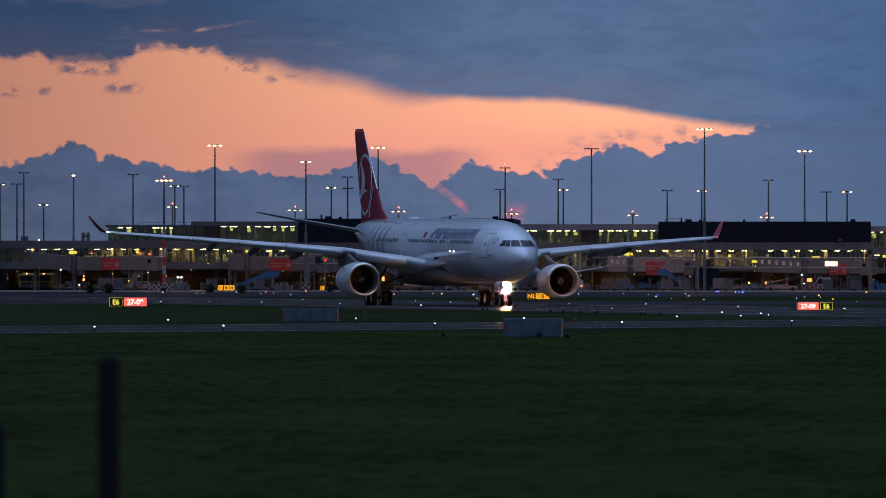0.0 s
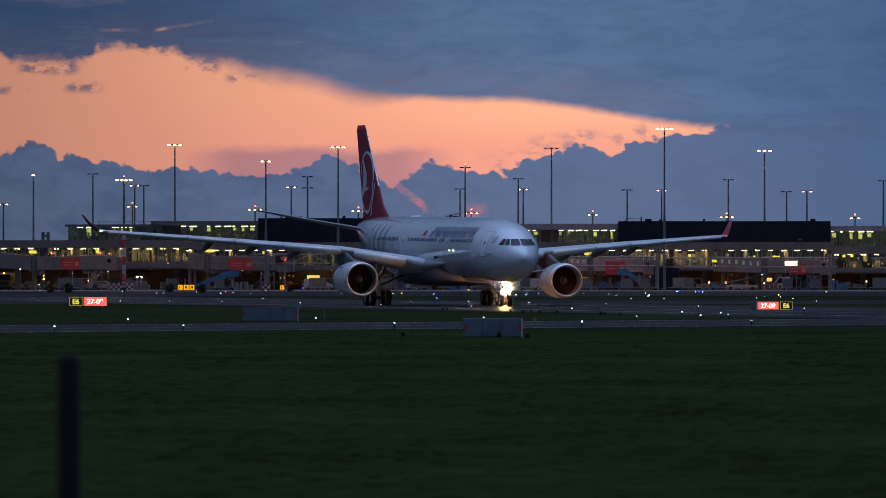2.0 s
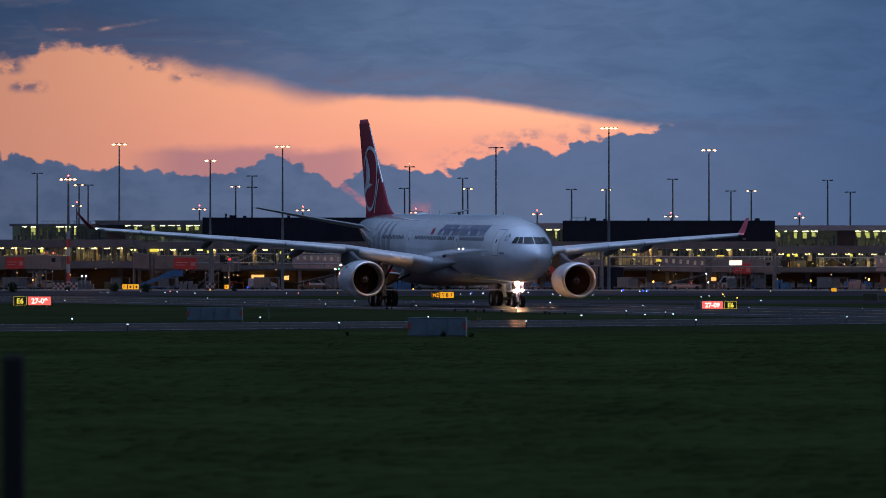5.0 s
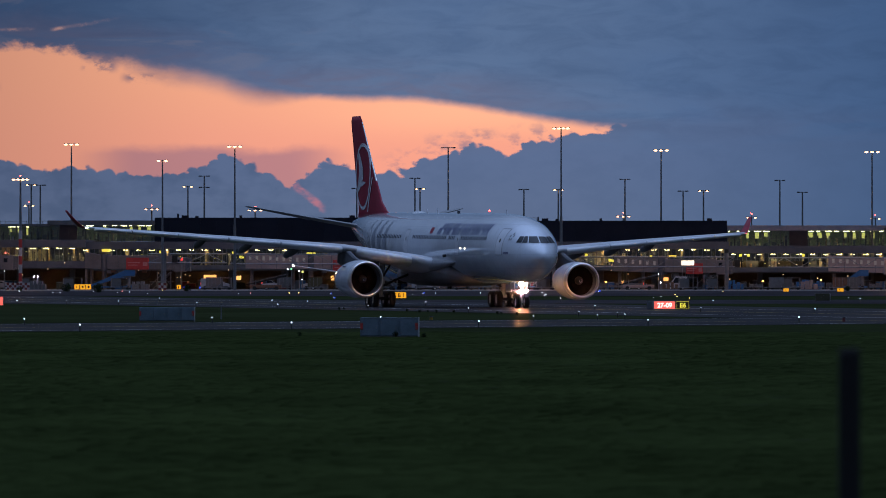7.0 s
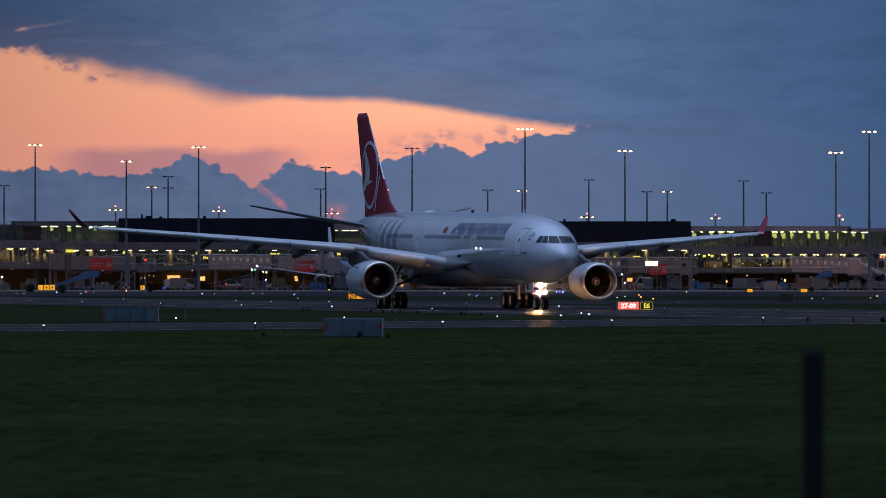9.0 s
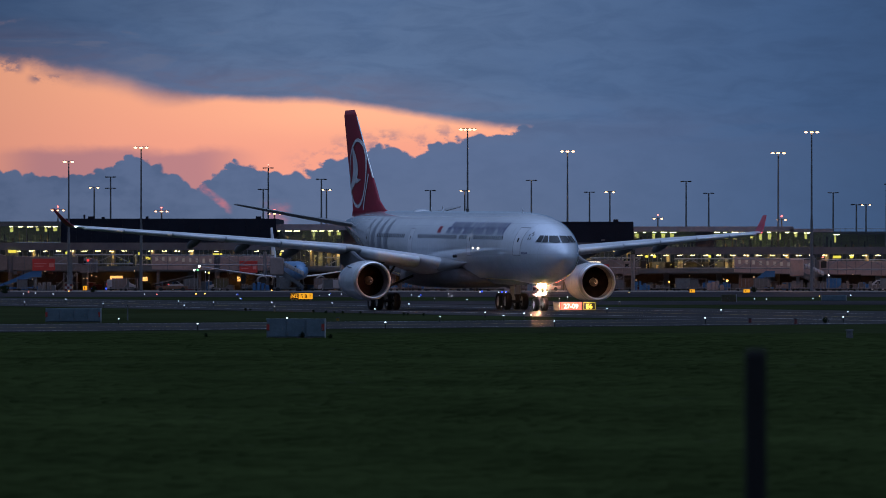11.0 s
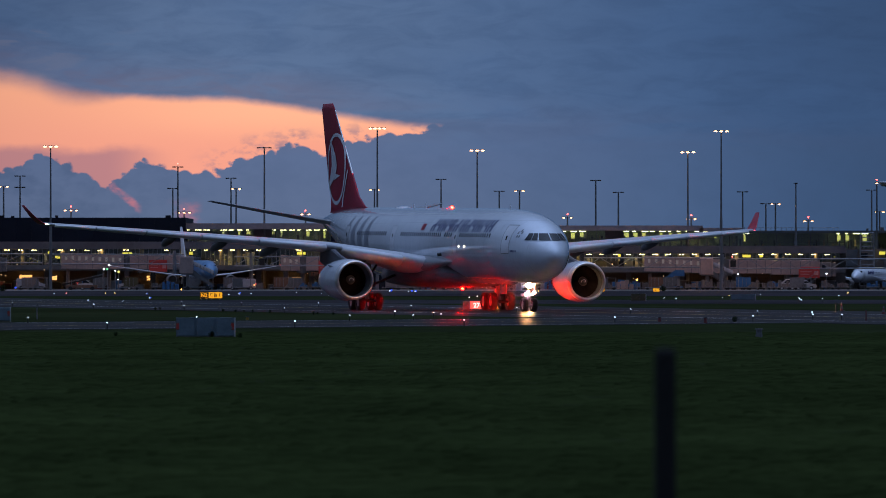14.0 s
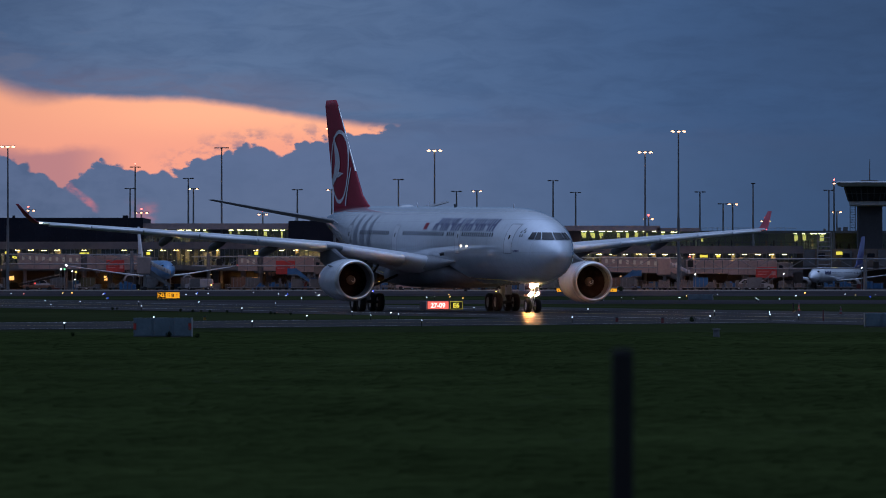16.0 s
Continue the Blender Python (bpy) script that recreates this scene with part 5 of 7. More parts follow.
# small lamps over the front of the pier
for i in range(64):
    u = rng.uniform(-1420, 640)
    y = rng.choice((467, 472, 479, 484, 488, 493)) + rng.uniform(-2, 2)
    repeat("flamp", "facade_lamp", lambda: rod(bmesh.new(), (0, 0, 0), (0, -0.15, 0), 0.085, 0.07, 8), L["facade_lamp"], pier, (tx(u, D0 - 3.2), D0 - 3.2, hz(H - y, D0)), "small warm facade lamp")
# roof clutter
piece("flue_link", -1280, -1267, 415.5, 418.5, 1252.5, 1253.5, M["clad_dark"], pier, "dark link between two flues")
for u0, u1, yy, d in ((-1179, -1086, 397, 1266), (-246, -220, 391.5, 1270), (455, 640, 409, 1442)):
    bm = bmesh.new()
    za, zb = hz(H - yy, d), hz(H - yy + 5, d)
    rod(bm, (tx(u0, d), d, zb), (tx(u1, d), d, zb), 0.05, 0.05, 6)
    n = int((u1 - u0) / 9)
    for i in range(n + 1):
        x = tx(u0 + (u1 - u0) * i / n, d)
        rod(bm, (x, d, za - 0.1), (x, d, zb), 0.04, 0.04, 6)
    part("roof_railing", bm, M["steel"], pier, "thin steel railing on the roof")
for u, w, h in ((-1387, 11, 8), (-1280, 4, 15), (-1271, 4, 15), (-1150, 2, 6), (60, 6, 3)):
    piece("roof_unit", u, u + w, 425.5 - h, 425.4, 1252, 1254, M["clad_dark"], pier, "dark roof unit")


def hall(name, u0, u1, yr, yt, yb, d, lit, solid, roofm, over=6):
    """An upper storey: roof slab, rear wall, glass bays, lit lamps in some bays and blank panels in others."""
    b = thing(name, "glazed upper storey of the pier under a thin roof", "building", kind="structure")
    piece("roof", u0 - over, u1, yr, yt, d - 3, d + 35, roofm, b, "grey metal roof")
    piece("rear_wall", u0, u1, yt, yb, d + 12, d + 13, M["hall_wall"], b, "greenish rear wall")
    n = int((u1 - u0) / 15)
    w = (u1 - u0) / n
    for i in range(n + 1):
        piece("mullion", u0 + i * w - 0.5, u0 + i * w + 0.5, yt, yb, d - 0.2, d + 0.2, M["clad_dark"], b)
    piece("transom", u0, u1, (yt + yb) / 2 - 0.4, (yt + yb) / 2 + 0.4, d - 0.15, d + 0.15, M["clad_dark"], b)
    for i in range(n):
        a, c = u0 + i * w, u0 + (i + 1) * w
        if any(p <= (a + c) / 2 <= q for p, q in solid):
            piece("wall_panel", a, c, yt, yb, d - 0.1, d + 0.1, M["clad_grey"], b, "pale blank wall panel")
            continue
        piece("pane", a + 0.6, c - 0.6, yt, yb, d - 0.02, d + 0.02, M["pane_glass"], b).visible_shadow = False
        if any(p <= (a + c) / 2 <= q for p, q in lit):
            f = rng.uniform(0.25, 0.95)
            piece("ceiling_lamp", a + 1, a + 1 + (w - 2) * f, yt + 1.0, yt + 1.9, d + 4, d + 5, L["hall_lamp"], b, "lit ceiling strip")
            if rng.random() < 0.5:
                piece("lit_board", a + 2, a + 2 + rng.uniform(3, 8), yt + 4, yt + 4 + rng.uniform(4, 12), d + 9, d + 9.2, L["hall_board"], b, "glowing wall board")
        for q in range(3):
            f = rng.uniform(0, w - 4)
            hh = rng.choice((5, 8, 14, 20))
            piece("fitting", a + f, a + f + rng.uniform(1, 4), max(yt + 2, yb - hh), yb, d + 3 + q * 2, d + 3.5 + q * 2, M[rng.choice(("clad_dark", "room_dark", "room_olive", "tan_wall", "hall_wall"))], b)
        if rng.random() < 0.7:
            piece("counter", a + 1, a + 1 + rng.uniform(5, 12), yb - rng.uniform(4, 10), yb, d + 6, d + 7, M["clad_dark"], b)
    return b


hall("hall_west", -1232, -1080, 397, 401, 425, 1264, ((-1215, -1190), (-1150, -1110)), (), M["clad_dark"])
hall("hall_west_main", -1080, -897, 391, 399, 428, 1264, ((-1040, -1010), (-985, -900)), ((-1068, -1030),), M["clad_dark"])
hall("hall_centre", -516, -259, 396, 406.5, 430, 1266, ((-516, -470), (-450, -400), (-365, -262)), ((-400, -365),), M["roof_mauve"])
hall("hall_east", 117, 400, 400, 409, 438, 1266, ((117, 200), (260, 400)), ((232, 262),), M["roof_mauve"])
hall("hall_far_east", 400, 470, 404, 410, 438, 1266, ((400, 430),), (), M["roof_mauve"])
hall("hall_end", 455, 860, 409, 413, 446, 1440, ((455, 480), (640, 690)), (), M["clad_dark"])
eb = thing("pier_end_block", "dark brown-grey service block at the pier end", "building", kind="structure")
piece("wall", 652, 900, 441, 512.5, 1312, 1320, M["clad_brown"], eb, "brown-grey wall")
for i in range(11):
    piece("wall_panel", 653 + i * 22, 673 + i * 22, 443 + (i % 2), 472, 1311.6, 1312, M["clad_brown"] if i % 3 else M["clad_dark"], eb)
    if i % 2:
        piece("window", 656 + i * 22, 669 + i * 22, 449, 456, 1311.3, 1311.6, M["window_glass"], eb)
piece("canopy", 652, 900, 473, 476, 1306, 1312, M["clad_dark"], eb)
piece("gate_board", 711, 722, 446, 451.5, 1311, 1311.3, L["sign_yellow"], eb, "glowing yellow gate board")
for nm, u0, u1, y0, y1 in (("roof_box_west", -897, -516, 386.0, 430), ("roof_box_east", -259, 117, 391.5, 436)):
    b = thing(nm, "black windowless box clad in dark panels on the pier roof", "building", kind="structure")
    n = 14
    for i in range(n):
        w = (u1 - u0) / n
        piece("cladding_panel", u0 + i * w + 0.15, u0 + (i + 1) * w - 0.15, y0 + 1, y1, 1262, 1262.4, M["black_clad"], b)
    piece("core", u0 + 0.5, u1 - 0.5, y0, y1, 1262.3, 1298, M["black_clad"], b)
    for uu, w, h in ((u0 + 150, 4, 4), (u1 - 36, 9, 4), (u0 + 40, 2, 7), (u0 + 48, 11, 4), (u0 + 72, 5, 3)):
        piece("vent", uu, uu + w, y0 - h, y0, 1266, 1268, M["black_clad"], b)


# ---- passenger bridges ----
def make_bridge(u0, ur, u1, ya, yb, ye, ad, windows, tone):
    """A bridge from the pier (u0) over its rotunda (ur) to its cab (u1); ad: bearings of a red panel."""
    d = 1232.0
    b = thing("passenger_bridge", "grey telescopic passenger bridge with a red panel, docked at the pier", "jet bridge", group="passenger bridges")
    z = lambda y: hz(H - y, d)
    bm = bmesh.new()
    x0, x1 = tx(u0, d), tx(ur - 5, d)
    loft(bm, [[(x0, d, z(ya + 28)), (x0, d + 3.4, z(ya + 28)), (x0, d + 3.4, z(ya)), (x0, d, z(ya))], [(x1, d, z(yb + 25)), (x1, d + 3.4, z(yb + 25)), (x1, d + 3.4, z(yb)), (x1, d, z(yb))]])
    part("fixed_tunnel", bm, tone, b)
    if windows:
        for i in range(windows):
            uu = u0 + (ur - 8 - u0) * (i + 0.7) / windows
            yy = ya + (yb - ya) * (i + 0.7) / windows + 9
            repeat("bwin", "tunnel_window", lambda: bx_mesh(-0.2, 0.2, -0.03, 0.03, -0.34, 0.34), L["bridge_window"], b, (tx(uu, d), d - 0.03, z(yy)))
    bm = bmesh.new()
    rod(bm, (tx(ur, d), d + 1.5, z(yb + 29)), (tx(ur, d), d + 1.5, z(yb - 1)), 1.05, 1.05, 20)
    part("rotunda", bm, M["jet_dark"], b, "dark cylindrical rotunda", smooth=False)
    part("rotunda_column", rod(bmesh.new(), (tx(ur, d), d + 1.5, 0), (tx(ur, d), d + 1.5, z(yb + 28)), 0.4, 0.4, 14), M["jet_grey"], b)
    a, c = tx(ur + 6, d), tx(u1 - 20, d)
    m = (a + c) / 2
    for name, xx0, xx1, yy, grow in (("inner_tunnel", a, m, yb + 1, 0.0), ("outer_tunnel", m - 0.5, c, (yb + ye) / 2, 0.12)):
        bm = box(bmesh.new(), xx0, xx1, d - grow, d + 3 + grow, z(yy + 24), z(yy) + grow, 0.05)
        t = part(name, bm, tone, b)
        n = max(2, int((xx1 - xx0) / 1.4))
        for i in range(1, n):
            xs = xx0 + (xx1 - xx0) * i / n
            repeat("rib%s" % name, "rib", lambda: bx_mesh(-0.05, 0.05, -0.03, 0.03, -1.05, 1.15), M["jet_dark"], t, (xs, d - grow - 0.03, (z(yy + 24) + z(yy)) / 2))
    cx0, cx1 = tx(u1 - 20, d), tx(u1, d)
    part("cab", box(bmesh.new(), cx0, cx1, d - 0.3, d + 3.5, z(ye + 25), z(ye - 1), 0.08), M["jet_grey"], b, "grey bridge cab")
    part("cab_window", box(bmesh.new(), cx0 + 0.35, cx1 - 0.9, d - 0.36, d - 0.3, z(ye + 11), z(ye + 4)), M["window_glass"], b)
    for i in range(4):
        part("bellows", box(bmesh.new(), cx1 + 0.22 * i, cx1 + 0.22 * i + 0.18, d - 0.2, d + 3.3, z(ye + 24), z(ye), 0.03), M["jet_dark"], b)
    lx = (m + c) / 2 + 1.2
    bm = bmesh.new()
    for yy in (d - 0.2, d + 3.2):
        rod(bm, (lx, yy, 0.9), (lx, yy, z(ye + 25)), 0.16, 0.16, 10)
    box(bm, lx - 0.3, lx + 0.3, d - 0.7, d + 3.7, 0.7, 1.0)
    part("lift_frame", bm, M["jet_grey"], b)
    for yy in (d - 0.6, d + 3.6):
        part("bogie_wheel", rod(bmesh.new(), (lx - 0.25, yy, 0.5), (lx + 0.25, yy, 0.5), 0.5, 0.5, 18), M["rubber"], b)
    bm = bmesh.new()
    sx = c - 0.5
    for i in range(14):
        box(bm, sx - i * 0.27, sx - i * 0.27 + 0.3, d - 1.4, d - 0.5, z(ye + 25) - 0.2 - i * 0.26, z(ye + 25) - 0.15 - i * 0.26)
    for yy in (d - 1.42, d - 0.5):
        rod(bm, (sx, yy, z(ye + 25)), (sx - 3.7, yy, z(ye + 25) - 3.6), 0.05, 0.05, 6)
        rod(bm, (sx, yy, z(ye + 25) + 1), (sx - 3.7, yy, z(ye + 25) - 2.6), 0.03, 0.03, 6)
    part("service_stairs", bm, M["steel"], b, "steel service stairs")
    # seams on the fixed tunnel, boxes and hoses under the tunnels, braced legs
    n = max(2, int((x1 - x0) / 2.2))
    for i in range(1, n):
        f = i / n
        part("seam", bx_mesh(x0 + (x1 - x0) * f - 0.04, x0 + (x1 - x0) * f + 0.04, d - 0.03, d - 0.002, z(ya + 27 + (yb - ya) * f), z(ya + 1 + (yb - ya) * f)), M["jet_dark"], b)
    rb = random.Random(int(u0))
    for i in range(7):
        xx = a + (c - a) * rb.random()
        hh = rb.uniform(0.3, 0.8)
        part("service_box", box(bmesh.new(), xx, xx + rb.uniform(0.5, 1.4), d + 0.2, d + 1.2, z((yb + ye) / 2 + 25) - hh, z((yb + ye) / 2 + 24.5), 0.03), M[rb.choice(("jet_dark", "clad_dark", "steel", "rust"))], b, "small service box under the tunnel")
    for i in range(3):
        xx = a + (c - a) * (0.15 + 0.3 * i)
        zh = z((yb + ye) / 2 + 25)
        rings = []
        for q in range(11):
            w = math.pi * q / 10
            cx, cz, tilt = xx + 1.2 - 1.2 * math.cos(w), zh - 1.5 * math.sin(w), w - math.pi / 2
            rings.append([(cx - 0.06 * math.cos(k) * math.sin(tilt), d - 0.1 + 0.06 * math.sin(k), cz + 0.06 * math.cos(k) * math.cos(tilt))
                          for k in (math.tau * j / 6 for j in range(6))])
        bm = bmesh.new()
        loft(bm, rings)
        part("cable_loop", bm, M["rubber"], b, "dark hanging cable loop")
    zl, zh = 0.9, z(ye + 25)
    for q in (-1.1, 1.1):
        part("prop_leg", rod(bmesh.new(), (lx + q, d - 0.3, 0.0), (lx + q, d - 0.3, zh), 0.09, 0.09, 8), M["steel"], b)
        part("cross_brace", rod(bmesh.new(), (lx + q, d - 0.3, zl), (lx - q, d - 0.3, zh), 0.05, 0.05, 6), M["steel"], b)
    for xx in (x0 + 1.0, x1 - 2.5):
        part("tunnel_column", rod(bmesh.new(), (xx, d + 1.6, 0), (xx, d + 1.6, z(yb + 25)), 0.28, 0.28, 12), M["jet_grey"], b)
    if ad:
        p = part("ad_panel", box(bmesh.new(), tx(ad[0], d), tx(ad[1], d), d - 0.26, d - 0.16, z(ad[3]), z(ad[2]), 0.02), M["ad_red"], b, "red advertising panel")
        w = tx(ad[1], d) - tx(ad[0], d)
        for i, (f0, f1) in enumerate(((0.08, 0.62), (0.08, 0.5), (0.74, 0.94))):
            zz = z(ad[2]) - (0.75 + 0.42 * i if i < 2 else 0.7)
            part("text_bar", box(bmesh.new(), tx(ad[0], d) + w * f0, tx(ad[0], d) + w * f1, d - 0.28, d - 0.262, zz - (0.14 if i < 2 else 0.7), zz), M["ad_pale"], p, "pale bar of lettering")
    return b


make_bridge(-1374, -1294, -1147, 444, 453, 454, (-1244, -1212, 456, 477), 0, M["jet_grey"])
make_bridge(-1020, -987, -843, 447, 452, 457, (-947, -907, 457, 478), 0, M["jet_grey"])
make_bridge(-736, -621, -500, 448, 452, 456, (-581, -549, 461, 482), 9, M["jet_pink"])
make_bridge(-348, -309, -194, 452, 455, 461, (-281, -247, 462, 486), 3, M["jet_pink"])
make_bridge(-84, 0, 118, 453, 458, 462, (44, 74, 467, 486), 6, M["jet_grey"])
make_bridge(296, 440, 626, 453, 460, 466, (569, 606, 473, 493), 11, M["jet_pink"])


# ---- lattice gantries over the stands ----
def make_gantry(u0, u1, yt, yb, posts):
    d = 1224.0
    g = thing("lattice_gantry", "long grey steel lattice gantry on tall posts", "gantry", group="stand gantries")
    zt, zb = hz(H - yt, d), hz(H - yb, d)
    x0, x1 = tx(u0, d), tx(u1, d)
    part("top_chord", rod(bmesh.new(), (x0, d, zt), (x1, d, zt), 0.10, 0.10, 8), M["steel"], g)
    part("bottom_chord", rod(bmesh.new(), (x0, d, zb), (x1, d, zb), 0.10, 0.10, 8), M["steel"], g)
    n = max(2, int((x1 - x0) / 2.6))
    for i in range(n):
        a, b = x0 + (x1 - x0) * i / n, x0 + (x1 - x0) * (i + 1) / n
        p, q = ((a, d, zt), (b, d, zb)) if i % 2 else ((a, d, zb), (b, d, zt))
        part("lattice_bar", rod(bmesh.new(), p, q, 0.06, 0.06, 6), M["steel"], g)
    for u in posts:
        part("post", rod(bmesh.new(), (tx(u, d), d, 0), (tx(u, d), d, zt + 0.6), 0.34, 0.28, 12), M["steel"], g)
    for u in posts:
        part("guidance_box", box(bmesh.new(), tx(u + 14, d), tx(u + 24, d), d - 0.5, d - 0.1, zb + 0.05, zb + 1.2, 0.04), M["sign_black"], g, "dark docking guidance box")
    return g


make_gantry(-908, -770, 450, 466, (-880,))
make_gantry(-764, -520, 451, 468, (-536,))
make_gantry(-430, -186, 455, 471, (-190, -400))
make_gantry(-176, 130, 456, 473, (116,))
make_gantry(190, 440, 457, 474, (434,))
make_gantry(450, 860, 459, 476, (762,))


# ---- control tower at the end of the pier ----
def make_tower():
    d = 1400.0
    t = thing("control_tower", "apron control tower with a flared glazed cab on a dark shaft", "tower", (bx(770, d), d, 0))
    z = lambda y: hz(H - y, d)
    k = d * STEP

    def flare(rows, seg=8):
        return loft(bmesh.new(), [[(r * math.cos((i + 0.5) * math.tau / seg), r * math.sin((i + 0.5) * math.tau / seg), zz) for i in range(seg)] for zz, r in rows])

    part("shaft", bx_mesh(-21.5 * k, 21.5 * k, -21 * k, 21 * k, 0, z(365), 0.2), M["shaft_navy"], t, "dark shaft")
    part("cab_floor", flare(((z(366), 34 * k), (z(364), 38 * k), (z(357), 39 * k))), M["tower_pale"], t, "pale ring below the cab glass")
    cab = part("cab_core", flare(((z(357), 30 * k), (z(333), 40 * k))), M["clad_dark"], t)
    for i in range(8):
        a0, a1 = (i + 0.5) * math.tau / 8, (i + 1.5) * math.tau / 8
        bm = bmesh.new()
        lo = [Vector((40 * k * math.cos(a), 40 * k * math.sin(a), z(357))) for a in (a0, a1)]
        hi = [Vector((48 * k * math.cos(a), 48 * k * math.sin(a), z(332))) for a in (a0, a1)]
        bm.faces.new([bm.verts.new(p) for p in (lo[0], lo[1], hi[1], hi[0])])
        part("cab_pane", bm, M["window_glass"], t, "dark tilted cab glass")
        bm = bmesh.new()
        for s in range(3):
            rod(bm, lo[0].lerp(lo[1], s / 3), hi[0].lerp(hi[1], s / 3), 0.07, 0.07, 6)
        rod(bm, lo[0].lerp(hi[0], 0.55), lo[1].lerp(hi[1], 0.55), 0.06, 0.06, 6)
        part("cab_mullion", bm, M["clad_dark"], t)
    part("cab_roof", flare(((z(331.5), 49 * k), (z(330), 58 * k), (z(324), 63 * k), (z(322), 61 * k))), M["tower_pale"], t, "wide pale roof of the cab")
    part("aerial", rod(bmesh.new(), (0, 0, z(322)), (0, 0, z(283)), 0.14, 0.06, 8), M["steel"], t)
    part("roof_hatch", bx_mesh(-1.6, 1.6, -1, 1, z(322), z(319.5), 0.05), M["clad_dark"], t)
    bm = bmesh.new()
    for s in (-1, 1):
        rod(bm, (-31 * k + s * 0.5, -2, z(412)), (-31 * k + s * 0.5, -2, z(366)), 0.07, 0.07, 6)
    for i in range(16):
        rod(bm, (-31 * k - 0.5, -2, z(412 - i * 2.9)), (-31 * k + 0.5, -2, z(412 - i * 2.9)), 0.05, 0.05, 6)
    part("ladder", bm, M["steel"], t)


make_tower()
for u, w, h in ((715, 5, 6), (725, 7, 7), (760, 4, 5), (690, 3, 4)):
    block = box(bmesh.new(), bx(u, 1440), bx(u + w, 1440), 1441, 1444, hz(H - 409.2, 1440), hz(H - 409 + h, 1440), 0.05)
    tagged(part("roof_vent", block, M["clad_dark"]), "dark ventilation unit on a flat roof", "vent", group="roof vents")
# steel stair frame beside the end hall
st = thing("stair_frame", "open steel stair frame beside the pier end", "stair tower", (bx(690, 1300), 1300, 0))
for s in (-1, 1):
    part("upright", rod(bmesh.new(), (s * 1.2, 0, 0), (s * 1.2, 0, hz(H - 413, 1300)), 0.12, 0.12, 8), M["steel"], st)
for i in range(9):
    zz = hz(H - 413 - i * 8, 1300)
    part("rung_beam", rod(bmesh.new(), (-1.2, 0, zz), (1.2, 0, zz), 0.09, 0.09, 6), M["steel"], st)


# ---- parked regional jets ----
def make_jet(name, label, x, y, heading, length, dia, zc, span, tailh, bodym, finm, nosem, tube=1.0):
    j = thing(name, label, "airplane", (x, y, 0), heading, group="parked jets")
    r = dia / 2
    prof = [(0, 0.03, -0.35), (0.02, 0.35, -0.28), (0.05, 0.68, -0.15), (0.09, 0.9, -0.05), (0.14, 1, 0), (0.3, 1, 0), (0.66, 1, 0), (0.8, 0.78, 0.2), (0.92, 0.4, 0.45), (1.0, 0.06, 0.6)]
    seg = 24
    rings = [[(-t * length, q * r * math.cos(k * math.tau / seg), zc + o * r + q * r * math.sin(k * math.tau / seg)) for k in range(seg)] for t, q, o in prof]
    part("fuselage", loft(bmesh.new(), rings), bodym, j, smooth=True)
    part("nose_cone", loft(bmesh.new(), [[(p[0] + 0.02, p[1] * 1.012, zc + (p[2] - zc) * 1.012) for p in rg] for rg in rings[:4]]), nosem, j, smooth=True)
    for s in (-1, 1):
        ring = [foil((lx, s * yy, zz), c, 0.11) for yy, lx, zz, c in ((r * 0.5, -0.36 * length, zc - r * 0.75, 5.0), (span * 0.18, -0.41 * length, zc - r * 0.45, 3.6), (span * 0.5, -0.53 * length, zc + r * 0.45, 1.3))]
        part("wing", loft(bmesh.new(), ring), M["grey_paint"], j, smooth=True)
        ring = [foil((lx, s * yy, zz), c, 0.1) for yy, lx, zz, c in ((0.2, -0.89 * length, zc + r * 0.5, 3.4), (span * 0.2, -0.97 * length, zc + r * 0.9, 1.3))]
        part("tailplane", loft(bmesh.new(), ring), M["grey_paint"], j, smooth=True)
        bm = bmesh.new()
        lathe(bm, [(0.0, 0.66), (-0.1, 0.78), (-0.9, 0.86), (-2.4, 0.7), (-3.2, 0.5)], 20)
        e = part("engine", bm, M["jet_grey"], j, smooth=True, loc=(-0.33 * length, s * span * 0.17, zc - r * 1.05))
        part("fan_face", lathe(bmesh.new(), [(-0.4, 0.7), (-0.4, 0.02)], 18), M["under"], e)
        part("tip_lamp", rod(bmesh.new(), (-0.55 * length, s * span * 0.5, zc + r * 0.47), (-0.53 * length, s * span * 0.5, zc + r * 0.47), 0.13, 0.10, 10), L["signal_red"] if s > 0 else L["white_lamp"], j, "lit wingtip lamp")
        part("main_wheel", rod(bmesh.new(), (-0.46 * length, s * 2.6, 0.5), (-0.46 * length, s * 3.2, 0.5), 0.5, 0.5, 16), M["rubber"], j)
        part("main_leg", rod(bmesh.new(), (-0.46 * length, s * 2.7, 0.5), (-0.46 * length, s * 2.5, zc - r * 0.6), 0.12, 0.12, 8), M["gear_white"], j)
    bm = bmesh.new()
    loft(bm, [[(p[0], p[2], zz) for p in foil((lx, 0, 0), c, 0.1)] for zz, lx, c in ((zc + r * 0.8, -0.78 * length, 7.0), (zc + r * 1.3, -0.84 * length, 5.2), (tailh, -0.955 * length, 2.4))])
    part("fin", bm, finm, j, smooth=True)
    bm = bmesh.new()
    rod(bm, (-0.11 * length, 0, 0.4), (-0.11 * length, 0, zc - r * 0.8), 0.1, 0.1, 8)
    part("nose_leg", bm, M["gear_white"], j)
    part("nose_wheel", rod(bmesh.new(), (-0.11 * length, -0.3, 0.38), (-0.11 * length, 0.3, 0.38), 0.38, 0.38, 16), M["rubber"], j)
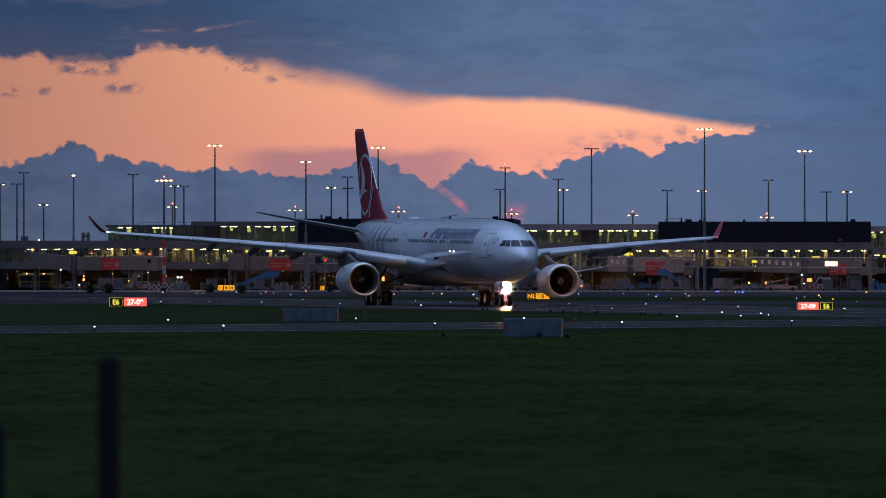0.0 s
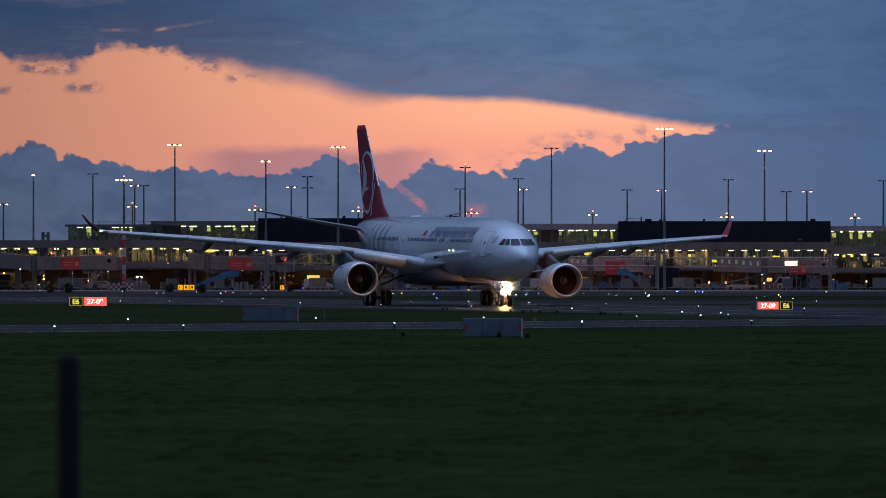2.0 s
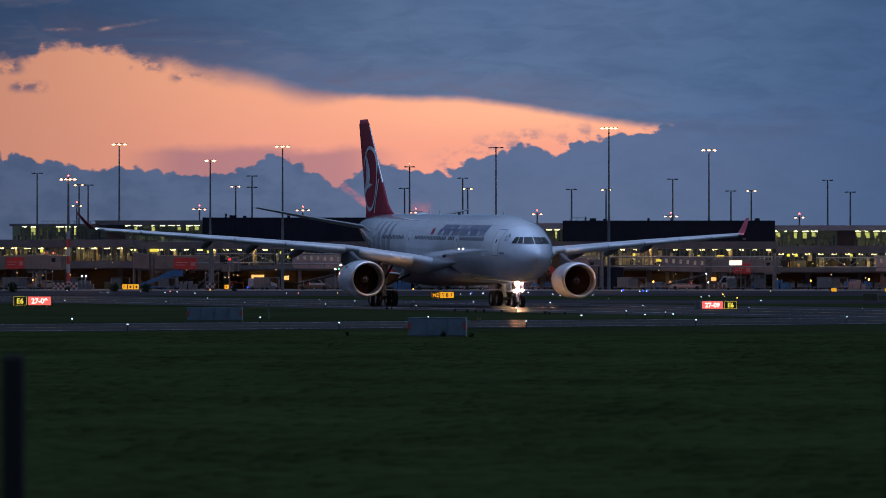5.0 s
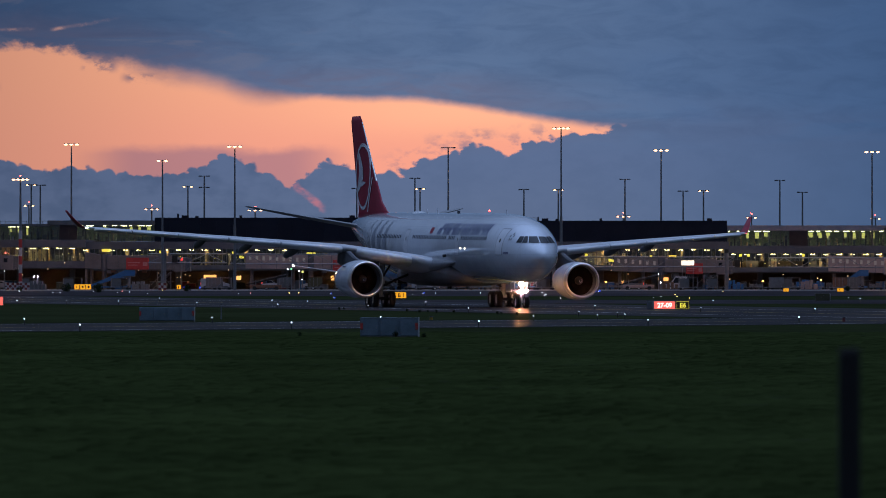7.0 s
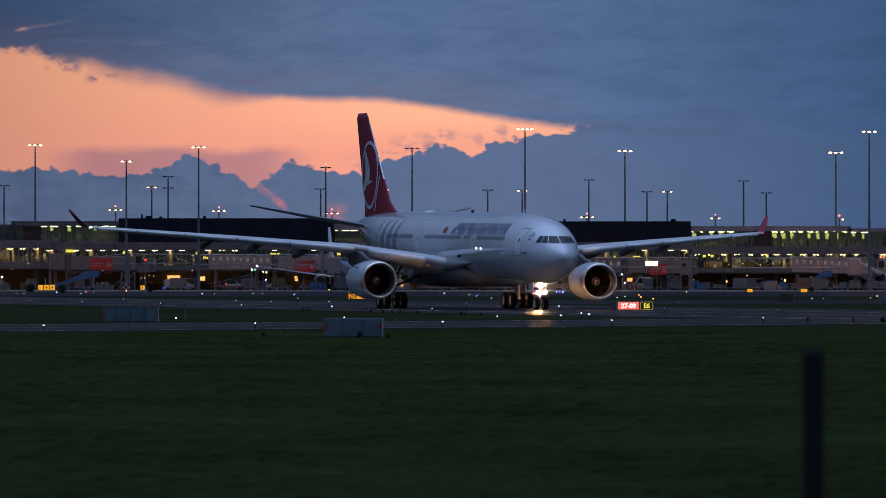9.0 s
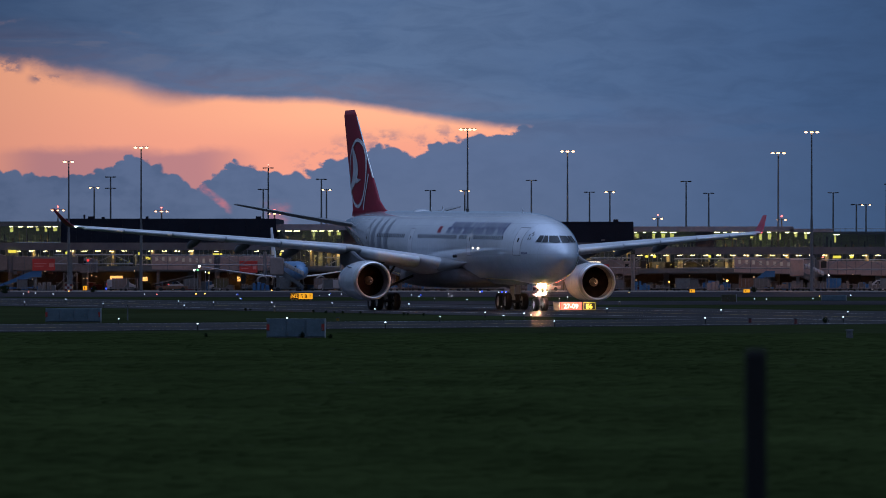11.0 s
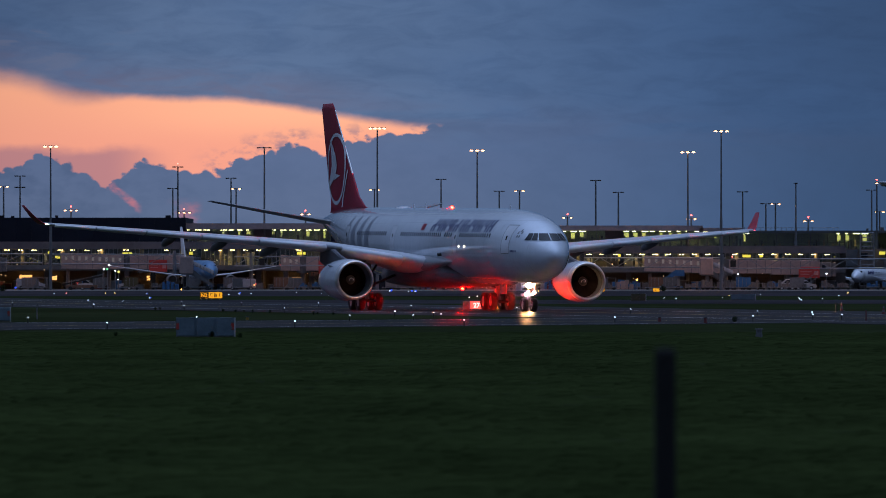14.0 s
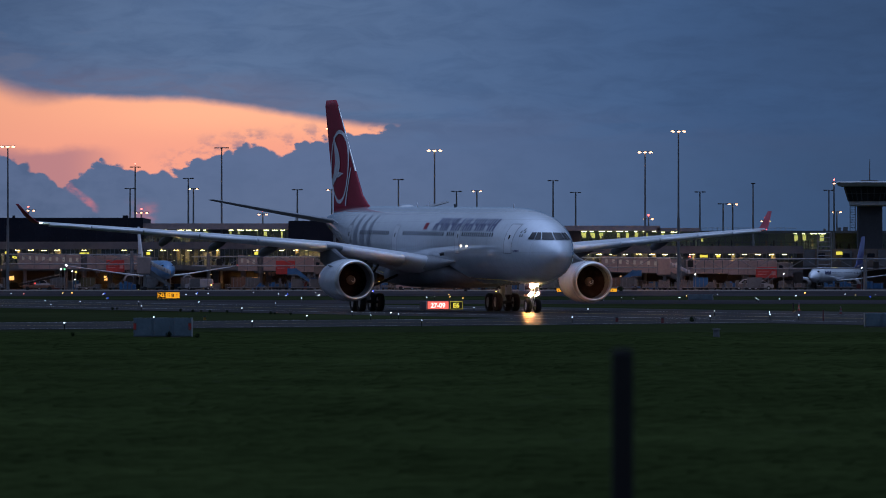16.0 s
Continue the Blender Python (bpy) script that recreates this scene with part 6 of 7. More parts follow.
    for s in (-1, 1):
        for k in range(22):
            xa = 0.17 * length + k * 0.03 * length
            if k in (9, 10):
                continue
            zz = 0.3 * r
            yy = math.sqrt(r * r - zz * zz) + 0.006
            repeat("jw", "cabin_window", lambda: bx_mesh(-0.10, 0.10, -0.01, 0.01, -0.14, 0.14), M["window_glass"], j, (-xa, s * yy, zc + zz))
    for s in (-1, 1):
        part("windscreen", bx_mesh(-0.085 * length, -0.06 * length, s * 0.2 - 0.02, s * r * 0.62, zc + r * 0.28, zc + r * 0.52, 0.05), M["window_glass"], j)
    return j


jet_a = make_jet("parked_jet", "white regional jet with a bright blue nose, parked at the pier", bx(-469, 1205), 1205, -90 + 10.5, 36.2, 3.1, 3.35, 28.7, 10.6, M["jet_skyblue"], M["grey_paint"], M["jet_skyblue"])
jet_b = make_jet("parked_jet", "white regional jet with a dark blue fin, lit by apron lamps", bx(666, 1275), 1275, -108, 36.2, 2.75, 2.45, 26.0, 9.3, M["white_paint"], M["blue_paint"], M["white_paint"])
q = [(-0.16, -0.05), (-0.145, 0.35), (-0.20, 0.0), (-0.225, 0.05), (-0.25, 0.0)]
for i, (f, dz) in enumerate(q):
    part("title_bar", bx_mesh(-36.2 * (0.13 + 0.022 * i) - 0.5, -36.2 * (0.13 + 0.022 * i), 1.32, 1.39, 2.55, 3.2 - 0.2 * (i % 2)), M["blue_paint"], jet_b, "blue bar of lettering")


# ---- boarding stairs, vehicles and ground gear ----
def make_stairs(u, y0, w, hgt, d, flip, tone, label, canopy=False):
    s = thing("boarding_stairs", label, "boarding stairs", (bx(u, d), d, 0), 180 if flip else 0, group="boarding stairs")
    n = 16
    for k in (-0.9, 0.9):
        bm = prism(bmesh.new(), [(-w / 2, 0.9), (-w / 2, 0.55), (w / 2 - 1.6, hgt - 0.6), (w / 2, hgt - 0.6), (w / 2, hgt + 0.4), (w / 2 - 1.5, hgt + 0.4)], k - 0.04, k + 0.04)
        part("side_panel", bm, tone, s)
    for i in range(n):
        t = i / n
        m = Matrix.Translation((-w / 2 + (w - 1.6) * t, 0, 0.6 + (hgt - 1.2) * t))
        repeat("tread%.1f%.1f" % (w, hgt), "tread", lambda: bx_mesh(0, (w - 1.6) / n + 0.05, -0.85, 0.85, -0.03, 0.03), M["steel"], s, m)
    part("platform", bx_mesh(w / 2 - 1.6, w / 2, -0.9, 0.9, hgt - 0.68, hgt - 0.6), M["steel"], s)
    part("chassis", bx_mesh(-w / 2 + 0.3, w / 2 - 0.2, -0.8, 0.8, 0.35, 0.6, 0.05), tone, s)
    part("lift_leg", bx_mesh(w / 2 - 1.2, w / 2 - 0.7, -0.5, 0.5, 0.6, hgt - 0.68, 0.03), M["steel"], s)
    for xx in (-w / 2 + 1, w / 2 - 1):
        for yy in (-0.75, 0.75):
            part("wheel", rod(bmesh.new(), (xx, yy - 0.1, 0.33), (xx, yy + 0.1, 0.33), 0.33, 0.33, 14), M["rubber"], s)
    if canopy:
        for i in range(9):
            t = i / 9
            x0 = -w / 2 + (w - 0.4) * t
            z0 = 0.9 + (hgt - 0.9) * t
            bm = bmesh.new()
            loft(bm, [[(x, 1.0 * math.cos(a * math.pi / 8), zz + 1.6 + 0.7 * math.sin(a * math.pi / 8)) for a in range(9)] for x, zz in ((x0, z0), (x0 + (w - 0.4) / 9 - 0.06, z0 + (hgt - 0.9) / 9))], cap=False, closed=False)
            part("canopy_rib", bm, M["jet_grey"], s, "ribbed grey canopy hoop", smooth=True)
        part("cabin_hood", bx_mesh(w / 2 - 1.9, w / 2 + 0.3, -1.3, 1.3, hgt - 0.5, hgt + 2.3, 0.15), M["jet_pink"], s, "boxy pale hood at the top")
    return s


make_stairs(-970, 0, 7.2, 2.9, 1226, False, M["stair_blue"], "blue mobile boarding stairs parked on the apron")
make_stairs(-235, 0, 4.8, 3.2, 1222, True, M["stair_blue"], "blue mobile boarding stairs parked on the apron")
make_stairs(342, 0, 4.6, 2.9, 1222, False, M["stair_blue"], "blue mobile boarding stairs parked on the apron")
make_stairs(-495, 0, 5.2, 3.2, 1200, True, M["clad_dark"], "mobile stairs with a ribbed canopy beside a jet", True)
make_stairs(425, 0, 5.2, 3.0, 1216, True, M["clad_dark"], "mobile stairs with a ribbed canopy at the stand", True)


def make_truck(u, d):
    t = thing("tank_truck", "yellow airport truck with lit cab, facing the field", "truck", (bx(u, d), d, 0), group="yellow trucks")
    part("cab", bx_mesh(-1.25, 1.25, -1.0, 1.1, 0.6, 2.75, 0.12), M["yellow"], t, "yellow cab")
    part("windscreen", bx_mesh(-1.08, 1.08, -1.03, -0.99, 1.65, 2.5, 0.02), M["window_glass"], t)
    part("bumper", bx_mesh(-1.25, 1.25, -1.2, -0.95, 0.4, 0.8, 0.05), M["dark_metal"], t)
    part("grille", bx_mesh(-0.8, 0.8, -1.04, -1.0, 0.9, 1.45, 0.02), M["dark_metal"], t)
    part("tank", bx_mesh(-1.2, 1.2, 1.3, 7.5, 0.9, 2.9, 0.3), M["yellow"], t, "yellow tank body")
    for x in (-0.95, 0.95):
        part("headlight", rod(bmesh.new(), (x, -1.22, 0.72), (x, -1.18, 0.72), 0.12, 0.12, 10), M["car_white"], t)
        part("mirror", bx_mesh(x * 1.5 - 0.1, x * 1.5 + 0.1, -1.1, -1.0, 1.7, 2.3, 0.03), M["dark_metal"], t)
        for y in (-0.3, 4.5, 6.0):
            part("wheel", rod(bmesh.new(), (x - 0.17, y, 0.5), (x + 0.17, y, 0.5), 0.5, 0.5, 16), M["rubber"], t)
    part("beacon", rod(bmesh.new(), (0, 0, 2.75), (0, 0, 2.95), 0.12, 0.1, 10), L["amber_lamp"], t, "amber roof beacon")
    return t


make_truck(-1377, 1236)
make_truck(-1346, 1236)


def make_van(u, d, paint, label, ln=4.6, ht=1.85, flip=False, pick=False, tail=True):
    v = thing("van", label, "van", (bx(u, d), d, 0), 180 if flip else 0, group="apron vehicles")
    h = ln / 2
    out = [(-h, 0.35), (h, 0.35), (h, 0.95), (h - 0.9, 1.15), (h - 1.6, ht), (-h + 0.15, ht), (-h, ht - 0.25)]
    if pick:
        out = [(-h, 0.35), (h, 0.35), (h, 0.9), (h - 1.0, 1.05), (h - 1.7, ht), (-0.3, ht), (-0.5, 1.05), (-h, 1.05)]
    bm = prism(bmesh.new(), out, -0.85, 0.85)
    bmesh.ops.bevel(bm, geom=list(bm.edges), offset=0.06, segments=2, affect="EDGES", profile=0.5)
    part("body", bm, paint, v)
    for s in (-1, 1):
        part("side_window", prism(bmesh.new(), [(h - 1.15, 1.15), (h - 1.65, ht - 0.15), (h - 2.3, ht - 0.15), (h - 2.3, 1.15)], s * 0.855 - 0.01, s * 0.855 + 0.01), M["window_glass"], v)
        for x in (-h + 0.8, h - 0.85):
            w = part("wheel", rod(bmesh.new(), (x, s * 0.72, 0.33), (x, s * 0.88, 0.33), 0.33, 0.33, 16), M["rubber"], v)
            part("hubcap", rod(bmesh.new(), (x, s * 0.88, 0.33), (x, s * 0.89, 0.33), 0.18, 0.16, 12), M["gear_white"], w)
    part("windscreen", prism(bmesh.new(), [(h - 0.92, 1.17), (h - 1.58, ht - 0.08), (h - 1.62, ht - 0.10), (h - 0.96, 1.15)], -0.75, 0.75), M["window_glass"], v)
    for y in (-0.65, 0.65):
        part("tail_lamp", bx_mesh(-h - 0.02, -h + 0.03, y - 0.1, y + 0.1, 0.9, 1.2), L["tail"] if tail else M["ad_red"], v, "red tail lamp")
    return v


make_van(-1172, 1234, M["car_white"], "white hatchback parked by the pier", 4.3, 1.5, False)
make_van(-417, 1212, M["car_white"], "white delivery van with lit tail lamps", 4.6, 1.85, True)
make_van(27, 1228, M["car_white"], "white boxy service van on the apron", 3.6, 2.2, True)
make_van(-48, 1228, M["clad_dark"], "dark pickup standing under the pier", 3.2, 1.7, True, True)
make_van(-790, 1240, M["car_white"], "white minivan under the pier slab", 4.8, 1.9, False)
make_van(-690, 1228, M["car_white"], "white service truck beside the stand", 3.2, 1.7, False, True)
make_van(-622, 1228, M["car_white"], "white baggage tractor beside the stand", 2.8, 1.6, True, True)
make_van(548, 1224, M["car_white"], "white service van near the bridge", 3.4, 1.8, True)
make_van(-1224, 1236, M["clad_dark"], "dark pickup parked by the pier", 4.4, 1.6, False, True)
make_van(580, 1226, M["car_white"], "white pickup near the bridge", 3.8, 1.6, False, True)


def make_dolly(u, d, paint, label, n=2, loadh=1.2):
    t = thing("baggage_dolly", label, "baggage cart", (bx(u, d), d, 0), group="baggage dollies")
    for i in range(n):
        x = i * 2.6
        part("bed", bx_mesh(x - 1.1, x + 1.1, -0.7, 0.7, 0.4, 0.55, 0.03), M["steel"], t)
        rd = random.Random(int(u * 7) + i)
        xx = x - 1.0
        while xx < x + 0.8:
            w = rd.uniform(0.25, 0.7)
            part("load_box", bx_mesh(xx, min(x + 1.0, xx + w), -0.6 + rd.uniform(0, 0.2), 0.6, 0.56, 0.56 + loadh * rd.uniform(0.25, 1.0), 0.03), paint, t)
            xx += w + rd.uniform(0.02, 0.12)
        for xx in (x - 1.06, x + 1.06):
            part("end_rail", rod(bmesh.new(), (xx, -0.6, 0.5), (xx, -0.6, 1.35), 0.03, 0.03, 6), M["steel"], t)
        for xx in (x - 0.8, x + 0.8):
            part("wheel", rod(bmesh.new(), (xx, -0.72, 0.2), (xx, -0.62, 0.2), 0.2, 0.2, 12), M["rubber"], t)
        part("tow_bar", rod(bmesh.new(), (x + 1.1, 0, 0.42), (x + 1.6, 0, 0.42), 0.04, 0.04, 6), M["steel"], t)
    return t


for u, d, key, n, lh in ((-1320, 1234, "yellow", 3, 0.5), (-1262, 1234, "yellow", 4, 0.45), (-310, 1226, "stair_blue", 3, 1.3), (-270, 1226, "clad_dark", 2, 1.5), (-565, 1226, "clad_dark", 2, 1.2), (380, 1214, "jet_grey", 4, 1.4),
                         (460, 1214, "jet_grey", 5, 1.2), (250, 1230, "stair_blue", 2, 1.2), (205, 1230, "jet_grey", 3, 0.9), (525, 1222, "stair_blue", 1, 1.2), (620, 1226, "jet_grey", 2, 1.1), (-110, 1230, "jet_grey", 2, 0.8), (700, 1226, "stair_blue", 2, 1.0), (140, 1230, "clad_dark", 2, 0.8)):
    make_dolly(u, d, M[key], {"yellow": "low yellow dollies in a row", "stair_blue": "dollies with blue covers", "clad_dark": "dollies with dark covers", "jet_grey": "grey loaded container dollies"}[key], n, lh)

# dark container and lit board near the stands
tagged(part("container", box(bmesh.new(), bx(-196, 1226), bx(-151, 1226), 1226, 1229, 0.0, hz(H - 473, 1226), 0.04), M["black_clad"]), "tall dark container on the apron", "container")
sg = thing("light_board", "white lit board on two posts beside a stand", "sign", (bx(47, 1220), 1220, 0))
part("board", box(bmesh.new(), -1.05, 1.05, -0.08, 0.08, hz(H - 470.5, 1220), hz(H - 462, 1220), 0.03), L["board_white"], sg, "white glowing face")
for x in (-0.9, 0.9):
    part("post", rod(bmesh.new(), (x, 0, 0), (x, 0, hz(H - 470, 1220)), 0.06, 0.06, 8), M["steel"], sg)


# checkered blocks at the mast feet
def make_check(u, d, w, n):
    c = thing("checkered_block", "red and white checkered crash block at a mast foot", "barrier", (bx(u, d), d, 0), group="crash blocks")
    for i in range(n):
        for j in range(3):
            repeat("chk%d" % ((i + j) % 2), "tile", lambda: bx_mesh(-0.2, 0.2, -0.6, 0.6, -0.2, 0.2, 0.01), M["car_white"] if (i + j) % 2 else M["check_dark"], c, (-w / 2 + 0.2 + i * 0.4, 0, 0.2 + j * 0.4))


make_check(-1147, 1213, 2.0, 5)
make_check(-1126, 1213, 1.6, 4)
make_check(-883, 1194, 1.2, 3)


# small lit lamps on poles and vehicles on the apron
def lamp_post(u, y, d, key, r, label, cat="lamp"):
    z = hz(H - y, d)
    t = thing("apron_lamp", label, cat, (bx(u, d), d, 0), group="apron lamps")
    part("pole", rod(bmesh.new(), (0, 0.1, 0), (0, 0.1, z), 0.05, 0.05, 6), M["steel"], t)
    bm = bmesh.new()
    bmesh.ops.create_uvsphere(bm, u_segments=10, v_segments=8, radius=r * 0.5)
    part("bulb", bm, L[key], t, smooth=True, loc=(0, 0, z))


for u, y, key, r in ((-1317, 476.5, "white_lamp", 0.17), (-1355, 424, "white_lamp", 0.2), (-1110, 490, "white_lamp", 0.22), (-1103, 490, "white_lamp", 0.22), (-1284, 504, "white_lamp", 0.15), (-1162, 481, "green_lamp", 0.12),
                     (-661, 477.5, "white_lamp", 0.22), (-641, 480.5, "white_lamp", 0.18), (-636, 495.5, "white_lamp", 0.15), (-1, 501, "white_lamp", 0.17), (-5, 485.6, "white_lamp", 0.17), (618, 485, "white_lamp", 0.20), (756, 474, "white_lamp", 0.16), (462, 486, "white_lamp", 0.18)):
    lamp_post(u, y, 1206, key, r, "small white lamp on a pole")
for u, y, key, r in ((-1276, 494, "amber_lamp", 0.28), (-1276, 488, "amber_lamp", 0.2), (-1197, 497, "amber_lamp", 0.2), (-856, 507, "amber_lamp", 0.22), (-98, 500, "amber_lamp", 0.3), (-395, 505, "amber_lamp", 0.2), (180, 498, "amber_lamp", 0.25), (283, 496, "amber_lamp", 0.3)):
    lamp_post(u, y, 1208, key, r, "small amber lamp on a pole")


# ---- stacked crates, containers and chocks under and before the pier ----
def make_crates():
    rg = random.Random(21)
    tones = ("clad_dark", "clad_brown", "stair_blue", "jet_grey", "check_dark", "under", "under", "olive")
    labels = {"clad_dark": "dark steel cargo crate under the pier", "clad_brown": "brown cargo crate under the pier", "stair_blue": "blue cargo container on the apron", "jet_grey": "grey cargo container on the apron",
              "check_dark": "dark red tool cart on the apron", "under": "black cargo crate under the pier", "jet_pink": "pale cargo container on the apron", "olive": "olive cargo crate under the pier"}
    u = -1420.0
    while u < 790:
        key = rg.choice(tones)
        d = rg.uniform(1234, 1266) if u < 650 else rg.uniform(1232, 1290)
        w, h = rg.uniform(0.6, 1.8), rg.uniform(0.5, 1.6)
        c = thing("cargo_crate", labels[key], "crate", (bx(u, d), d, 0), rg.uniform(-20, 20), group="cargo crates")
        part("body", bx_mesh(-w / 2, w / 2, -0.7, 0.7, 0.12, h, 0.04), M[key], c)
        part("lid", bx_mesh(-w / 2 - 0.04, w / 2 + 0.04, -0.74, 0.74, h, h + 0.07, 0.02), M["steel"], c)
        for s in (-1, 1):
            part("runner", bx_mesh(s * w * 0.35 - 0.08, s * w * 0.35 + 0.08, -0.7, 0.7, 0, 0.12), M["under"], c)
        u += rg.uniform(9, 30)


make_crates()


# ---- ground equipment waiting along the pier ----
def make_cart(u, d, kind, paint):
    """A small piece of ground equipment: container dolly, curtained luggage cart, belt loader or pallet."""
    name, lab, cat = {"dolly": ("container_dolly", "air cargo container with a slanted side on a low dolly", "container"),
                      "cart": ("luggage_cart", "roofed luggage cart with dull side curtains", "luggage cart"),
                      "belt": ("belt_loader", "low belt loader with a raised conveyor", "belt loader"),
                      "pallet": ("pallet_stack", "strapped stack of goods on a low pallet", "pallet")}[kind]
    t = thing(name, lab, cat, (bx(u, d), d, 0), group="ground equipment")
    if kind == "belt":
        part("chassis", box(bmesh.new(), -2.6, 2.6, -0.8, 0.8, 0.35, 0.85, 0.06), paint, t)
        bm = prism(bmesh.new(), [(-3.2, 0.75), (3.4, 2.2), (3.4, 2.42), (-3.2, 0.97)], -0.45, 0.45)
        part("conveyor", bm, M["rubber"], t, "dark rubber conveyor")
        for y in (-0.5, 0.5):
            part("guard_rail", rod(bmesh.new(), (-3.1, y, 1.15), (3.4, y, 2.6), 0.035, 0.035, 6), M["steel"], t)
        part("cab_post", rod(bmesh.new(), (-1.6, -0.7, 0.85), (-1.6, -0.7, 1.7), 0.05, 0.05, 6), M["steel"], t)
        wheels = ((-1.8, 0.33), (1.8, 0.33))
    elif kind == "pallet":
        part("pallet_base", box(bmesh.new(), -1.5, 1.5, -1.2, 1.2, 0.0, 0.16), M["steel"], t)
        for i in range(7):
            w = rng.uniform(0.5, 0.95)
            x0 = -1.4 + (i % 4) * 0.7
            z0 = 0.16 if i < 4 else 0.962
            part("parcel", bx_mesh(x0, x0 + w * 0.7, -1.0, 0.9, z0, z0 + (0.8 if i < 4 else rng.uniform(0.3, 0.7)), 0.03), paint, t)
        wheels = ()
    else:
        part("bed", box(bmesh.new(), -1.6, 1.6, -0.8, 0.8, 0.38, 0.52, 0.02), M["steel"], t)
        part("drawbar", rod(bmesh.new(), (1.6, 0, 0.42), (2.5, 0, 0.3), 0.04, 0.04, 6), M["steel"], t)
        if kind == "dolly":
            part("container", prism(bmesh.new(), [(-1.0, 0.54), (0.75, 0.54), (1.35, 1.05), (1.35, 2.1), (-1.0, 2.1)], -0.75, 0.75), paint, t)
            for x in (-0.6, 0.0, 0.6):
                part("seam_rib", bx_mesh(x - 0.03, x + 0.03, -0.79, -0.75, 0.6, 2.05), M["steel"], t)
        else:
            for x in (-1.5, 1.5):
                part("end_frame", bx_mesh(x - 0.05, x + 0.05, -0.78, 0.78, 0.52, 1.95), M["steel"], t)
            part("roof", box(bmesh.new(), -1.6, 1.6, -0.85, 0.85, 1.95, 2.03, 0.03), paint, t)
            part("curtain", bx_mesh(-1.4, 0.2, -0.76, -0.73, 0.55, 1.9), M["clad_dark"], t, "dark curtain")
        wheels = ((-1.2, 0.22), (1.2, 0.22))
    for x, r in wheels:
        for y in (-0.75, 0.75):
            part("wheel", rod(bmesh.new(), (x, y - 0.1, r), (x, y + 0.1, r), r, r, 14), M["rubber"], t)


kinds = ("dolly", "cart", "dolly", "cart", "pallet")
for i, u in enumerate((-1235, -1205, -1120, -1096, -1040, -962, -925, -800, -772, -700, -672, -610, -540, -505, -440, -415, -345, -322, -236, -205, -150, -122, -40, 20, 48, 96, 130, 205, 232, 262, 318, 345, 410, 470, 560)):
    make_cart(u + rng.uniform(-6, 6), 1208 + (i % 3) * 5 + rng.uniform(-1.5, 1.5), "belt" if i in (9, 22) else kinds[(i * 3 + i // 4) % 5], M[("jet_grey", "clad_dark", "steel", "rust", "stair_blue", "jet_pink", "olive")[(i * 5) % 7]])


# ---- airfield: lights, signs, cabinets, shrubs ----
def make_light(u, y, key="taxi_white", h=0.35, boost=1.0):
    d = gd(y - H, h)
    r = max(0.035, 0.68 * d * STEP) * boost
    t = thing("taxiway_light", "small lit elevated taxiway light on a short stem in the grass", "airfield light", (bx(u, d), d, 0), group="taxiway lights")
    part("stem", rod(bmesh.new(), (0, 0, 0), (0, 0, h - r * 0.6), 0.03, 0.03, 6), M["sign_black"], t)
    bm = bmesh.new()
    bmesh.ops.create_uvsphere(bm, u_segments=8, v_segments=6, radius=r)
    part("lens", bm, L[key], t, smooth=True, loc=(0, 0, h))


# near taxiway, both edges
for u, y in ((-1257, 578), (-1029, 576), (-655, 572), (-323, 569.5), (-23, 567), (244, 562), (-1127, 565.5), (-795, 563), (-497, 562), (-226, 559.5)):
    make_light(u, y)
# junction
for u, y in ((-146, 552), (-113, 558), (-77, 554), (-64, 556.5), (70, 545.5), (272, 547.5), (496, 551), (488, 560), (593, 553), (594, 557.5), (645, 558), (-117, 542)):
    make_light(u, y)
# crossing taxiway and the field behind
for u, y in ((-1140, 533), (-1053, 533), (-961, 534), (-888, 529), (-822, 536.5), (-689, 532), (-679, 539.5), (-178, 529), (-627, 534), (-580, 528)):
    make_light(u, y)
for u, y in ((-524, 534), (-519, 542), (-417, 535.5), (-341, 546), (-281, 537), (-236, 528), (331, 528), (352, 529), (434, 527), (570, 529.5), (574, 531), (611, 529.5), (92, 533)):
    make_light(u, y)
# rows along the apron
for u, y in ((-1286, 505), (-1195, 507), (-1177, 508), (-1136, 516), (-1079, 508), (-1070, 510), (-1077, 519), (-1064, 519), (-1006, 517), (-963, 519), (-941, 518), (-910, 520), (-749, 520), (-586, 521), (-422, 521), (-204, 522), (-276, 521), (-263, 524), (-211, 519), (-206, 524), (-155, 516)):
    make_light(u, y, "apron_white")
for u, y in ((-122, 516.5), (-110, 517), (-14, 527), (0, 525), (501, 522), (727, 521), (569, 528), (-440, 522), (-400, 520), (-320, 519), (640, 524), (780, 522)):
    make_light(u, y, "apron_white")
for u, y, key in ((-883, 514.5, "amber_lamp"), (-658, 519.5, "amber_lamp"), (-642, 519, "amber_lamp"), (-727, 520, "red_small"), (-954, 516.5, "red_small"), (-524, 513, "amber_lamp"), (109, 516.5, "amber_lamp"), (28, 525.5, "amber_lamp"), (50, 528.5, "amber_lamp"), (446, 524, "amber_lamp"), (656, 519, "amber_lamp"), (745, 523.5, "amber_lamp"), (25, 522, "amber_lamp")):
    make_light(u, y, key, boost=1.25)
for u, y in ((-584, 520), (-578, 528), (-420, 519), (-260, 521), (771, 526)):
    make_light(u, y, "blue_lamp", boost=1.5)
for u, y in ((-844, 509.5), (-831, 508), (-826, 508.5), (-817, 510), (-152, 515), (-116, 516), (-109, 516)):
    make_light(u, y, "blue_lamp", boost=2.4)


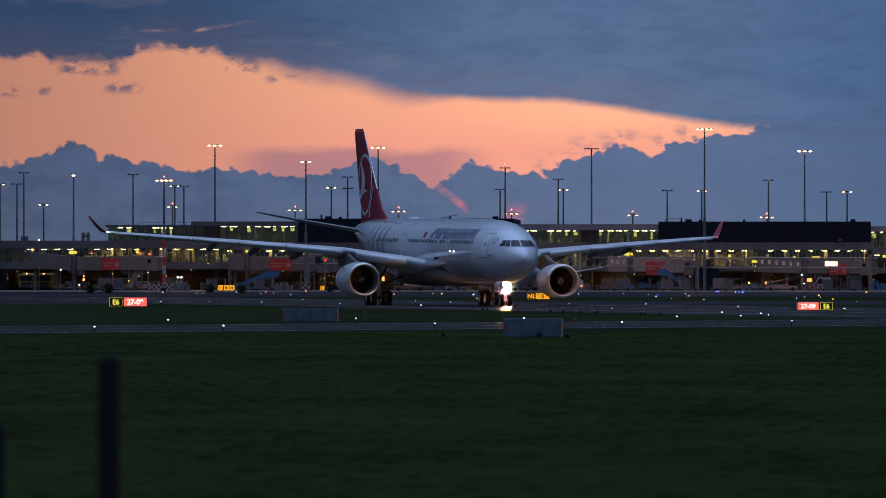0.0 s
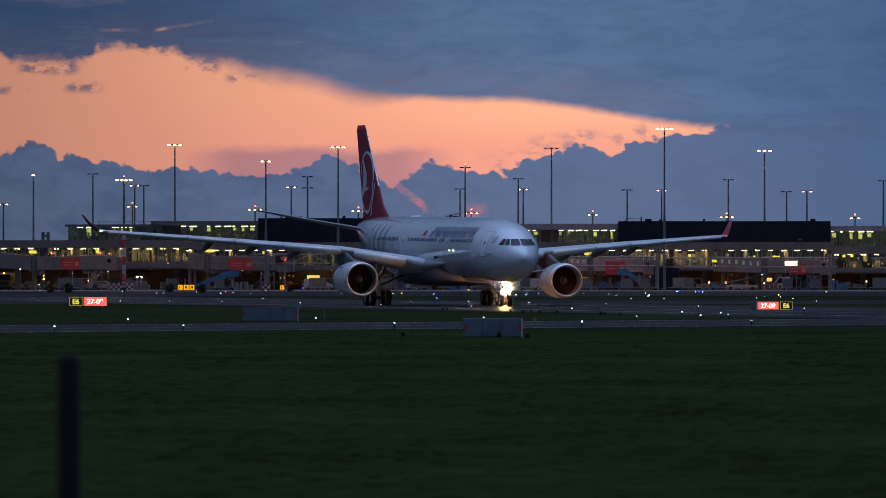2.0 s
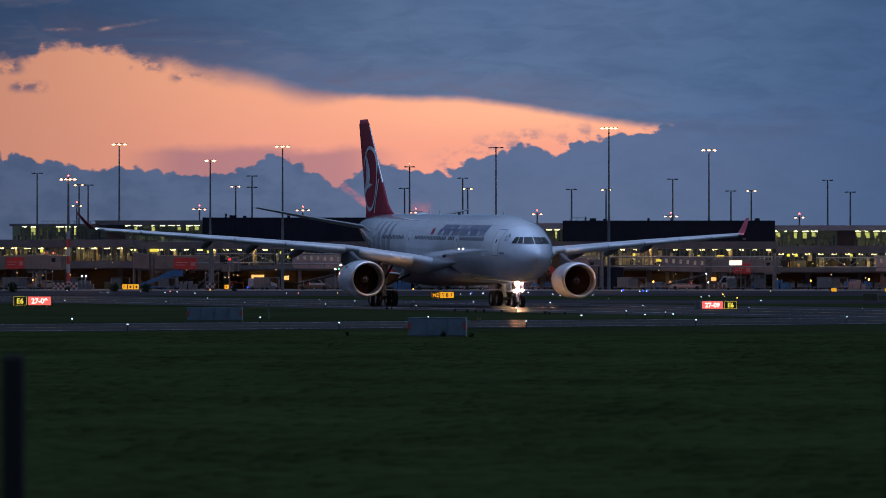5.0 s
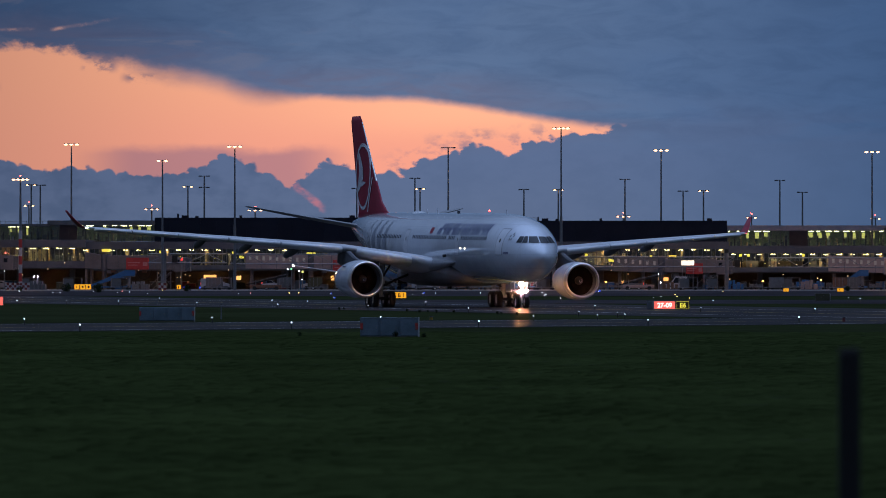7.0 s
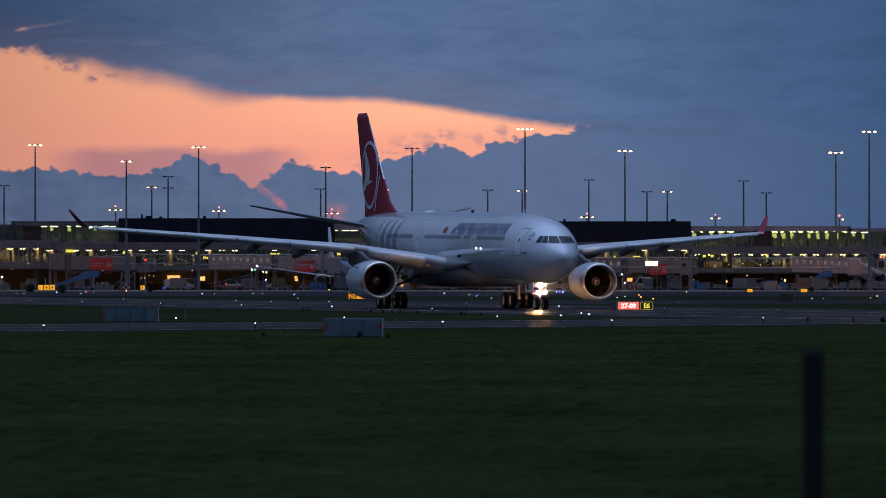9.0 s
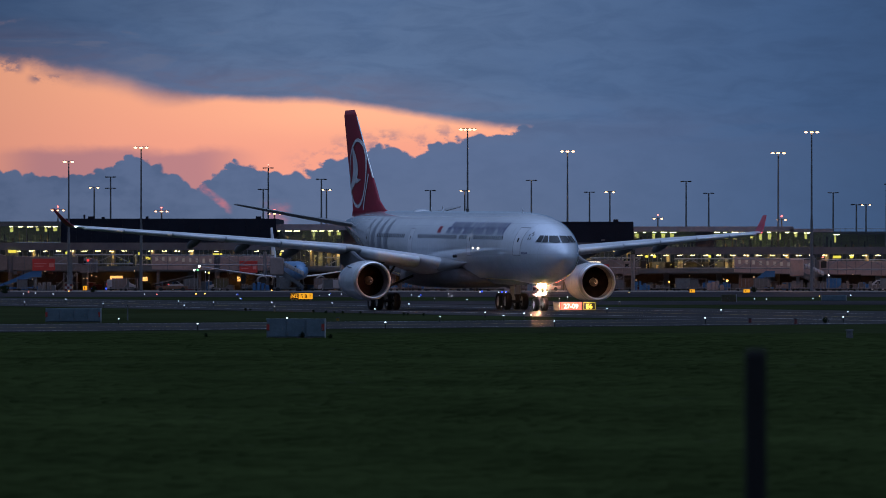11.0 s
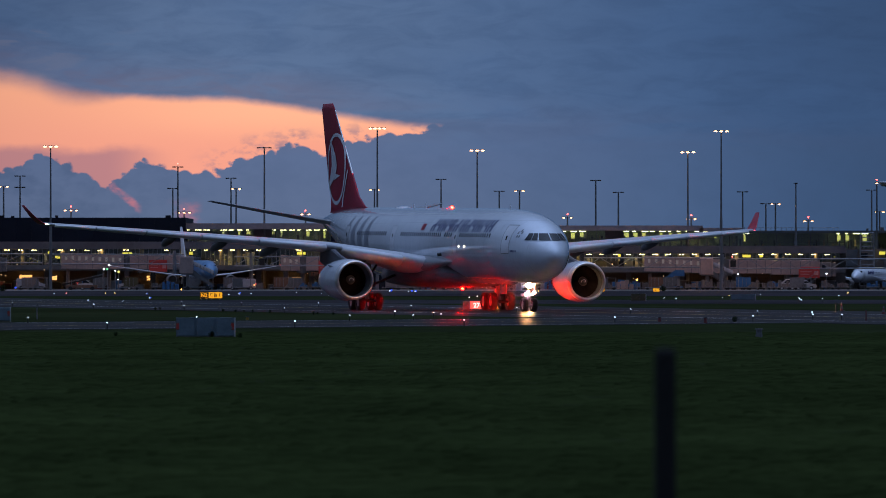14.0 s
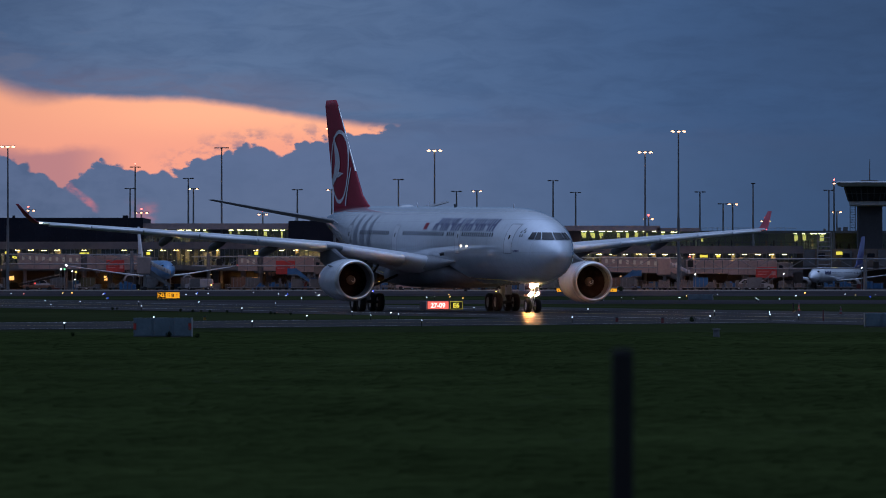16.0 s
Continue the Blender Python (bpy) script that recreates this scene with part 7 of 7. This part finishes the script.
def words(text, size, x, z, material, parent, y=-0.13):
    c = bpy.data.curves.new("lettering", "FONT")
    c.body = text
    c.size = size
    c.align_x = "CENTER"
    c.offset = 0.016
    c.extrude = 0.004
    ob = new("lettering", c)
    ob.parent = parent
    ob.matrix_basis = pose(x, y, z, 90, 0, 0)
    bpy.context.view_layer.update()
    me = bpy.data.meshes.new_from_object(ob.evaluated_get(bpy.context.evaluated_depsgraph_get()))
    me.materials.clear()
    me.materials.append(material)
    o2 = new("lettering", me)
    o2.parent = parent
    o2.matrix_basis = ob.matrix_basis.copy()
    bpy.data.objects.remove(ob)
    return o2


def make_sign(u0, d, panels, y0, y1, label):
    """A lit airfield sign; panels: (bearing from, to, face, frame, text, text material)."""
    s = thing("airfield_sign", label, "airfield sign", (bx(u0, d), d, 0), group="airfield signs")
    z0, z1 = hz(H - y1, d), hz(H - y0, d)
    z0 = max(0.03, z0)
    for a, b, face, rim, text, tm, bars in panels:
        x0, x1 = bx(a, d) - bx(u0, d), bx(b, d) - bx(u0, d)
        body = part("sign_box", bx_mesh(x0, x1, -0.06, 0.16, z0, z1, 0.02), M["sign_black"], s)
        e = 0.03
        if rim:
            bm = bmesh.new()
            for q in ((x0 + e, x1 - e, z0 + e, z0 + 1.6 * e), (x0 + e, x1 - e, z1 - 1.6 * e, z1 - e), (x0 + e, x0 + 1.6 * e, z0 + 1.6 * e, z1 - 1.6 * e), (x1 - 1.6 * e, x1 - e, z0 + 1.6 * e, z1 - 1.6 * e)):
                box(bm, q[0], q[1], -0.075, -0.062, q[2], q[3])
            part("sign_border", bm, rim, body, "yellow border")
        if face:
            part("sign_face", bx_mesh(x0 + 0.03, x1 - 0.03, -0.085, -0.062, z0 + 0.03, z1 - 0.03), face, body, "glowing sign face")
        if text:
            words(text, (z1 - z0) * 0.76, (x0 + x1) / 2, z0 + (z1 - z0) * 0.23, tm, body)
        w = x1 - x0
        for f0, f1, g0, g1 in bars:
            part("text_bar", bx_mesh(x0 + w * f0, x0 + w * f1, -0.10, -0.087, z0 + (z1 - z0) * g0, z0 + (z1 - z0) * g1), tm, body)
        for f in (0.2, 0.8):
            part("leg", rod(bmesh.new(), (x0 + (x1 - x0) * f, 0.05, 0), (x0 + (x1 - x0) * f, 0.05, z0), 0.04, 0.04, 8), M["steel"], s)


make_sign(-1231, 617, ((-1231, -1207, None, L["sign_yellow"], "E6", L["sign_yellow"], ()), (-1205.5, -1164, L["sign_red"], None, "27-09", L["sign_white"], ())), 525.5, 542, "lit runway holding sign, black E6 panel beside red 27-09")
make_sign(-13, 580, ((-13, 25.5, L["sign_red"], None, "27-09", L["sign_white"], ()), (27, 50, None, L["sign_yellow"], "E6", L["sign_yellow"], ())), 533.5, 549, "lit runway holding sign, red 27-09 panel beside black E6")
make_sign(-491, 779, ((-491, -476, None, L["sign_amber"], "N2", L["sign_amber"], ()), (-476, -451, L["sign_amber"], None, "B", M["sign_black"], ((0.14, 0.18, 0.45, 0.78), (0.14, 0.30, 0.70, 0.78), (0.24, 0.28, 0.25, 0.50), (0.78, 0.82, 0.25, 0.78), (0.73, 0.87, 0.62, 0.68)))), 517.5, 529, "lit taxiway sign, black N2 panel beside an amber panel")
make_sign(-1039, 1120, ((-1039, -1009, L["sign_amber"], None, "", M["sign_black"], ((0.1, 0.14, 0.3, 0.7), (0.3, 0.36, 0.1, 0.9), (0.45, 0.55, 0.3, 0.7), (0.66, 0.7, 0.1, 0.9), (0.8, 0.9, 0.3, 0.7))),), 504, 513.5, "lit amber taxiway sign with dark markings")
make_sign(-850, 1120, ((-858, -850, L["sign_amber"], None, "", M["sign_black"], ((0.3, 0.5, 0.2, 0.8),)),), 505, 513, "small lit amber taxiway sign")
make_sign(216, 1100, ((216, 226, L["sign_amber"], None, "", M["sign_black"], ((0.3, 0.4, 0.3, 0.7),)),), 511, 517.5, "small lit amber taxiway sign")
make_sign(311, 1100, ((311, 323, L["sign_amber"], None, "", M["sign_black"], ((0.3, 0.4, 0.3, 0.7),)),), 511, 517.5, "small lit amber taxiway sign")


def make_cabinet(u0, u1, y0, y1, label, n=3, tone="cab_blue", reflect=True):
    d = gd(y1 - H)
    x0, x1 = bx(u0, d), bx(u1, d)
    h = hz(H - y0, d)
    w = x1 - x0
    c = thing("equipment_cabinet", label, "cabinet", (x0, d, 0), group="field cabinets")
    part("plinth", bx_mesh(0.02, w - 0.02, 0.02, 0.98, 0, 0.05), M["concrete"], c)
    part("body", bx_mesh(0.03, w - 0.03, 0.03, 0.97, 0.05, h - 0.03, 0.01), M[tone], c)
    part("lid", bx_mesh(0, w, 0, 1.0, h - 0.03, h, 0.008), M[tone], c)
    for i in range(n):
        a, b = w * i / n, w * (i + 1) / n
        p = part("panel", bx_mesh(a + 0.05, b - 0.05, 0.0, 0.028, 0.08, h - 0.05, 0.008), M[tone], c)
        part("panel_seam", bx_mesh(b - 0.035, b - 0.005, -0.012, 0.03, 0.05, h - 0.03, 0.004), M["cab_white"] if i == n - 1 else M[tone], c)
        for zz in (0.2, h - 0.2):
            part("hinge", bx_mesh(a + 0.07, a + 0.11, -0.012, 0.0, zz - 0.05, zz + 0.05, 0.004), M["steel"], p)
        part("latch", bx_mesh(b - 0.16, b - 0.12, -0.02, 0.0, h * 0.5 - 0.06, h * 0.5 + 0.06, 0.005), M["steel"], p)
    if reflect:
        for a in (0.03, w - 0.17):
            part("reflector", bx_mesh(a, a + 0.12, -0.016, -0.002, h * 0.42, h * 0.72, 0.004), M["ad_red"], c, "red reflector plate")
            part("reflector_frame", bx_mesh(a - 0.01, a + 0.13, -0.010, 0.002, h * 0.38, h * 0.76, 0.004), M["rust"], c)
    part("edge_strip", bx_mesh(w - 0.03, w + 0.02, -0.02, 0.05, 0, h + 0.01, 0.004), M["cab_white"], c, "white edge strip")


make_cabinet(-534, -429, 563.5, 598, "low blue-grey steel equipment cabinet standing in the grass")
make_cabinet(-925, -826, 545, 570, "low blue-grey steel equipment cabinet standing in the grass", 4)
make_cabinet(761, 850, 555, 580, "low dark blue equipment cabinet standing in the grass", 3, "cab_blue", False)
make_cabinet(449, 493, 521.5, 532, "far low blue-grey equipment cabinet in the grass", 2, "cab_blue", False)
make_cabinet(272, 299, 520.5, 533.5, "olive equipment box in the grass by the taxiway", 2, "olive", False)
make_cabinet(-26, -14, 534, 549, "small dark box beside a taxiway sign", 1, "clad_dark", False)


def make_stub(u, y0, y1, key, r, label, cat):
    d = gd(y1 - H)
    t = thing("marker_post", label, cat, (bx(u, d), d, 0), group="marker posts")
    h = hz(H - y0, d)
    part("post", rod(bmesh.new(), (0, 0, 0), (0, 0, h), r, r * 0.8, 12), M[key], t)
    part("cap", rod(bmesh.new(), (0, 0, h), (0, 0, h + 0.05), r * 1.25, r, 12), M["sign_black"], t)


for u, y0, y1, key, r in ((323, 563, 571, "check_dark", 0.10), (404, 564, 573, "check_dark", 0.10), (688, 550, 569, "check_dark", 0.04), (499, 584, 598, "steel", 0.16), (-779, 541, 566, "steel", 0.04), (-407, 562, 567, "yellow", 0.10), (635, 538, 553, "sign_black", 0.06)):
    make_stub(u, y0, y1, key, r, "short marker post standing in the grass", "marker")


def make_cone(u, y0, y1):
    d = gd(y1 - H)
    h = hz(H - y0, d)
    t = thing("traffic_cone", "red and white banded traffic marker beside the taxiway", "traffic cone", (bx(u, d), d, 0), group="traffic cones")
    part("foot", bx_mesh(-0.25, 0.25, -0.25, 0.25, 0, 0.06, 0.02), M["sign_black"], t)
    for i in range(4):
        z0, z1 = 0.06 + (h - 0.06) * i / 4, 0.06 + (h - 0.06) * (i + 1) / 4
        part("band", rod(bmesh.new(), (0, 0, z0), (0, 0, z1), 0.11 - 0.02 * i, 0.11 - 0.02 * (i + 1), 14), M["check_dark"] if i % 2 == 0 else M["clad_grey"], t)


make_cone(719, 543, 558)
make_cone(645, 536, 552)


# ---- shrubs: stems with many small leaves ----
def make_shrub(u, y1, size, seed):
    d = gd(y1 - H)
    rg = np.random.RandomState(seed)
    t = thing("shrub", "small dark ragged shrub in the airfield grass", "shrub", (bx(u, d), d, 0), group="shrubs")
    bm = bmesh.new()
    for i in range(7):
        a = rg.rand() * math.tau
        rod(bm, (0, 0, 0), (math.cos(a) * size * 0.3, math.sin(a) * size * 0.3, size * (0.5 + 0.4 * rg.rand())), 0.03 * size, 0.01 * size, 5)
    part("stems", bm, M["fence_wood"], t)
    n = 420
    v, f = [], []
    for i in range(n):
        a, r = rg.rand() * math.tau, rg.rand() ** 0.5
        z = rg.rand()
        rad = size * 0.55 * r * (0.55 + 0.7 * math.sin(z * 2.6)) * (0.8 + 0.3 * math.sin(3 * a + seed))
        c = np.array((rad * math.cos(a), rad * math.sin(a), 0.05 + size * z * (1.1 - 0.35 * r)))
        p = rg.normal(size=(4, 3)) * 0.055 * size
        p -= p.mean(0)
        k = len(v)
        v += [tuple(c + q) for q in p]
        f += [(k, k + 1, k + 2), (k, k + 2, k + 3)]
    me = bpy.data.meshes.new("foliage")
    me.from_pydata(v, [], f)
    me.materials.append(M["foliage"])
    new("foliage", me).parent = t


for i, (u, y, s) in enumerate(((-1264, 518.5, 1.35), (-1233, 519, 1.5), (-1052, 517.5, 1.3), (-996, 519, 1.3), (-840, 517, 1.0), (456, 571.5, 0.32), (-1135, 517, 0.8), (330, 516.5, 0.8), (-470, 598, 0.25), (-570, 550, 0.20), (-562, 549.5, 0.16), (-450, 553, 0.20), (-428, 554.5, 0.22), (-413, 554, 0.16), (-398, 555, 0.2), (-367, 555, 0.18), (-290, 558, 0.22), (-283, 558, 0.16), (-255, 559, 0.18), (-640, 597, 0.18), (-420, 600, 0.2))):
    make_shrub(u, y, s, i + 3)


# ---- fence posts close to the camera ----
def make_fence_post(u, ytop, d, w, label):
    x, z = bx(u, d), hz(H - ytop, d)
    t = thing("fence_post", label, "fence post", (x, d, 0), group="fence posts")
    bm = box(bmesh.new(), -w / 2, w / 2, -w / 2, w / 2, 0, z - 0.03, 0.012)
    part("shaft", bm, M["fence_wood"], t)
    bm = loft(bmesh.new(), [[(sx * w * q, sy * w * q, zz) for sx, sy in ((-1, -1), (1, -1), (1, 1), (-1, 1))] for zz, q in ((z - 0.03, 0.5), (z, 0.38))])
    part("top", bm, M["fence_wood"], t)


make_fence_post(-1231, 628, 54.0, 0.155, "dark weathered wooden fence post, out of focus")
make_fence_post(333, 617, 54.0, 0.155, "dark weathered wooden fence post, out of focus")
make_fence_post(-1428, 752, 54.0, 0.10, "short dark wooden stake, out of focus")

# ---- painted lines on the taxiways ----
ND = Vector((270, 340, 0)).normalized()
NN = Vector((ND.y, -ND.x, 0))
P0 = Vector((-150, 215, 0))


def strip(name, a, b, w, z, material, label, par):
    a, b = Vector(a), Vector(b)
    n = (b - a).normalized()
    n = Vector((n.y, -n.x, 0)) * w / 2
    bm = bmesh.new()
    lo = [bm.verts.new((p.x, p.y, z)) for p in (a - n, b - n, b + n, a + n)]
    bm.faces.new(lo)
    return tagged(part(name, bm, material), label, "marking", kind="structure")


strip("edge_line_near", P0 - NN * 2.2, P0 - NN * 2.2 + ND * 420, 0.30, 0.034, M["line_white"], "thin white edge line on the taxiway", None)
strip("edge_line_far", P0 - NN * 33, P0 - NN * 33 + ND * 330, 0.30, 0.034, M["line_white"], "thin white edge line on the taxiway", None)
strip("centre_line_near", P0 - NN * 17, P0 - NN * 17 + ND * 420, 0.35, 0.034, M["line_yellow"], "yellow centre line of the taxiway", None)
strip("centre_line_crossing", on_taxi(-880, 0), on_taxi(-340, 0), 0.35, 0.040, M["line_yellow"], "yellow centre line under the airliner", None)
strip("edge_line_crossing", on_taxi(-880, -11.6), on_taxi(-420, -11.6), 0.30, 0.040, M["line_white"], "thin white edge line on the taxiway", None)
strip("edge_line_crossing_far", on_taxi(-880, 12), on_taxi(-420, 12), 0.30, 0.040, M["line_white"], "thin white edge line on the taxiway", None)


# ---- grass tufts on the near field ----
def make_tufts():
    rg = np.random.RandomState(11)
    n = 60000
    y = 78 + (360 - 78) * rg.rand(n) ** 1.4
    x = (rg.rand(n) * 2 - 1) * (0.118 * y + 2) - 0.02 * y
    keep = (215 + (x + 150) * 340 / 270 - 1.5) > y
    x, y = x[keep], y[keep]
    n = len(x)
    lump = np.array([noise.noise((float(a) * 0.22, float(b) * 0.05, 0)) for a, b in zip(x, y)])
    h = (0.025 + 0.03 * rg.rand(n)) * (1 + 0.5 * lump)
    w = 0.15 + 0.45 * rg.rand(n)
    lean = (rg.rand(n) - 0.5) * 0.16
    v = np.zeros((n, 4, 3))
    v[:, 0] = np.c_[x - w, y, np.zeros(n)]
    v[:, 1] = np.c_[x + w, y + 0.05, np.zeros(n)]
    v[:, 2] = np.c_[x + w * 0.4 + lean, y + 0.08, h]
    v[:, 3] = np.c_[x - w * 0.5 + lean, y + 0.04, h * (0.5 + 0.5 * rg.rand(n))]
    me = bpy.data.meshes.new("grass_tufts")
    me.from_pydata(v.reshape(-1, 3).tolist(), [], np.arange(n * 4).reshape(-1, 4).tolist())
    me.materials.append(M["tuft"])
    tagged(new("grass_tufts", me), "short dark green tufts of mown airfield grass", "grass", kind="stuff")


make_tufts()


# ---- what moves ----
AIR = [(0, -24.30, 641.24, 16.95), (0.5, -23.30, 637.31, 16.66), (1, -22.37, 633.38, 16.42), (1.5, -21.33, 629.51, 16.24),
       (2, -20.33, 625.65, 16.11), (2.5, -19.31, 621.83, 16.01), (3, -18.27, 618.03, 15.96), (3.5, -17.26, 614.25, 15.94),
       (4, -16.18, 610.52, 15.95), (6.5, -10.49, 592.30, 16.30), (7, -9.35, 588.74, 16.40), (7.5, -8.21, 585.19, 16.51),
       (8, -7.00, 581.69, 16.61), (8.5, -5.85, 578.20, 16.71), (9, -4.71, 574.73, 16.81), (11.5, 0.93, 557.74, 17.10),
       (12, 1.97, 554.39, 17.10), (12.5, 2.97, 551.05, 17.08), (13, 3.95, 547.73, 17.03), (13.5, 4.88, 544.42, 16.96),
       (14, 5.77, 541.12, 16.86), (14.5, 6.62, 537.84, 16.73), (15, 7.50, 534.59, 16.56), (15.5, 8.25, 531.33, 16.37),
       (16, 8.94, 528.07, 16.14)]


def motions():
    walk(airliner, [(t, pose(x, y, 0, -0.4, 0, a - 90)) for t, x, y, a in AIR])
    steps = [k * 0.1 for k in range(161)]
    for w, r, base in WHEELS:
        walk(w, [(t, base @ pose(0, 0, 0, 0, math.degrees(7.2 * t / r), 0)) for t in steps])
    for f, base in FANS:
        walk(f, [(t, base @ pose(0, 0, 0, 640 * t, 0, 0)) for t in steps])
    # the sleeves bare the beacons for a moment every 1.106 s
    ticks = [k / 30 for k in range(481)]
    shown = lambda t: abs((t - 8.485 + 0.553) % 1.106 - 0.553) < 0.036
    for d, up in SHUTTERS:
        walk(d, [(t, pose(0, 0, 0.34 * up if shown(t) else 0)) for t in ticks])


motions()
